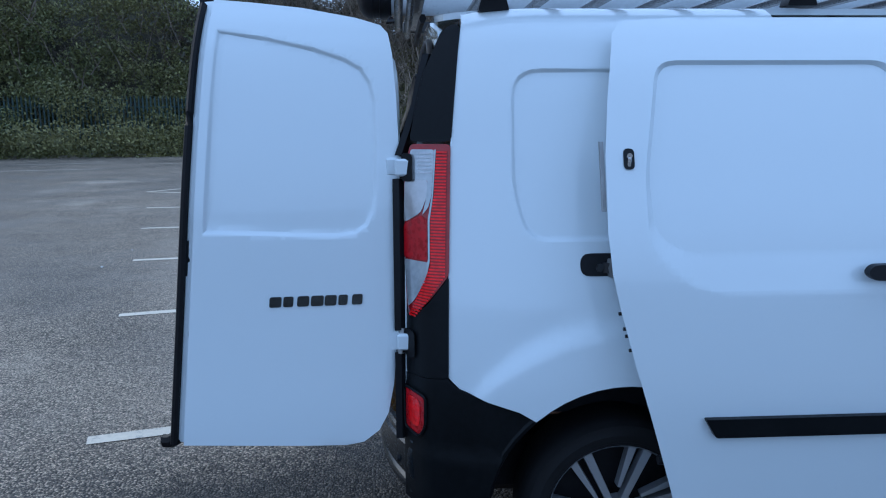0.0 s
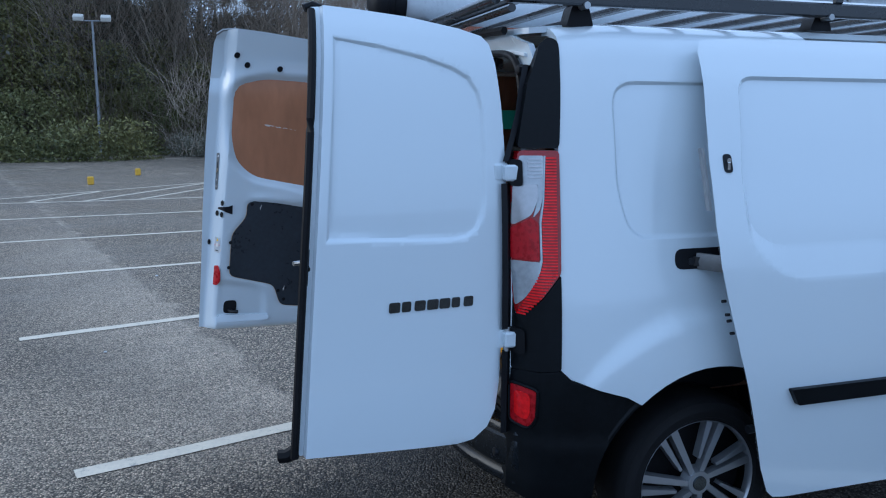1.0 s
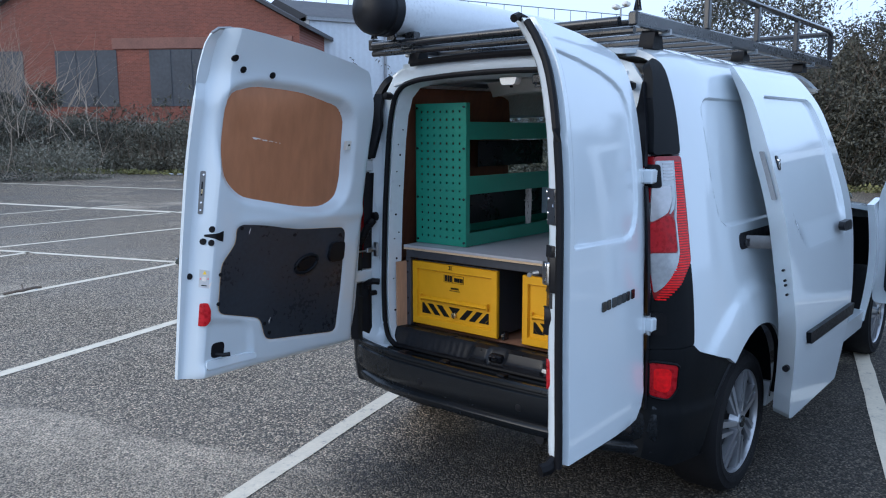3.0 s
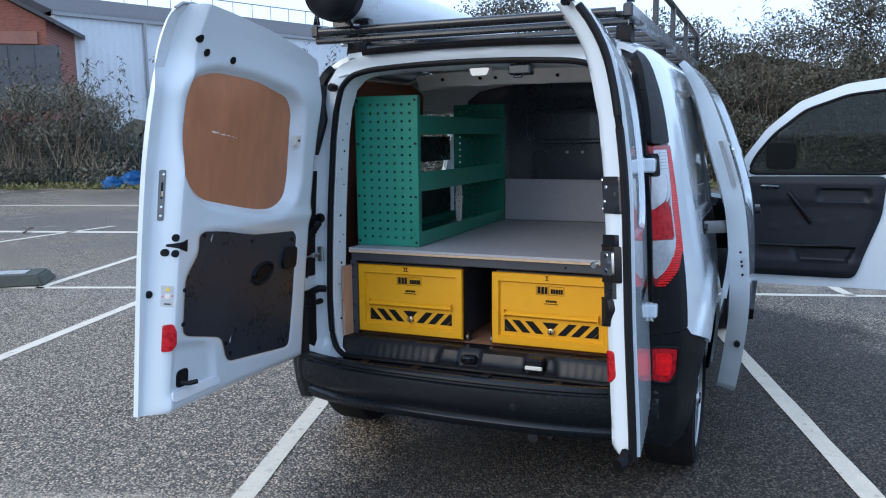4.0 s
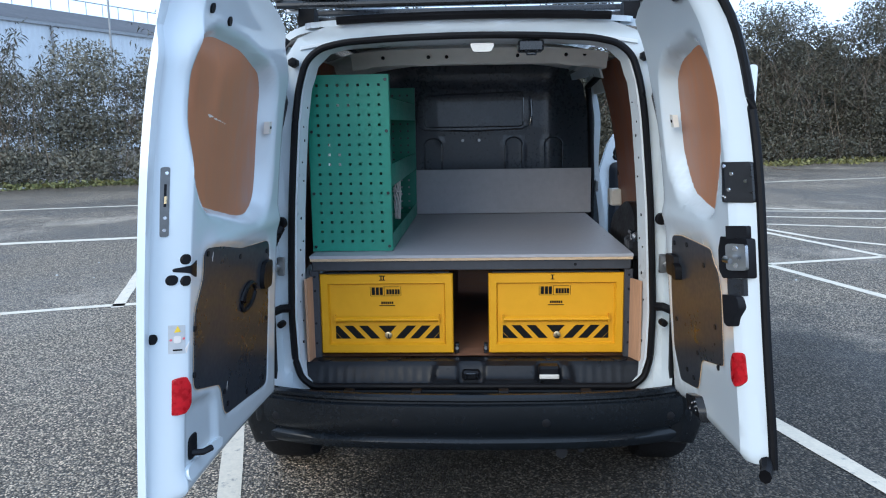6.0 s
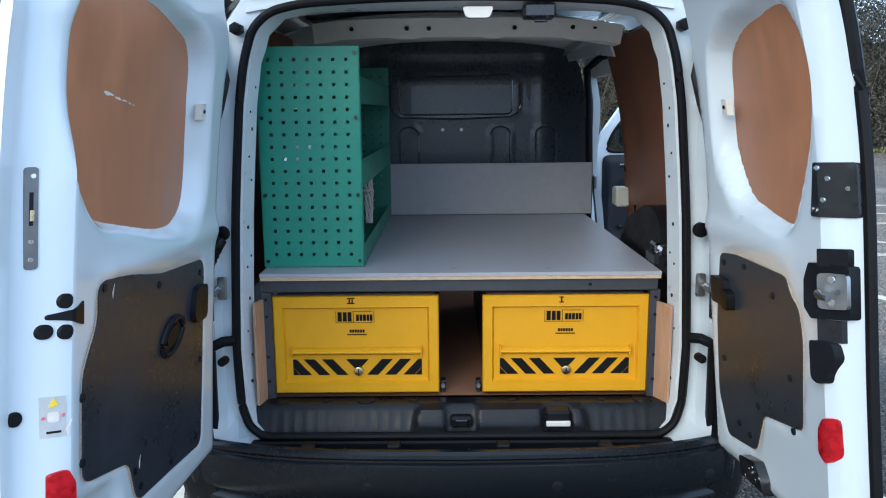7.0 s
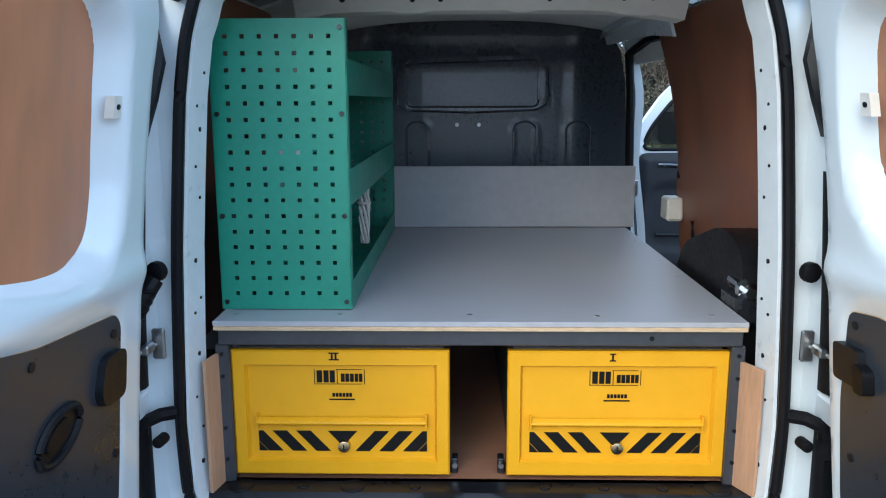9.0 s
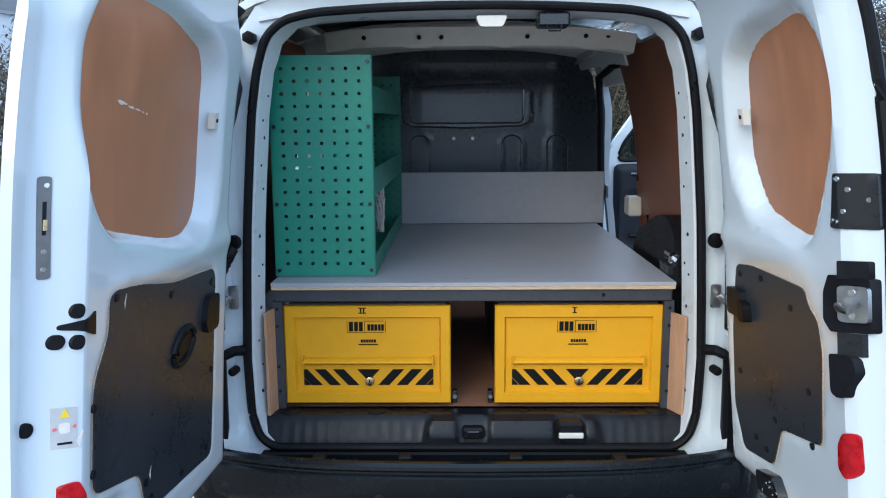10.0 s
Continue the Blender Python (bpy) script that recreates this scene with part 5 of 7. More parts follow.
LLOW = rounded([(0.725, 1.141), (0.64, 1.147), (0.496, 1.114), (0.399, 1.097), (0.15, 1.083), (0.130, 1.06), (0.128, 0.80), (0.140, 0.595), (0.53, 0.632), (0.568, 0.735), (0.780, 0.789), (0.782, 0.990), (0.718, 1.072)], 0.03, 3)
RLOW = rounded([(0.109, 1.082), (0.189, 1.092), (0.44, 1.087), (0.455, 1.051), (0.492, 1.03), (0.508, 0.966), (0.495, 0.756), (0.311, 0.722), (0.262, 0.612), (0.111, 0.592), (0.070, 0.696), (0.079, 0.904)], 0.02, 3)


LTRAY = rounded([(0.83, 0.57), (0.83, 0.765), (0.65, 0.735), (0.615, 0.70), (0.60, 0.57)], 0.03, 3)


def face_depth(D, s, z):
    """Depth of the pressed inner face, without its window and lining recesses."""
    b0, b1 = (D.W - 0.075, D.W - 0.015) if D.side > 0 else (D.W - 0.052, D.W - 0.008)
    t = max(0.0, min(1.0, (s - b0) / (b1 - b0)))
    edge = min(z - 0.50, (s + 0.01) * 0.7)
    if D.side > 0:
        tr = poly_dist(s, z, LTRAY)
    t = 0.55 * t + 0.45 * smooth01(t)
    d = D.thick - (D.thick - (0.02 if D.side > 0 else 0.024)) * t
    d -= 0.012 * smooth01(0.5 - tr / 0.03) if D.side > 0 else 0
    if D.side > 0:
        d -= 0.014 * max(0.0, 1 - s / 0.8) + 0.028 * smooth01((z - 1.62) / 0.14)
    return d - (d - 0.022) * (1 - smooth01(edge / 0.04)) * 0.75


def window_sink(s):
    """The window recess deepens towards the hinge."""
    return 0.024 * smooth01((0.5 - s) / 0.4)


def inner_depth(D, s, z, win, low):
    d = face_depth(D, s, z)
    d -= (0.040 + window_sink(s)) * smooth01(0.5 - poly_dist(s, z, win) / 0.05)
    d -= 0.010 * smooth01(0.5 - poly_dist(s, z, low) / 0.02)
    d += 0.010 * math.exp(-((z - 1.145) / 0.03) ** 2) * smooth01((D.W - 0.15 - s) / 0.1)
    return d


def door_map(D, win, low, panel, skin_end):
    def f(s, z, side):
        if side:
            return D.at(s, z, inner_depth(D, s, z, win, low))
        d = 0.011 * smooth01(-poly_dist(s, z, panel) / 0.014)
        d += 0.010 * (1 - smooth01(min(s + 0.02, z - 0.48, 1.9 - z) / 0.02))
        d += 0.022 * smooth01((s - skin_end) / 0.005)
        return D.at(s, z, d)
    return f


RPAN = [(0.59, 1.168), (0.592, 1.772), (0.45, 1.752), (0.30, 1.72), (0.20, 1.688), (0.15, 1.66), (0.118, 1.615), (0.10, 1.56), (0.085, 1.42), (0.077, 1.27), (0.083, 1.22), (0.10, 1.18), (0.135, 1.155), (0.19, 1.148), (0.35, 1.155)]
LPAN = [(0.85, 1.168), (0.85, 1.78), (0.45, 1.752), (0.30, 1.72), (0.15, 1.66), (0.10, 1.56), (0.077, 1.27), (0.10, 1.18), (0.19, 1.148), (0.35, 1.155)]
rdoor = part("rear_door", sheet(ROUT, door_map(RD, RWIN, RLOW, RPAN, 0.616), step=0.018, rings=[RPAN, inset(RPAN, 0.007), inset(RPAN, 0.014)], cuts=(0.588, 0.646, 0.6155, 0.621)), WHITE, van, "narrow white rear door swung open")
ldoor = part("rear_door", sheet(LOUT, door_map(LD, LWIN, LLOW, LPAN, 2.0), step=0.013, cuts=(0.825, 0.885)), WHITE, van, "wide white rear door swung open", smooth=50)


def on_door(D, off, th):
    """Lays a plate on the inner face of a door: off metres from the outer skin."""
    return lambda s, z, k: D.at(s, z, (face_depth(D, s, z) - D.thick if off > 0.01 else 0) + off + th * k)


def dsheet(name, D, parent, poly, off, th, material, label="", step=0.06):
    return part(name, sheet(poly, on_door(D, off, th), step=step), material, parent, label)


def disc(name, D, parent, s, z, off, r, th, material, label=""):
    flat = 0.55 if s > D.W - 0.08 else 1.0
    poly = [(s + flat * r * math.cos(k * math.tau / 14), z + r * math.sin(k * math.tau / 14)) for k in range(14)]
    return dsheet(name, D, parent, poly, off, th, material, label, 1)


def grow(poly, k):
    cx, cy = sum(p[0] for p in poly) / len(poly), sum(p[1] for p in poly) / len(poly)
    return [(cx + (a - cx) * k, cy + (b - cy) * k) for a, b in poly]


def window_map(D, off, th):
    return lambda s, z, k: D.at(s, z, face_depth(D, s, z) - 0.036 - window_sink(s) + off + th * k)


for D, dr, win in ((LD, ldoor, LWIN), (RD, rdoor, RWIN)):
    part("window_board", sheet(win, window_map(D, 0.0, 0.006), step=0.04), PLY_IN, dr, "brown plywood window blank")
for D, dr, low in ((LD, ldoor, LLOW), (RD, rdoor, RLOW)):
    dsheet("door_lining", D, dr, low, D.thick - 0.006, 0.007, PHENOL, "black film-faced plywood lining", 0.04)
    dsheet("lining_edge", D, dr, grow(low, 1.008), D.thick - 0.008, 0.006, PLYEDGE, "pale cut plywood edge", 0.06)
for s, z in ((0.16, 1.05), (0.42, 1.075), (0.70, 1.13), (0.785, 0.95), (0.785, 0.83), (0.545, 0.705), (0.515, 0.66), (0.34, 0.635), (0.18, 0.63), (0.145, 0.82)):
    disc("fixing", LD, ldoor, s, z, LD.thick - 0.002, 0.008, 0.006, TRIM)
for s, z in ((0.13, 1.06), (0.24, 1.07), (0.38, 1.03), (0.45, 0.86), (0.455, 0.74), (0.235, 0.64), (0.285, 0.735), (0.11, 0.80), (0.18, 0.65)):
    disc("fixing", RD, rdoor, s, z, RD.thick - 0.002, 0.008, 0.006, TRIM)
# scuffs
rs = random.Random(4)
for q0, q1, w in ((0.0, 0.30, 0.0055), (0.33, 0.52, 0.003), (0.56, 0.72, 0.0022), (0.77, 0.85, 0.0016), (0.92, 0.97, 0.0013)):
    qs = [q0 + (q1 - q0) * k / 6 for k in range(7)]
    mid = [(0.672 - 0.152 * q, 1.499 - 0.026 * q + 0.0012 * rs.gauss(0, 1)) for q in qs]
    up = [(s, z + w * rs.uniform(0.2, 1.0) * (0.1 if k in (0, 6) else 1)) for k, (s, z) in enumerate(mid)]
    dn = [(s, z - w * rs.uniform(0.2, 1.0) * (0.1 if k in (0, 6) else 1)) for k, (s, z) in enumerate(mid)]
    part("scrape", sheet(up + dn[::-1], window_map(LD, 0.0052, 0.0015), step=1), CABLE, ldoor, "pale scrape in the plywood")
for s, z in ((0.66, 1.10), (0.83, 0.90), (0.52, 0.70)):
    dsheet("scrape", LD, ldoor, [(s, z), (s + 0.003, z + 0.012), (s - 0.006, z + 0.028), (s - 0.003, z + 0.012)], LD.thick + 0.0005, 0.001, CABLE, "", 0.01)
# left door fittings
t = LD.thick
for s, z in ((0.82, 1.806), (0.772, 1.765), (0.626, 1.750), (0.836, 1.138), (0.855, 1.089), (0.835, 1.084), (0.881, 0.948)):
    disc("rubber_plug", LD, ldoor, s, z, t - 0.006, 0.013, 0.012, RUBBER)
lp = dsheet("latch_plate", LD, ldoor, rounded([(0.861, 1.198), (0.863, 1.37), (0.875, 1.37), (0.872, 1.198)], 0.006, 3), t - 0.006, 0.010, PLATE, "slim grey steel latch plate")
dsheet("slot", LD, lp, [(0.8665, 1.272), (0.867, 1.328), (0.8705, 1.328), (0.870, 1.272)], t + 0.003, 0.002, TRIM, "", 1)
dsheet("latch", LD, lp, [(0.8672, 1.28), (0.8672, 1.298), (0.8696, 1.298), (0.8696, 1.28)], t + 0.003, 0.005, BRASS, "", 1)
for z in (1.215, 1.245, 1.355):
    disc("screw", LD, lp, 0.868, z, t + 0.003, 0.004, 0.003, CHROME)
dsheet("latch_pocket", LD, ldoor, rounded([(0.853, 1.117), (0.833, 1.120), (0.806, 1.122), (0.788, 1.128), (0.786, 1.084), (0.802, 1.090), (0.832, 1.103), (0.853, 1.109)], 0.003, 2), t - 0.005, 0.008, TRIM, "", 0.006)
lab = dsheet("warning_label", LD, ldoor, [(0.832, 0.900), (0.833, 0.972), (0.857, 0.977), (0.856, 0.905)], t - 0.003, 0.004, ALARM, "grey warning label with a yellow triangle", 0.01)
dsheet("label_print", LD, lab, [(0.8405, 0.957), (0.8495, 0.957), (0.845, 0.972)], t + 0.0012, 0.001, AMBER, "", 0.01)
dsheet("label_print", LD, lab, rounded([(0.840, 0.928), (0.840, 0.947), (0.850, 0.949), (0.850, 0.930)], 0.006, 2), t + 0.0012, 0.001, CABLE, "", 0.01)
for s in (0.836, 0.854):
    disc("label_print", LD, lab, s, 0.939, t + 0.0018, 0.003, 0.001, PINK)
dsheet("label_print", LD, lab, [(0.838, 0.909), (0.838, 0.913), (0.851, 0.915), (0.851, 0.911)], t + 0.0014, 0.001, BLACKPAINT, "", 0.01)
dsheet("reflector", LD, ldoor, rounded([(0.851, 0.839), (0.834, 0.842), (0.822, 0.81), (0.820, 0.768), (0.832, 0.748), (0.851, 0.747)], 0.004, 2), t - 0.008, 0.016, REFLECTOR, "red door-edge reflector", 0.012)
hb = dsheet("bottom_catch", LD, ldoor, rounded([(0.735, 0.605), (0.735, 0.667), (0.795, 0.667), (0.795, 0.605)], 0.02, 3), t - 0.01, 0.014, TRIM, "black door catch")
part("catch_pin", pipe([LD.at(0.77, 0.62, t - 0.015), LD.at(0.755, 0.617, t + 0.015), LD.at(0.73, 0.618, t + 0.028)], 0.009, 8), TRIM, hb)
def oval(k, n, ks=1.0, kz=1.0, ds=0.0, dz=0.0):
    a = k * math.tau / n
    return 0.343 + ds + 0.060 * ks * math.cos(a), 0.938 + dz + 0.036 * kz * math.sin(a) - 0.20 * 0.060 * ks * math.cos(a)


hd = dsheet("pull_handle", LD, ldoor, [oval(k, 24) for k in range(24)], t + 0.001, 0.003, TRIM, "black oval recessed pull handle", 1)
part("rim", pipe([LD.at(*oval(k, 28), face_depth(LD, 0.343, 0.938) + 0.005) for k in range(28)], 0.0075, 8, True), TRIM, hd)
dsheet("grip", LD, hd, [oval(k, 20, 0.62, 0.55, 0.012, 0.006) for k in range(20)], t + 0.004, 0.009, RUBBER, "", 1)
dsheet("hinge_cover", LD, ldoor, rounded([(0.135, 0.93), (0.135, 1.02), (0.21, 1.02), (0.225, 0.96), (0.21, 0.93)], 0.02, 4), t - 0.002, 0.018, TRIM, "black moulded cover")
for D, dr, ss in ((LD, ldoor, (0.158,)), (RD, rdoor, (0.165,))):
    for s in ss:
        cw = 0.013 if s < 0.5 else 0.006
        dsheet("white_clip", D, dr, [(s - cw, 1.44), (s - cw, 1.48), (s + cw, 1.48), (s + cw, 1.44)], D.thick - 0.026, 0.018, IVORY, "small white plastic clip", 1)
        disc("screw", D, dr, s, 1.46, D.thick - 0.0085, 0.005, 0.003, TRIM)
dsheet("inner_swage", LD, ldoor, rounded([(0.58, 0.565), (0.58, 0.59), (0.82, 0.60), (0.82, 0.565)], 0.015, 3), t - 0.012, 0.022, WHITE, "", 0.05)
LTOP = [p for p in LOUT[14:21]]
part("top_lip", pipe([LD.at(s, z + 0.002, 0.006) for s, z in LTOP], 0.008, 6, flat=0.8), STEELGREY, ldoor, "thin grey folded lip")
# right door fittings
t = RD.thick
pl = dsheet("lock_plate", RD, rdoor, rounded([(0.566, 1.238), (0.584, 1.348), (0.646, 1.352), (0.646, 1.243)], 0.006, 2), t + 0.001, 0.006, STEEL_BLACK, "black steel security plate with dome bolts", 0.015)
for s, z in ((0.588, 1.335), (0.600, 1.338), (0.613, 1.318), (0.606, 1.275), (0.576, 1.253), (0.592, 1.252), (0.635, 1.30)):
    disc("dome_bolt", RD, pl, s, z, t + 0.006, 0.005, 0.004, CHROME)
lk = dsheet("door_lock", RD, rdoor, rounded([(0.553, 1.106), (0.574, 1.145), (0.641, 1.148), (0.641, 1.040), (0.578, 1.030), (0.551, 1.048)], 0.006, 2), t - 0.01, 0.032, TRIM, "black door lock with a zinc striker")
dsheet("lock_top", RD, lk, rounded([(0.594, 1.140), (0.594, 1.176), (0.634, 1.181), (0.634, 1.145)], 0.004, 2), t - 0.01, 0.022, TRIM)
dsheet("striker", RD, lk, rounded([(0.606, 1.056), (0.606, 1.130), (0.645, 1.132), (0.645, 1.062)], 0.010, 3), t + 0.022, 0.008, ZINC, "zinc-plated striker plate")
part("striker_bar", pipe([RD.at(0.622, 1.092, t + 0.032), RD.at(0.645, 1.092, t + 0.044), RD.at(0.668, 1.092, t + 0.034)], 0.0075, 8), ZINC, lk)
for z in (1.072, 1.118):
    disc("screw", RD, lk, 0.624, z, t + 0.030, 0.007, 0.004, CHROME)
rl = dsheet("release_lever", RD, rdoor, rounded([(0.578, 0.905), (0.575, 0.985), (0.620, 0.990), (0.624, 0.955), (0.614, 0.93), (0.609, 0.90)], 0.010, 3), t - 0.004, 0.030, TRIM, "black moulded release lever")
dsheet("lever_base", RD, rl, [(0.590, 0.985), (0.590, 1.032), (0.626, 1.036), (0.626, 0.99)], t - 0.006, 0.018, STEEL_BLACK, "", 1)
dsheet("reflector", RD, rdoor, rounded([(0.570, 0.742), (0.572, 0.795), (0.592, 0.825), (0.618, 0.834), (0.620, 0.752), (0.598, 0.729)], 0.012, 3), t - 0.008, 0.016, REFLECTOR, "red door-edge reflector", 0.012)
rh = dsheet("pull_handle", RD, rdoor, rounded([(0.085, 0.95), (0.085, 1.02), (0.16, 1.02), (0.16, 0.95)], 0.01, 3), t - 0.002, 0.02, TRIM, "black moulded cover")
dsheet("grip", RD, rh, rounded([(0.155, 0.945), (0.155, 1.0), (0.185, 0.99), (0.185, 0.945)], 0.01, 3), t, 0.025, RUBBER)
bk = dsheet("bottom_bracket", RD, rdoor, rounded([(0.22, 0.525), (0.22, 0.585), (0.30, 0.60), (0.33, 0.565), (0.33, 0.525)], 0.008, 2), t - 0.012, 0.04, STEEL_BLACK, "black steel bracket")
for s, z in ((0.25, 0.545), (0.27, 0.57), (0.30, 0.555)):
    disc("screw", RD, bk, s, z, t + 0.027, 0.005, 0.003, CHROME)
bt2 = dsheet("top_bracket", RD, rdoor, rounded([(0.50, 1.79), (0.50, 1.825), (0.58, 1.83), (0.58, 1.79)], 0.006, 2), t - 0.01, 0.02, STEEL_BLACK, "black steel bracket")
part("edge_seal", pipe([RD.at(0.648, z, 0.016) for z in np.linspace(0.522, 1.85, 34)], 0.0125, 8), RUBBER, rdoor, "thick black rubber edge seal")
part("seal_foot", pipe([RD.at(0.64, 0.540, 0.03), RD.at(0.665, 0.523, 0.035), RD.at(0.688, 0.518, 0.045)], 0.017, 8, flat=1.3), RUBBER, rdoor)
part("top_lug", pipe([RD.at(0.60, 1.855, 0.03), RD.at(0.64, 1.87, 0.035), RD.at(0.665, 1.86, 0.04)], 0.013, 8), RUBBER, rdoor)
for i, w in enumerate((0.036, 0.030, 0.036, 0.038, 0.036, 0.028, 0.032)):
    s0 = 0.382 - i * 0.0415
    disc_poly = [(s0, 0.940), (s0, 0.972), (s0 - w, 0.972), (s0 - w, 0.940)]
    dsheet("badge_letter", RD, rdoor, rounded(disc_poly, 0.006, 2), -0.004, 0.005, DARKCHROME, "dark chrome badge block", 1)
# hinges and stays
for D, dr in ((RD, rdoor), (LD, ldoor)):
    for z in (0.82, 1.36):
        hg = part("hinge", sheet(rounded([(-0.055, z - 0.03), (-0.055, z + 0.03), (0.02, z + 0.028), (0.02, z - 0.028)], 0.008, 2), lambda s, zz, k, D=D: D.at(s, zz, 0.0 + 0.018 * k), step=0.05), WHITE, van, "white painted door hinge")
        part("hinge_pin", acyl(D.at(-0.03, z - 0.04, -0.004), D.at(-0.03, z + 0.04, -0.004), 0.011, seg=12), ZINC, hg)
        part("hinge_pad", sheet(rounded([(-0.062, z - 0.036), (-0.062, z + 0.036), (-0.028, z + 0.04), (-0.028, z - 0.036)], 0.01, 2), lambda s, zz, k, D=D: D.at(s, zz, -0.014 + 0.03 * k), step=0.05), RUBBER, hg)
for side in (-1, 1):
    for z in (0.82, 1.36):
        hp = part("hinge_pad", flip(sheet(rounded([(0.05, z - 0.042), (0.05, z + 0.042), (0.083, z + 0.042), (0.083, z - 0.042)], 0.012, 3), smap(0.020, 0.03), step=0.02), side), RUBBER, van, "black rubber hinge seal")
        e = skin(0.062, z, 0.024)
        part("hinge_knuckle", abox(0.03, 0.078, min(side * -e.y, side * -e.y - side * 0.05), max(side * -e.y, side * -e.y - side * 0.05), z - 0.026, z + 0.026, 0.006), WHITE, hp, "white painted hinge knuckle")
    st = part("check_strap", pipe([(0.12, side * 0.705, 0.95), (0.02, side * 0.735, 0.943), (-0.06, side * 0.75, 0.935)], 0.005, 6), ZINC, van, "zinc door check strap")
    part("strap_plate", abox(0.118, 0.13, side * 0.70 - 0.014, side * 0.70 + 0.014, 0.915, 0.985, 0.004), ZINC, st)
    part("strap_clamp", abox(0.07, 0.112, side * 0.712 - 0.009, side * 0.712 + 0.009, 0.938, 0.960, 0.004), ZINC, st)
    part("drain_elbow", pipe([(0.125, side * 0.68, 0.79), (0.10, side * 0.70, 0.795), (0.09, side * 0.735, 0.78), (0.09, side * 0.74, 0.755)], 0.016, 8), RUBBER, van)
    part("rubber_plug", acyl((0.12, side * 0.70, 0.735), (0.085, side * 0.705, 0.735), 0.013, seg=12, bevel=0.003), RUBBER, van)
    part("rubber_plug", acyl((0.12, side * 0.685, 1.115), (0.10, side * 0.69, 1.115), 0.022, seg=14, bevel=0.004), RUBBER, van)
    part("stop_buffer", acyl((0.165, side * 0.622, 1.688), (0.125, side * 0.625, 1.688), 0.018, seg=6, bevel=0.004), RUBBER, van)
    part("stop_block", abox(0.118, 0.165, side * 0.705 - 0.02, side * 0.705 + 0.02, 1.615, 1.645, 0.006), RUBBER, van)
    sw = curve((0.5, 0.95, 1.3, 1.5, 1.62, 1.70), (0.675, 0.668, 0.645, 0.628, 0.606, 0.585))
    ow = curve((0.5, 0.95, 1.3, 1.5, 1.62, 1.70), (0.782, 0.780, 0.760, 0.730, 0.705, 0.685))
    rim_x = curve((1.3, 1.44, 1.66, 1.80), (0.070, 0.075, 0.115, 0.165))

    def shield(a, z, k, s_=side):
        w = smooth01((z - 1.34) / 0.2)
        x = (0.098 - 0.075 * a - 0.008 * math.sin(a * 3.1)) * (1 - w) + (rim_x(z) + 0.024 - 0.032 * a) * w
        inner = 0.056 - 0.034 * w + 0.06 * smooth01((z - 1.52) / 0.18)
        return Vector((x + 0.02 * k, s_ * (sw(z) + inner + (ow(z) - sw(z) - inner) * a), z))

    for z0, z1 in ((0.50, 0.785), (0.855, 1.325), (1.395, 1.70)):
        part("corner_shield", sheet([(0, z0), (0, z1), (1, z1), (1, z0)], shield, step=0.08), TRIM, van, "black plastic corner shield")
    for z in (0.82, 1.36):
        w0 = 0.735 if z < 1 else 0.712
        part("hinge_bracket", abox(0.0, 0.13, min(side * (w0 - 0.006), side * (w0 + 0.032)), max(side * (w0 - 0.006), side * (w0 + 0.032)), z - 0.03, z + 0.03, 0.008), WHITE, van, "white painted hinge bracket")
part("cable_bellows", pipe([(0.10, 0.69, 1.10), (0.075, 0.71, 1.06), (0.06, 0.735, 1.00), (0.05, 0.755, 0.96)], 0.02, 10), RUBBER, van, "ribbed rubber cable bellows")
bl = bmesh.new()
for i in range(9):
    q = i / 8
    c = Vector((0.085 - 0.032 * q, 0.70 + 0.05 * q, 1.08 - 0.11 * q))
    bmesh.ops.create_uvsphere(bl, u_segments=10, v_segments=6, radius=0.024, matrix=Matrix.Translation(c) @ Matrix.Diagonal((1, 1, 0.35, 1)))
part("bellows_ribs", bl, RUBBER, van)

# ---- sliding door, slid back along the body ----
SOFF = curve((0.25, 0.6, 0.9, 1.16, 1.39, 1.55, 1.66, 1.75, 1.82), (0.15, 0.155, 0.165, 0.175, 0.150, 0.125, 0.105, 0.078, 0.05))
SOUT = [(0.95, 0.268), (0.90, 0.275), (0.872, 0.30), (0.829, 0.393), (0.76, 0.61), (0.692, 0.822), (0.645, 0.985), (0.622, 1.085), (0.610, 1.2), (0.612, 1.4), (0.627, 1.55), (0.648, 1.68), (0.664, 1.745), (0.70, 1.785), (0.9, 1.80), (1.55, 1.80), (1.60, 1.6), (1.64, 1.3), (1.66, 1.0), (1.66, 0.6), (1.66, 0.268)]
SR1 = rounded([(0.775, 1.672), (1.47, 1.672), (1.51, 1.5), (1.53, 1.032), (0.86, 1.032), (0.725, 1.15), (0.72, 1.35)], 0.06, 5)
SR2 = rounded([(0.788, 1.659), (1.458, 1.659), (1.495, 1.5), (1.51, 1.135), (0.83, 1.135), (0.745, 1.19), (0.735, 1.35)], 0.055, 5)


def smap_door(x, v, s):
    e1, e2 = poly_dist(x, v, SR1), poly_dist(x, v, SR2)
    t = 0.0 if e1 >= 0 else (1.0 if e2 <= 0 else -e1 / (-e1 + e2))
    d = SOFF(v) - 0.017 * t
    q = skin(max(x, 0.5), v, d - min(0.085, 0.6 * SOFF(v)) * s)
    q.x = x + 0.055 * s * smooth01((1.3 - x) / 0.3)
    return q


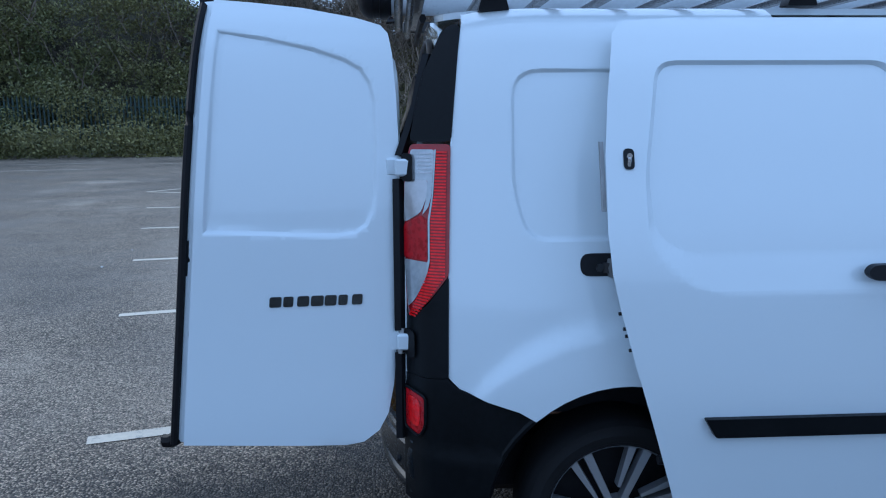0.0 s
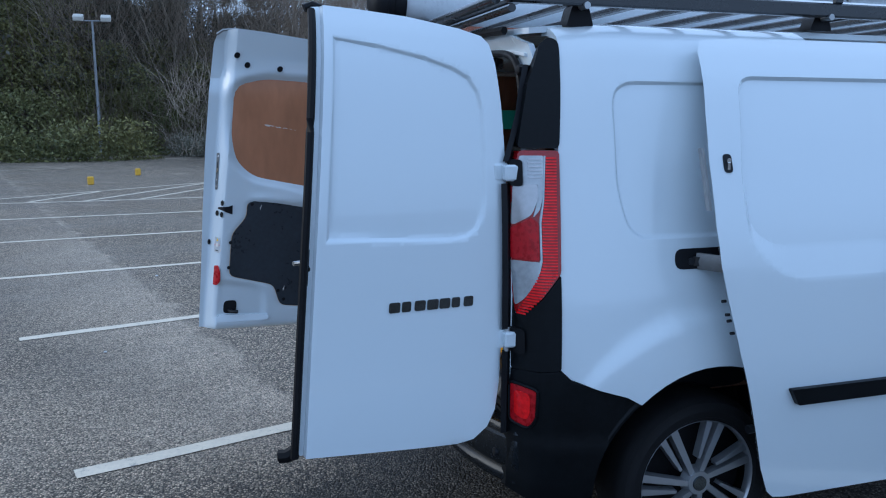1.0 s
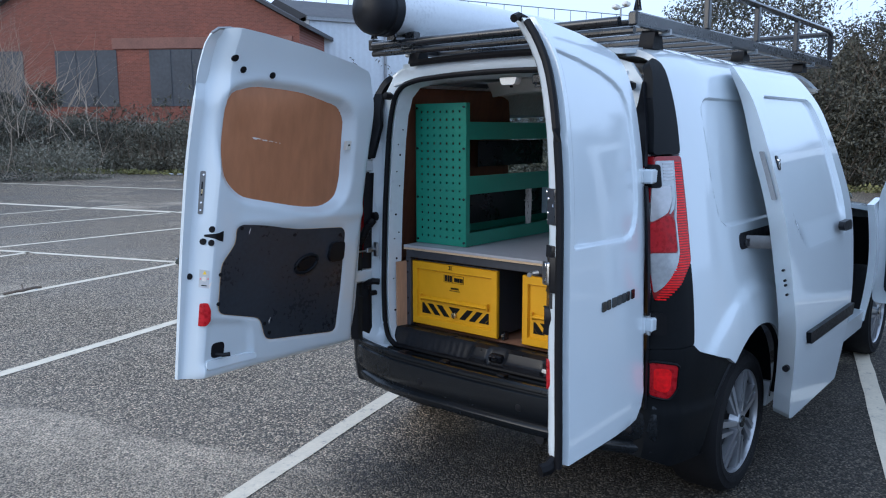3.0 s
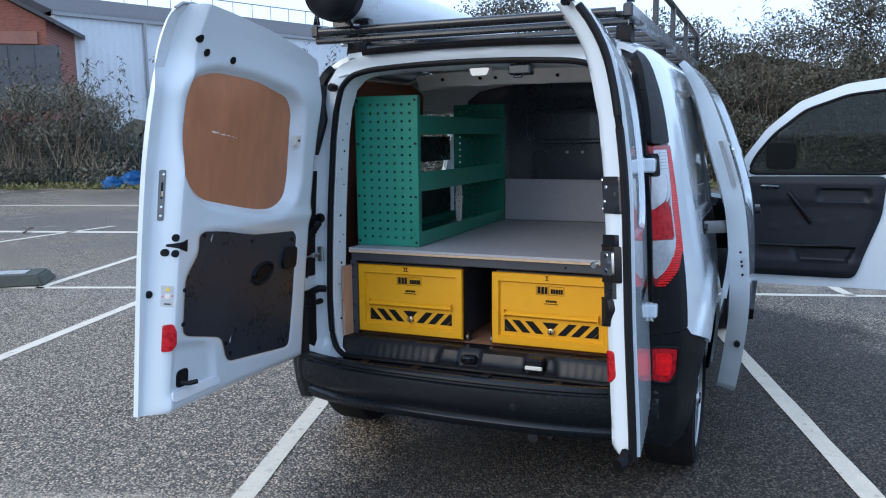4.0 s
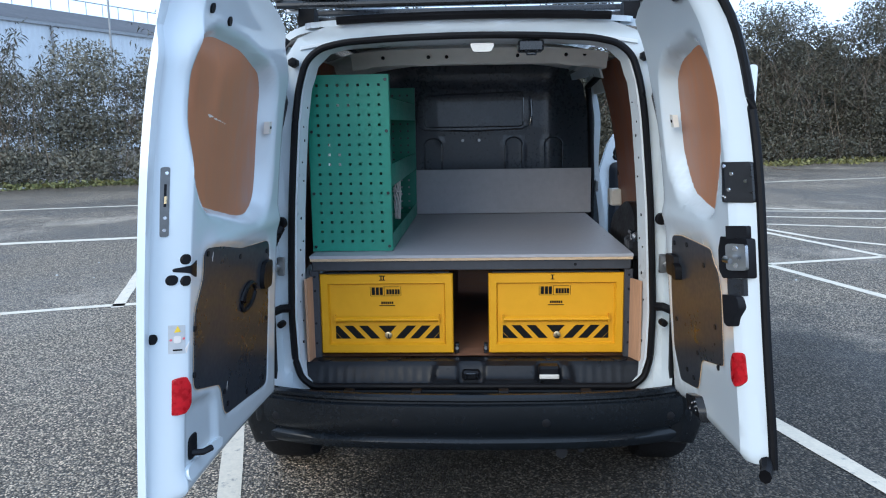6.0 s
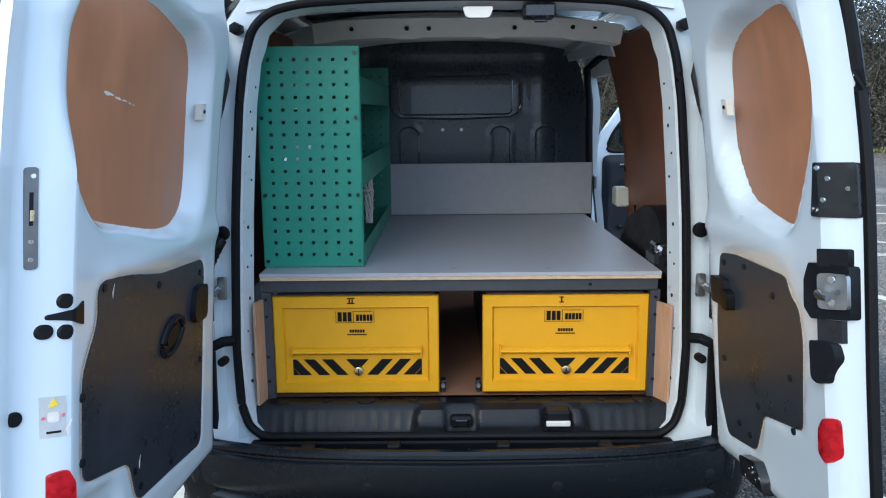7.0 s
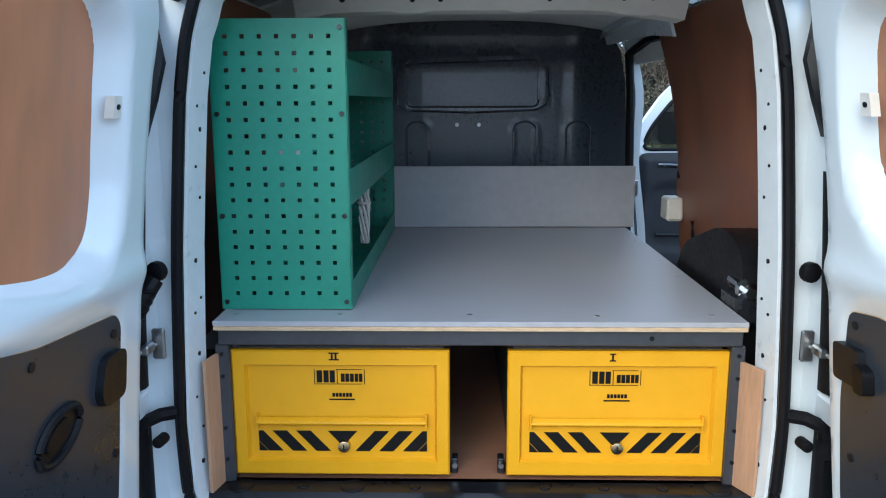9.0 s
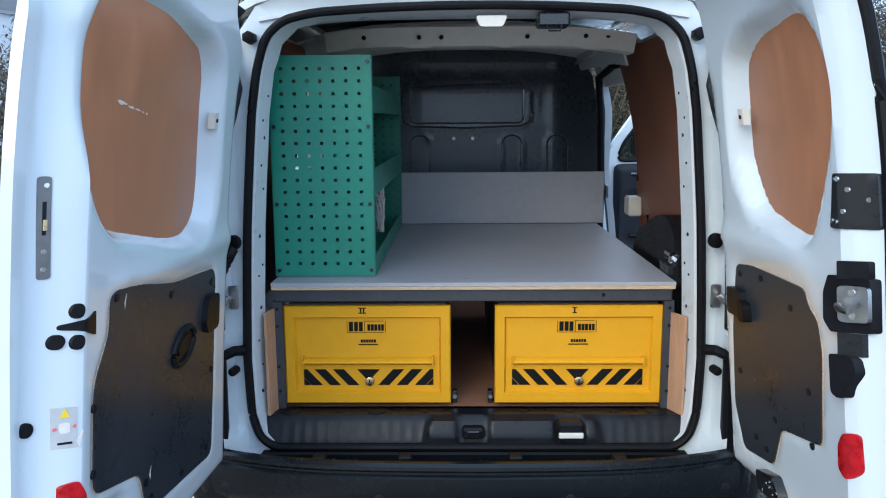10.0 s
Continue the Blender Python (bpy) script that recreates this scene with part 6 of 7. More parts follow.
sdoor = part("sliding_door", sheet(SOUT, smap_door, step=0.022, rings=[SR1, SR2]), WHITE, van, "white sliding side door, slid back", smooth=30)
ks = part("keyhole", sheet(rounded([(0.662, 1.365), (0.662, 1.422), (0.692, 1.422), (0.692, 1.365)], 0.014, 4), lambda x, v, s: skin(0.9, v, SOFF(v) + 0.004 - 0.008 * s) + Vector((x - 0.9, 0, 0)), step=0.1), TRIM, sdoor, "black oval lock escutcheon")
part("lock_barrel", acyl(skin(0.677, 1.402, 0.14), skin(0.677, 1.402, 0.160), 0.008, seg=14), CHROME, ks)
part("lock_key_way", abox(0.672, 0.682, skin(0.9, 1.385, 0.157).y - 0.003, skin(0.9, 1.385, 0.157).y + 0.01, 1.372, 1.398, 0.002), CHROME, ks)
part("rub_strip", sheet(rounded([(0.922, 0.617), (0.888, 0.674), (1.65, 0.674), (1.65, 0.617)], 0.006, 2), lambda x, v, s: skin(x, v, SOFF(v) + 0.02 - 0.03 * s), step=0.05), PLASTIC, sdoor, "black plastic rubbing strip")
hn = part("door_handle", sheet(rounded([(1.315, 1.085), (1.335, 1.106), (1.46, 1.108), (1.475, 1.085), (1.46, 1.062), (1.335, 1.064)], 0.014, 3), lambda x, v, s: skin(x, v, SOFF(v) + 0.04 - 0.025 * s), step=0.04), TRIM, sdoor, "black pull handle")
part("edge_plate", sheet(rounded([(1.25, 0), (1.25, 0.012), (1.44, 0.012), (1.44, 0)], 0.004, 2), lambda z, a, s: Vector((0.603 + 0.01 * s, skin(0.9, z, SOFF(z) - 0.018).y + a * 1.5, z)), step=0.1), STEELGREY, sdoor)
for z, dx in ((0.905, 0), (0.925, 0), (0.865, 0), (0.968, 0.002)):
    p = skin(0.9, z, 0.135)
    xe = 0.698 - (z - 0.8) * 0.29
    part("latch_hole", acyl((xe - 0.001, p.y, z), (xe + 0.012, p.y, z), 0.0052, seg=10), TRIM, sdoor)
part("latch_hole", acyl((0.778, skin(0.9, 0.5, 0.125).y, 0.53), (0.80, skin(0.9, 0.5, 0.125).y, 0.53), 0.014, seg=12), TRIM, sdoor)
part("slide_arm", pipe([(0.655, -0.895, 1.07), (0.67, -0.93, 1.07), (0.70, -0.99, 1.07), (0.80, -1.01, 1.07)], 0.014, 6, flat=2.2), PLATE, sdoor, "dull grey steel sliding door arm")
part("slide_rail", sheet(rounded([(0.572, 1.045), (0.572, 1.112), (1.19, 1.112), (1.19, 1.045)], 0.03, 4), lambda x, v, s: skin(x, v, 0.002 - 0.02 * s), step=0.05), TRIM, van, "black slide rail slot")
part("slide_roller", acyl((0.655, -0.905, 1.055), (0.655, -0.905, 1.085), 0.018, seg=14), STEEL_BLACK, van)
part("rail_stop", acyl(skin(0.63, 1.07, 0.0), skin(0.63, 1.07, 0.008), 0.012, seg=12), STEEL_BLACK, van)

# ---- front door, open square to the body ----
FD = rounded([(-0.92, 0.40), (-0.92, 1.10), (-0.98, 1.30), (-1.12, 1.50), (-1.32, 1.68), (-1.60, 1.79), (-2.035, 1.85), (-2.02, 1.38), (-1.985, 0.8), (-1.965, 0.40)], 0.04, 3)
FW = rounded([(-1.01, 1.185), (-1.05, 1.30), (-1.17, 1.46), (-1.36, 1.62), (-1.62, 1.715), (-1.92, 1.75), (-1.91, 1.5), (-1.885, 1.19)], 0.05, 3)


def fmap(x0):
    return lambda y, z, s: Vector((x0 + 0.05 * (1.2 - z) ** 2 * 0.4 + 0.07 * s, y, z))


fdoor = part("front_door", sheet(FD, fmap(3.10), holes=[FW], step=0.06), WHITE, van, "white front door standing wide open")
part("window_glass", sheet(FW, lambda y, z, s: Vector((3.14 + 0.005 * s, y, z)), step=0.3), DOORGLASS, fdoor, "dark tinted window glass")
FP = rounded([(-0.99, 0.47), (-0.99, 1.165), (-1.88, 1.175), (-1.86, 0.9), (-1.78, 0.66), (-1.72, 0.47)], 0.05, 3)


def fpmap(y, z, s):
    d = 0.024 * smooth01(0.5 - rrect(y, z, -1.78, -1.46, 1.005, 1.085, 0.03) / 0.025)
    d += 0.010 * smooth01(0.5 - rrect(y, z, -1.86, -1.05, 0.60, 0.985, 0.10) / 0.05)
    d += 0.035 * smooth01(0.5 - poly_dist(y, z, ((-1.32, 0.675), (-1.70, 0.675), (-1.66, 0.585), (-1.37, 0.585))) / 0.016)
    d -= 0.012 * smooth01(0.5 - abs(z - 0.80 + 0.13 * (y + 1.1)) / 0.012) * (-1.75 < y < -1.05)
    e = poly_dist(y, z, FP)
    d += 0.02 * smooth01(1 + e / 0.04)
    return Vector((3.055 + d + (0.095 - 0.055 - d) * s, y, z))


part("door_card", sheet(FP, fpmap, step=0.02), CARD, fdoor, "black moulded door card")
part("window_frame", pipe([(3.10, a, b) for a, b in FW], 0.012, 6, True), RUBBER, fdoor)
part("pull_strap", pipe([(3.06, -1.28, 1.06), (3.03, -1.34, 0.98), (3.045, -1.40, 0.90), (3.06, -1.43, 0.85)], 0.018, 8), TRIM, fdoor)
part("release_handle", pipe([(3.055, -1.10, 1.10), (3.04, -1.16, 1.10), (3.055, -1.21, 1.095)], 0.014, 8), DARKCHROME, fdoor)
part("pocket_lip", pipe([(3.06, -1.62, 0.70), (3.045, -1.4, 0.69), (3.05, -1.1, 0.69)], 0.012, 6), TRIM, fdoor)
for z in (0.66, 0.92):
    part("rubber_plug", acyl((3.09, -1.925, z), (3.105, -1.925, z), 0.016, seg=12), RUBBER, fdoor)
mirror = part("door_mirror", sheet(rounded([(-1.12, 1.21), (-1.12, 1.40), (-1.32, 1.40), (-1.32, 1.21)], 0.05, 4), lambda y, z, s: Vector((3.30 - 0.10 * s, y, z)), step=0.06), TRIM, fdoor, "black door mirror beyond the glass")

# ---- load space ----
part("load_floor", abox(0.26, 2.1, -0.70, 0.70, 0.535, 0.560), BROWNFLOOR, van, "reddish brown plywood load floor")


def sill_map(x, y, s):
    z = 0.560 - 0.082 * smooth01((0.207 - x) / 0.056)
    slope = smooth01((0.200 - x) / 0.02)
    if not -0.42 < y < 0.17:
        z += 0.0028 * slope * max(0.0, math.sin(y * math.tau / 0.036)) * (abs(y) < 0.6)
    hump = smooth01(0.5 - rrect(x, y, 0.10, 0.196, -0.385, 0.145, 0.03) / 0.03)
    z += 0.024 * hump * slope
    z -= 0.020 * smooth01(0.5 - rrect(x, y, 0.10, 0.196, -0.05, 0.05, 0.02) / 0.016) * slope
    z -= 0.018 * smooth01(0.5 - rrect(x, y, 0.10, 0.20, -0.34, -0.25, 0.02) / 0.016) * slope
    return Vector((x, y, z - 0.02 * s))


sill = part("sill_trim", sheet(rounded([(0.150, -0.60), (0.150, 0.60), (0.17, 0.64), (0.275, 0.65), (0.275, -0.65), (0.17, -0.64)], 0.02, 3), sill_map, step=0.008), SILLBLACK, van, "ribbed black plastic load sill")
for y, r in ((-0.57, 0.032), (-0.44, 0.014), (-0.30, 0.014), (-0.16, 0.012), (0.15, 0.014), (0.30, 0.03), (0.42, 0.014), (0.57, 0.032)):
    part("sill_plug", acyl((0.233, y, 0.555), (0.233, y, 0.5635), r, seg=18, bevel=0.002), TRIM, sill)
lt = part("latch_pocket", abox(0.15, 0.19, -0.035, 0.035, 0.50, 0.535, 0.008), TRIM, sill, "black door latch pocket")
part("latch_loop", pipe([(0.148, -0.02, 0.51), (0.138, -0.015, 0.53), (0.138, 0.015, 0.53), (0.148, 0.02, 0.51)], 0.005, 6), STEEL_BLACK, lt)
l2 = part("latch_pocket", abox(0.145, 0.20, -0.335, -0.255, 0.515, 0.555, 0.008), TRIM, sill, "black door latch pocket with a white bar")
part("white_bar", abox(0.138, 0.150, -0.332, -0.258, 0.508, 0.525, 0.003), IVORY, l2)


def ply_map(off):
    return lambda x, v, k: skin(max(x, 0.5), v, -off + 0.012 * k) + Vector((x - max(x, 0.5), 0, 0))


PLYR = rounded([(0.22, 0.78), (0.24, 1.73), (0.32, 1.80), (1.22, 1.82), (1.34, 1.70), (1.33, 1.45), (1.36, 1.25), (1.42, 1.18), (1.46, 0.95), (1.45, 0.78)], 0.05, 3)
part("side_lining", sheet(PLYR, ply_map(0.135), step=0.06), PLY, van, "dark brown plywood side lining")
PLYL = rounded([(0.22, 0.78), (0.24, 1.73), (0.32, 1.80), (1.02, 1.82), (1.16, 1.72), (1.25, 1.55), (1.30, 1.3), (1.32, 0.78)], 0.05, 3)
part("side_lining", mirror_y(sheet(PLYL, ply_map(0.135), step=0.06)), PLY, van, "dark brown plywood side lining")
sb = part("switch_box", abox(1.36, 1.46, -0.775, -0.715, 1.03, 1.115, 0.008), IVORY, van, "small ivory plastic switch box")
part("ply_slot", pipe([(1.17, -0.752, 1.06), (1.165, -0.754, 1.02), (1.155, -0.756, 0.985)], 0.007, 6), TRIM, van)
part("ply_slot", acyl((1.38, -0.752, 1.20), (1.38, -0.768, 1.20), 0.014, seg=12), TRIM, van)
wa = part("wheel_box", sheet(rounded([(0.36, 0.56), (0.38, 1.10), (0.56, 1.145), (0.92, 1.03), (1.05, 0.56)], 0.10, 5), lambda x, v, s: Vector((x, -0.745 + 0.115 * s * (1 - 0.3 * (v - 0.56)), v)), step=0.06), TRIM, van, "black felt-covered wheel box")
jk = part("car_jack", abox(0.33, 0.46, -0.70, -0.62, 0.93, 1.01, 0.012), STEEL_BLACK, van, "black scissor jack clipped to the side")
part("jack_screw", pipe([(0.32, -0.65, 1.015), (0.46, -0.65, 1.02)], 0.014, 8), CHROME, jk)
part("jack_nut", acyl((0.345, -0.65, 1.015), (0.37, -0.65, 1.016), 0.026, seg=6), CHROME, jk)
part("roof_lining", sheet([(0.95, -0.66), (0.95, 0.66), (2.1, 0.66), (2.1, -0.66)], lambda x, y, s: Vector((x, y, roofz(x, y) - 0.055 - 0.05 * (y / 0.66) ** 4 + 0.01 * s)), step=0.1), HEADLINER, van, "grey felt headliner")
for x0, x1, z in ((0.16, 0.30, 1.752), (0.52, 0.60, 1.79)):
    part("roof_bow", sheet([(x0, -0.60), (x0, 0.60), (x1, 0.60), (x1, -0.60)], lambda x, y, s, z=z, x0=x0: Vector((x, y, z - 0.028 * (abs(y) / 0.6) ** 4 + (0.01 if abs(x - x0) < 0.02 else 0) + 0.012 * s)), step=0.05), WHITE_IN, van, "pale painted roof bow")
part("cross_member", sheet([(-0.60, 0), (-0.60, 1), (0.52, 1), (0.52, 0)], lambda y, a, k: Vector((0.84 - 0.05 * a + 0.012 * k, y, 1.724 + 0.062 * a - 0.03 * (abs(y) / 0.6) ** 4 - 0.006 * (abs(((y + 0.6) * 3.2) % 1 - 0.5) < 0.12) * (a < 0.1))), step=0.03), CREAM, van, "cream painted roof cross member")
part("cross_member_lip", sheet([(-0.60, 0), (-0.60, 1), (0.52, 1), (0.52, 0)], lambda y, a, k: Vector((0.84 + 0.10 * a, y, 1.724 - 0.03 * (abs(y) / 0.6) ** 4 + 0.010 * k)), step=0.05), CREAM, van)
for y in (-0.50, -0.42, -0.21, 0.10, 0.18, 0.38):
    part("header_hole", acyl((0.805, y, 1.752), (0.828, y, 1.753), 0.008, seg=10), TRIM, van)
part("cantrail", sheet([(0.28, 1.62), (0.28, 1.82), (2.1, 1.82), (2.1, 1.62)], lambda x, v, s: skin(max(x, 0.5), v, -0.10 + 0.02 * s) + Vector((x - max(x, 0.5), 0, 0)), step=0.1), HEADLINER, van)
part("cantrail", mirror_y(sheet([(0.28, 1.62), (0.28, 1.82), (2.1, 1.82), (2.1, 1.62)], lambda x, v, s: skin(max(x, 0.5), v, -0.10 + 0.02 * s) + Vector((x - max(x, 0.5), 0, 0)), step=0.1)), HEADLINER, van)
il = part("load_lamp", sheet(rounded([(-0.085, 1.715), (-0.02, 1.715), (-0.008, 1.745), (-0.097, 1.745)], 0.008, 2), lambda y, z, s: Vector((0.165 + 0.04 * s, y, z)), step=0.05), IVORY, van, "small white interior lamp")
tl = part("top_latch", abox(0.15, 0.22, -0.27, -0.18, 1.712, 1.752, 0.006), STEEL_BLACK, van, "black door latch on the roof bow")
part("latch_loop", pipe([(0.15, -0.245, 1.715), (0.135, -0.24, 1.70), (0.135, -0.21, 1.70), (0.15, -0.205, 1.715)], 0.004, 6), STEEL_BLACK, tl)


def bulk_map(y, z, s):
    x = 2.12 - 0.15 * smooth01((abs(y) - 0.42) / 0.36) - 0.05 * smooth01((z - 1.60) / 0.15)
    e = abs(rrect(y, z, -0.335, 0.31, 1.42, 1.64, 0.05)) - 0.003
    x -= 0.007 * smooth01(0.5 - e / 0.012)
    for c in (0.24, -0.25, -0.49):
        e = abs(rrect(y, z, c - 0.056, c + 0.056, 0.9, 1.375, 0.05)) - 0.002
        x -= 0.006 * smooth01(0.5 - e / 0.010)
    for c in (0.22, 0.0, -0.24):
        e = abs(math.hypot(y - c, z - 1.715) - 0.05) - 0.004
        x -= 0.007 * smooth01(0.5 - e / 0.007) * (z < 1.715)
    return Vector((x + 0.015 * s, y, z))


part("roof_rail", sheet([(0.93, 1.778), (0.93, 1.655), (1.2, 1.68), (1.95, 1.70), (1.95, 1.778)], lambda x, z, k: Vector((x, -0.556 - 0.30 * (1.778 - z) - 0.01 * k, z)), step=0.06), WHITE_IN, van, "cream painted inner roof rail")
part("bulkhead", sheet([(-0.685, 0.5), (-0.69, 1.2), (-0.675, 1.55), (-0.65, 1.67), (-0.59, 1.77), (-0.52, 1.83), (0.52, 1.83), (0.70, 1.68), (0.75, 1.2), (0.74, 0.5)], bulk_map, step=0.016), BULK, van, "dark pressed steel bulkhead")
def rib_line(pts, r=0.006):
    part("pressed_rib", pipe([(bulk_map(y, z, 0).x - 0.001, y, z) for y, z in pts], r, 6), RIBPAINT, van)


for c in (0.24, -0.25, -0.49):
    rib_line([(c + 0.052, 0.95), (c + 0.052, 1.33), *[(c + 0.052 * math.cos(radians(a)), 1.33 + 0.045 * math.sin(radians(a))) for a in range(15, 180, 15)], (c - 0.052, 1.33), (c - 0.052, 0.95)], 0.0055)
rib_line([(0.335, 1.60), (0.34, 1.50), (0.325, 1.45), (0.29, 1.425), (0.0, 1.415), (-0.30, 1.425), (-0.345, 1.45), (-0.36, 1.50), (-0.355, 1.60)])
rib_line(rounded([(0.29, 1.645), (0.29, 1.44), (-0.31, 1.44), (-0.31, 1.645)], 0.03, 3) + [(0.29, 1.63)], 0.005)
for y in (0.06, -0.04):
    part("bulkhead_bolt", acyl((2.105, y, 1.36), (2.12, y, 1.36), 0.009, seg=10), ZINC, van)
part("door_post_seal", pipe([(1.98, -0.70, 0.5), (1.98, -0.705, 1.1), (1.96, -0.69, 1.5), (1.9, -0.665, 1.66), (1.6, -0.68, 1.70), (1.25, -0.70, 1.70)], 0.018, 8), RUBBER, van)
part("door_striker", abox(1.97, 2.0, -0.745, -0.725, 1.05, 1.12, 0.004), ZINC, van)

# ---- roof rack ----
rack = thing("roof_rack", "black steel roof rack with slats and raised side rails", "roof rack", (1.4, 0, 1.86))
for side in (-1, 1):
    part("side_rail", abox(0.07, 2.72, side * 0.66 - 0.018, side * 0.66 + 0.018, 1.895, 1.945, 0.006), STEEL_BLACK, rack)
    part("upper_rail", pipe([(0.10, side * 0.665, 1.95), (0.10, side * 0.665, 2.09), (0.14, side * 0.665, 2.115), (2.62, side * 0.665, 2.115), (2.68, side * 0.665, 2.09), (2.70, side * 0.665, 1.95)], 0.016, 8), STEEL_BLACK, rack)
    for x in (0.75, 1.37, 2.0):
        part("post", abox(x - 0.016, x + 0.016, side * 0.665 - 0.012, side * 0.665 + 0.012, 1.945, 2.11, 0.004), STEEL_BLACK, rack)
    for x in (0.345, 1.33, 2.3):
        ft = part("foot", sheet(rounded([(x - 0.05, 1.852), (x - 0.03, 1.90), (x + 0.03, 1.90), (x + 0.05, 1.852)], 0.008, 2), lambda a, z, s, s_=side: Vector((a, s_ * (0.635 - 0.06 * s), z - (0.02 if a < 0.5 else 0) * (1.9 - z) / 0.05)), step=0.05), RUBBER, rack, "black rubber rack foot")
        part("clamp_bolt", acyl((x, side * 0.64, 1.895), (x, side * 0.685, 1.895), 0.012, seg=10), ZINC, ft)
for i, x in enumerate(np.linspace(0.12, 2.70, 13)):
    part("slat", abox(x - 0.02, x + 0.02, -0.655, 0.655, 1.90, 1.922, 0.005), STEEL_BLACK, rack)
part("roller", acyl((0.05, -0.62, 1.912), (0.05, 0.62, 1.912), 0.017, seg=14), STEEL_BLACK, rack, "dark steel loading roller")
part("rear_bar", acyl((0.09, -0.66, 1.88), (0.09, 0.66, 1.88), 0.014, seg=10), STEEL_BLACK, rack)
part("front_bar", pipe([(2.70, -0.665, 2.10), (2.70, 0.665, 2.10)], 0.016, 8), STEEL_BLACK, rack)

carrier = thing("pipe_carrier", "long pale grey pipe carrier tube with a black end cap", "pipe carrier", (1.5, 0.49, 1.95))
TY, TZ, TRR = 0.50, 2.055, 0.10
part("tube", acyl((0.0, TY, TZ), (3.05, TY, TZ), TRR, seg=32), TUBEWHITE, carrier)
CAP = ((0.02, 0.0), (0.02, 0.112), (-0.03, 0.114), (-0.034, 0.108), (-0.06, 0.108), (-0.064, 0.112), (-0.085, 0.108), (-0.105, 0.096), (-0.12, 0.076), (-0.13, 0.045), (-0.133, 0.0))
cap = bmesh.new()
crings = [[cap.verts.new((x, TY + max(r, 0.001) * math.cos(k * math.tau / 28), TZ - 0.004 + max(r, 0.001) * math.sin(k * math.tau / 28))) for k in range(28)] for x, r in CAP]
for A, B in zip(crings, crings[1:]):
    for k in range(28):
        cap.faces.new((A[k], A[(k + 1) % 28], B[(k + 1) % 28], B[k]))
part("end_cap", cap, TRIM, carrier, "rounded black plastic end cap")
for x in (0.12, 1.3, 2.5):
    part("strap", abox(x - 0.02, x + 0.02, TY - 0.09, TY + 0.09, 1.918, 1.965, 0.006), STEEL_BLACK, carrier)
part("cap_hasp", pipe([(0.02, TY - 0.05, TZ - 0.115), (0.0, TY - 0.06, TZ - 0.135), (0.06, TY - 0.06, TZ - 0.13)], 0.012, 6), STEEL_BLACK, carrier)
part("print_bar", abox(2.2, 2.5, TY - 0.102, TY - 0.0985, TZ - 0.02, TZ + 0.02), BLACKPAINT, carrier)

# ---- deck, shelving and drawers ----
deck = thing("load_deck", "raised grey mesh-faced plywood deck on a charcoal steel frame", "load deck", (0.9, 0, 0.56))
part("deck_board", abox(0.235, 1.60, -0.617, 0.617, 0.957, 0.969, 0.001), DECK, deck)
part("board_edge", abox(0.2335, 1.60, -0.615, 0.615, 0.9475, 0.9568), PLYEDGE, deck, "pale plywood edge")
part("front_beam", abox(0.245, 0.285, -0.61, 0.61, 0.908, 0.947, 0.003), FRAME, deck)
for y in (-0.604, 0.604):
    part("leg", abox(0.25, 0.29, y - 0.016, y + 0.016, 0.56, 0.908, 0.003), FRAME, deck)
    part("side_beam", abox(0.29, 1.58, y - 0.016, y + 0.016, 0.908, 0.946, 0.003), FRAME, deck)
    for z in (0.62, 0.70, 0.83, 0.885):
        part("bolt_hole", acyl((0.247, y, z), (0.252, y, z), 0.005, seg=8), TRIM, deck)
part("bolt_hole", acyl((0.243, -0.40, 0.928), (0.248, -0.40, 0.928), 0.006, seg=8), TRIM, deck)
for x, y in ((0.30, -0.55), (0.29, -0.28), (0.30, 0.02), (0.30, 0.33), (0.30, 0.58), (0.72, -0.585), (0.95, -0.59), (1.12, -0.585), (1.3, -0.59), (1.42, -0.585)):
    part("deck_screw", acyl((x, y, 0.966), (x, y, 0.970), 0.006, seg=8), ZINC, deck)
board = thing("end_board", "upright grey film-faced board against the bulkhead", "board", (1.6, 0, 0.97))
part("panel", abox(1.603, 1.615, -0.648, 0.62, 0.970, 1.213, 0.002), DECK, board)

for (xa, ya), (xb, yb), h in (((0.262, -0.608), (0.192, -0.640), 0.31), ((0.262, 0.614), (0.192, 0.628), 0.325)):
    L = math.hypot(xb - xa, yb - ya)
    b = abox(0, L, -0.0045, 0.0045, 0, h, 0.001)
    m = pose(xa, ya, 0.561, 0, 0, math.degrees(math.atan2(yb - ya, xb - xa)))
    for v in b.verts:
        v.co = m @ v.co
    tagged(part("side_board", b, [PLYPALE]), "offcut of pale brown plywood standing beside the drawers", "board", group="side boards")


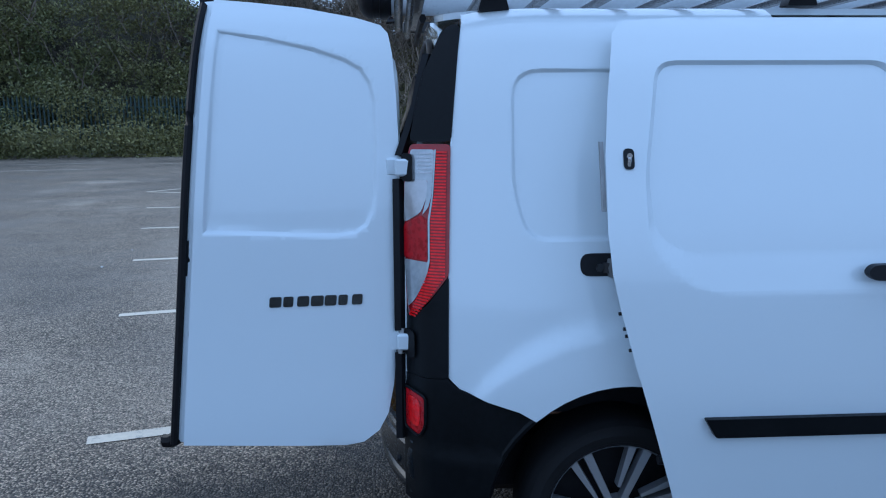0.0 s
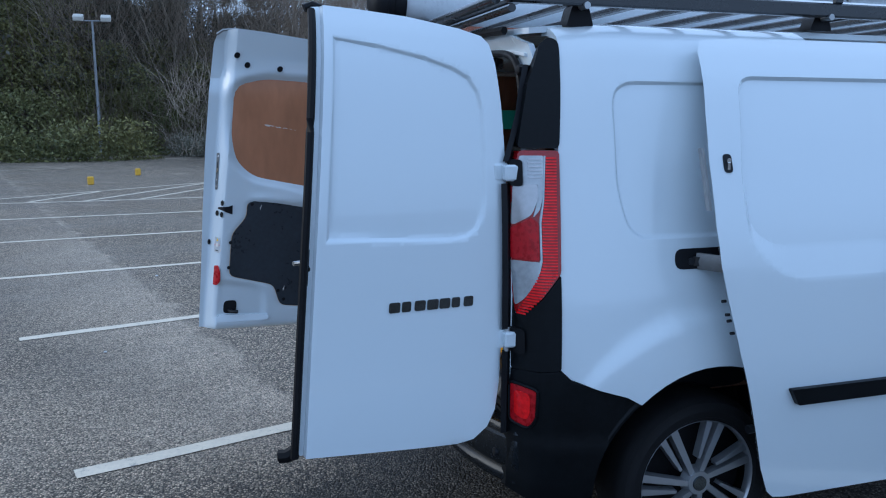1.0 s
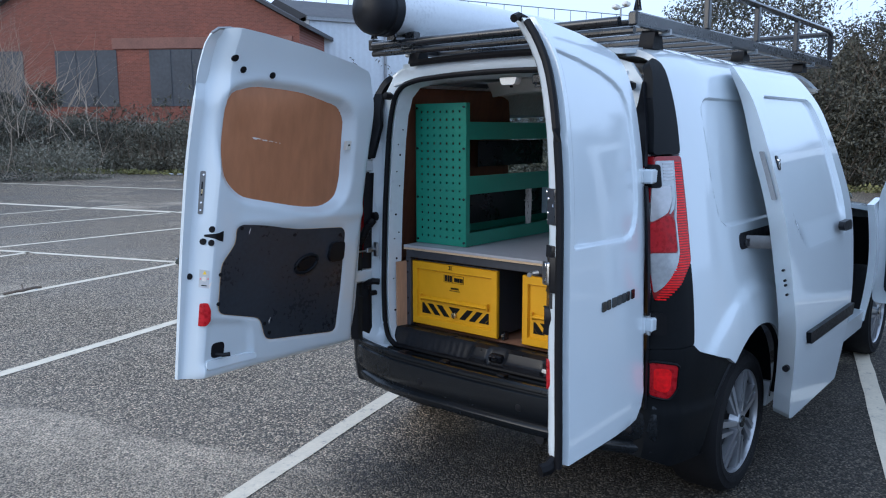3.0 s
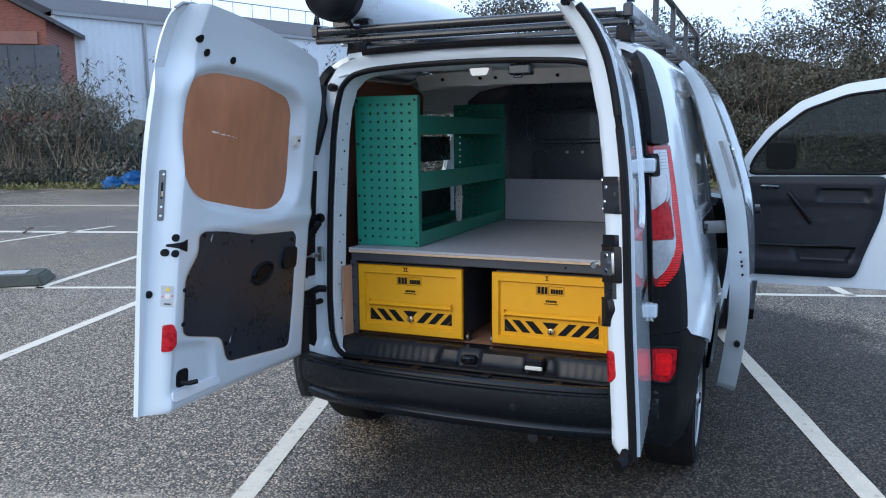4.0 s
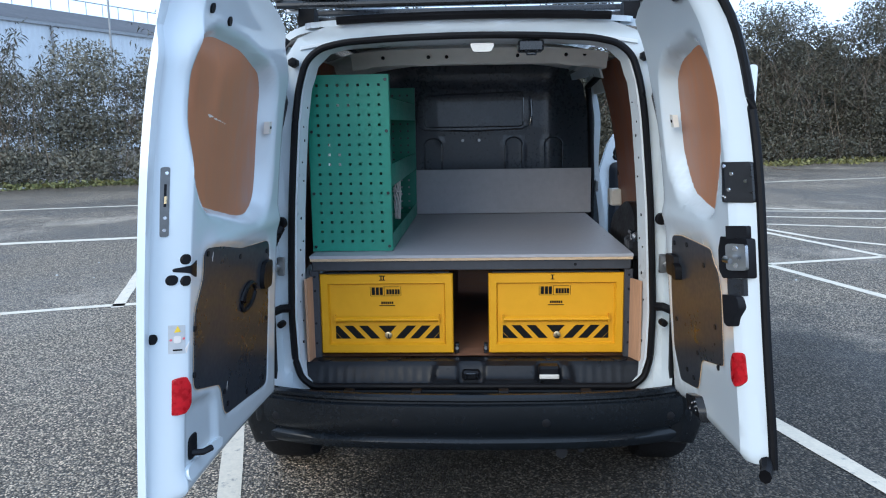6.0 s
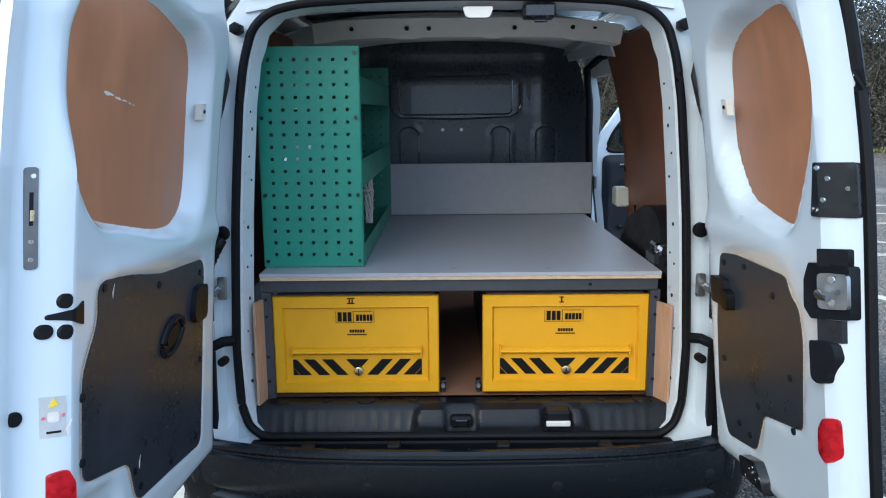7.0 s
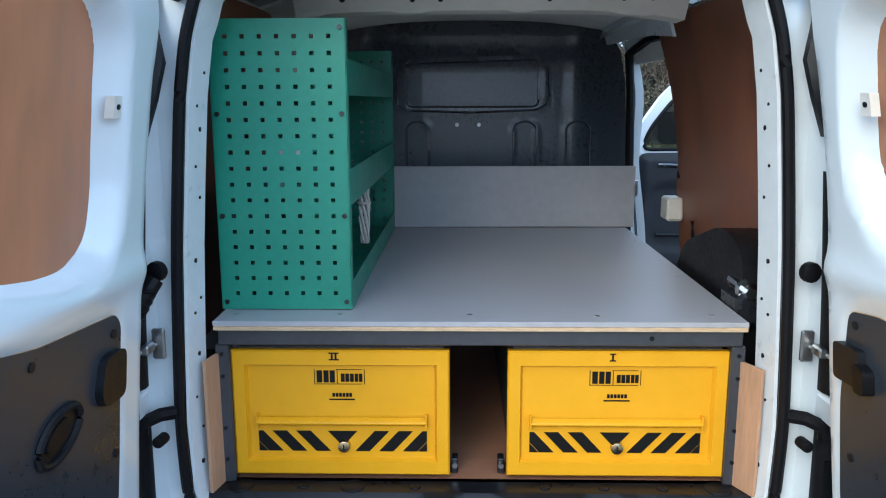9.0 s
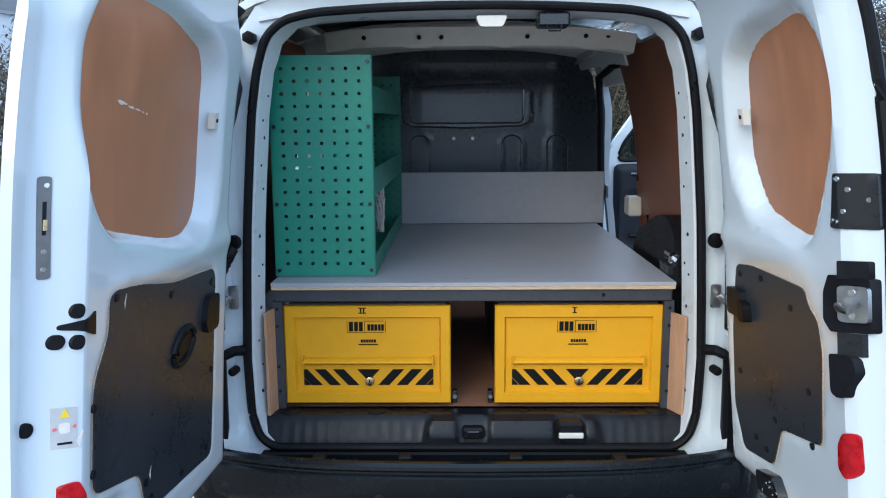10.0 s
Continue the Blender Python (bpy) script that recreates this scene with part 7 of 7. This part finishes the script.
def vault(y0, y1, marks):
    t = thing("drawer_vault", "yellow steel drawer vault with a black hazard stripe", "tool vault", (0.8, (y0 + y1) / 2, 0.56), group="drawer vaults")
    z0, z1 = 0.574, 0.890
    part("body", abox(0.285, 1.45, y0 + 0.012, y1 - 0.012, z0 + 0.003, z1 + 0.006, 0.003), FRAME, t, "charcoal steel drawer body")
    yc = (y0 + y1) / 2

    R1 = [(y0 + 0.030, z0 + 0.034), (y0 + 0.030, z1 - 0.036), (y1 - 0.030, z1 - 0.036), (y1 - 0.030, z0 + 0.034)]
    R2 = [(y0 + 0.036, z0 + 0.040), (y0 + 0.036, z1 - 0.042), (y1 - 0.036, z1 - 0.042), (y1 - 0.036, z0 + 0.040)]

    def fmap2(y, z, s):
        inside = y0 + 0.035 < y < y1 - 0.035 and z0 + 0.039 < z < z1 - 0.041
        edge = min(y - y0, y1 - y, z - z0, z1 - z)
        if s:
            return Vector((0.284, y, z))
        return Vector(((0.278 if inside else 0.264) + 0.004 * max(0, 1 - edge / 0.004), y, z))

    R0 = [(y0 + 0.004, z0 + 0.004), (y0 + 0.004, z1 - 0.004), (y1 - 0.004, z1 - 0.004), (y1 - 0.004, z0 + 0.004)]
    fr = part("drawer_front", sheet([(y0, z0), (y0, z1), (y1, z1), (y1, z0)], fmap2, step=2, rings=[R0, R1, R2]), YELLOW, t, "folded yellow steel drawer front", smooth=20)
    hb = part("pull_bar", sheet([(y0 + 0.055, 0), (y0 + 0.055, 1), (y1 - 0.055, 1), (y1 - 0.055, 0)], lambda y, a, k: Vector((0.278 - (0.004 + 0.016 * math.sin(a * 2.7)) * (0.55 if k else 1.0), y, 0.697 + 0.019 * a + 0.003 * k)), step=0.12), YELLOW, t)
    for y in (y0 + 0.056, y1 - 0.056):
        part("bar_end", abox(0.259, 0.279, y - 0.0025, y + 0.0025, 0.694, 0.728, 0.001), YELLOW, hb)
    zb, zt = 0.630, 0.682
    hh = zt - zb
    e = (y1 - y0) / 2 - 0.055
    X = 0.2765

    def stripe(pts):
        b = bmesh.new()
        F = [b.verts.new((X, y, z)) for y, z in pts]
        B = [b.verts.new((X + 0.0012, y, z)) for y, z in pts]
        b.faces.new(F)
        b.faces.new(list(reversed(B)))
        for i in range(len(pts)):
            j = (i + 1) % len(pts)
            b.faces.new((F[i], F[j], B[j], B[i]))
        return part("hazard_stripe", b, BLACKPAINT, t)

    for s in (-1, 1):
        for k in range(3):
            q = 0.030 + k * 0.058
            if k < 2:
                pts = [(q, zb), (q + 0.035, zb), (q + 0.083, zt), (q + 0.048, zt)]
            else:
                pts = [(q, zb), (q + 0.035, zb), (e, zb + hh * (e - q - 0.035) / 0.048), (e, zt), (q + 0.048, zt)]
            stripe([(yc + s * a, b_) for a, b_ in pts])
        stripe([(yc + s * e, zb), (yc + s * (e - 0.022), zb), (yc + s * e, zb + 0.024)])
    stripe([(yc - 0.036, zt), (yc + 0.036, zt), (yc + 0.006, zt - 0.033), (yc - 0.006, zt - 0.033)])
    lk = part("key_lock", acyl((0.262, yc - 0.004, 0.646), (0.278, yc - 0.004, 0.646), 0.0145, seg=20, bevel=0.002), BRASS, t, "round brass-coloured key lock")
    part("key_slot", abox(0.2605, 0.263, yc - 0.0055, yc - 0.0025, 0.639, 0.653), TRIM, lk)
    # maker's mark as plain shapes, then a short line of print
    mk = part("maker_mark", abox(X - 0.0006, X + 0.0012, yc - 0.055 + 0.005, yc + 0.06 + 0.005, 0.8015, 0.8025), BLACKPAINT, t, "plain dark maker's mark")
    for zz in (0.838,):
        part("mark_bar", abox(X - 0.0006, X + 0.0012, yc - 0.05, yc + 0.012, zz, zz + 0.001), BLACKPAINT, mk)
    for i, (yy, w, h0, h1) in enumerate(((0.052, 0.013, 0.806, 0.836), (0.036, 0.012, 0.806, 0.836), (0.021, 0.012, 0.806, 0.836), (-0.004, 0.009, 0.808, 0.828), (-0.015, 0.009, 0.808, 0.828), (-0.026, 0.009, 0.808, 0.828), (-0.037, 0.008, 0.808, 0.828), (-0.047, 0.008, 0.808, 0.828))):
        part("mark_bar", abox(X - 0.0006, X + 0.0012, yc + yy - w / 2, yc + yy + w / 2, h0, h1), BLACKPAINT, mk)
    for y in (0.064, -0.056, 0.009):
        part("mark_bar", abox(X - 0.0006, X + 0.0012, yc + y - 0.0007, yc + y + 0.0007, 0.802, 0.839), BLACKPAINT, mk)
    for i in range(6):
        part("print_bar", abox(X - 0.0006, X + 0.0012, yc + 0.022 - i * 0.0082 - 0.0062, yc + 0.022 - i * 0.0082, 0.770, 0.779), BLACKPAINT, t)
    part("print_bar", abox(X - 0.0006, X + 0.0012, yc - 0.032, yc + 0.030, 0.7615, 0.7645), BLACKPAINT, t)
    for i in range(marks):
        c = yc + 0.014 + (i - (marks - 1) / 2) * 0.009
        part("number_mark", abox(0.2628, 0.2645, c - 0.0022, c + 0.0022, 0.866, 0.884), BLACKPAINT, t)
    for zz in (0.866, 0.882):
        part("number_mark", abox(0.2626, 0.2645, yc + 0.014 - 0.005 * (marks + 0.4), yc + 0.014 + 0.005 * (marks + 0.4), zz, zz + 0.003), BLACKPAINT, t)
    s = 1 if yc < 0 else -1
    ye = y1 if s > 0 else y0
    br = part("stop_bracket", abox(0.30, 0.335, ye - 0.008 + 0.012 * s, ye + 0.008 + 0.012 * s, 0.562, 0.60, 0.002), STEEL_BLACK, t)
    part("bracket_bolt", acyl((0.292, ye + 0.012 * s, 0.585), (0.302, ye + 0.012 * s, 0.585), 0.007, seg=8), ZINC, br)
    return t


vaults = [vault(0.068, 0.588, 2), vault(-0.590, -0.070, 1)]

# green shelving
shelf = thing("shelf_unit", "green perforated steel shelving unit with three shelves", "shelving", (0.95, 0.46, 0.97))


def perforated(x, y0, y1, z0, z1, ny, nz, hole=0.010, th=0.0022):
    """A steel sheet with square holes punched through."""
    def cuts(a, b, n):
        out = [a]
        m0 = 0.058 if n > 10 else 0.122
        for i in range(n):
            c = a + (b - a) * (m0 + (1 - 2 * m0) * i / (n - 1))
            out += [c - hole / 2, c + hole / 2]
        return out + [b]
    Y, Z = cuts(y0, y1, ny), cuts(z0, z1, nz)
    V, F, ix = [], [], {}

    def vid(i, j, k):
        if (i, j, k) not in ix:
            ix[i, j, k] = len(V)
            V.append((x + k * th, Y[i], Z[j]))
        return ix[i, j, k]

    open_ = lambda i, j: i % 2 == 1 and j % 2 == 1
    for i in range(len(Y) - 1):
        for j in range(len(Z) - 1):
            if open_(i, j):
                for (a, b), (c, d_) in (((i, j), (i + 1, j)), ((i + 1, j), (i + 1, j + 1)), ((i + 1, j + 1), (i, j + 1)), ((i, j + 1), (i, j))):
                    F.append((vid(a, b, 0), vid(c, d_, 0), vid(c, d_, 1), vid(a, b, 1)))
                continue
            F.append((vid(i, j, 0), vid(i + 1, j, 0), vid(i + 1, j + 1, 0), vid(i, j + 1, 0)))
            F.append((vid(i, j, 1), vid(i, j + 1, 1), vid(i + 1, j + 1, 1), vid(i + 1, j, 1)))
    return pydata("panel", V, F)


SY0, SY1 = 0.306, 0.622
for x in (0.338, 1.555):
    part("end_panel", perforated(x, SY0, SY1, 0.971, 1.655, 7, 17), GREEN, shelf, "green steel panel punched with square holes")
    for y in (SY0, SY1):
        part("panel_flange", abox(x, x + 0.028, y - 0.0012, y + 0.0012, 0.971, 1.655), GREEN, shelf)
for y, z in ((SY0 + 0.012, 0.99), (SY1 - 0.012, 0.99), (SY0 + 0.012, 1.20), (SY1 - 0.012, 1.20), (SY0 + 0.012, 1.44), (SY1 - 0.012, 1.44), (SY0 + 0.012, 1.635), (SY1 - 0.012, 1.635)):
    part("bolt", acyl((0.333, y, z), (0.339, y, z), 0.006, seg=10), STEEL_BLACK, shelf)
for z0, z1 in ((0.972, 1.038), (1.222, 1.31), (1.482, 1.566)):
    sh = part("shelf", abox(0.345, 1.55, SY0 + 0.002, SY1, z0 + 0.008, z0 + 0.011), GREEN, shelf)
    part("front_lip", abox(0.342, 1.552, SY0 - 0.002, SY0 + 0.001, z0, z1, 0.0008), GREEN, sh)
    part("rear_lip", abox(0.345, 1.55, SY1 - 0.002, SY1 + 0.001, z0, z0 + 0.05), GREEN, sh)
part("back_plate", abox(0.85, 1.50, SY1 + 0.003, SY1 + 0.006, 1.33, 1.47), STEEL_BLACK, shelf, "black steel back plate")
part("back_plate", abox(0.36, 1.50, SY1 + 0.003, SY1 + 0.006, 1.0, 1.21), STEEL_BLACK, shelf, "black steel back plate")
bundle = thing("cable_bundle", "tied bundle of pale cable hanging under a green shelf", "cable", (0.93, 0.345, 1.03))
for k in range(7):
    a = k * 0.9
    part("strand", pipe([(0.93 + 0.012 * math.cos(a + q * 3), 0.345 + 0.010 * math.sin(a + q * 3) * (1.6 - abs(q - 0.4)), 1.228 - 0.20 * q) for q in (0, 0.15, 0.3, 0.45, 0.6, 0.75, 0.9, 1.0)], 0.0045, 5), CABLE, bundle)
part("tie", pipe([(0.93 + 0.02 * math.cos(x), 0.345 + 0.02 * math.sin(x), 1.155) for x in np.linspace(0, 6.0, 9)], 0.004, 5), CABLE, bundle)

# the van and its load stand on the tyres
boards = [ob for ob in bpy.data.objects if ob.name.startswith("side_board")]
for ob in (van, rack, carrier, deck, board, shelf, bundle, *vaults, *boards):
    ob.location.z += LIFT
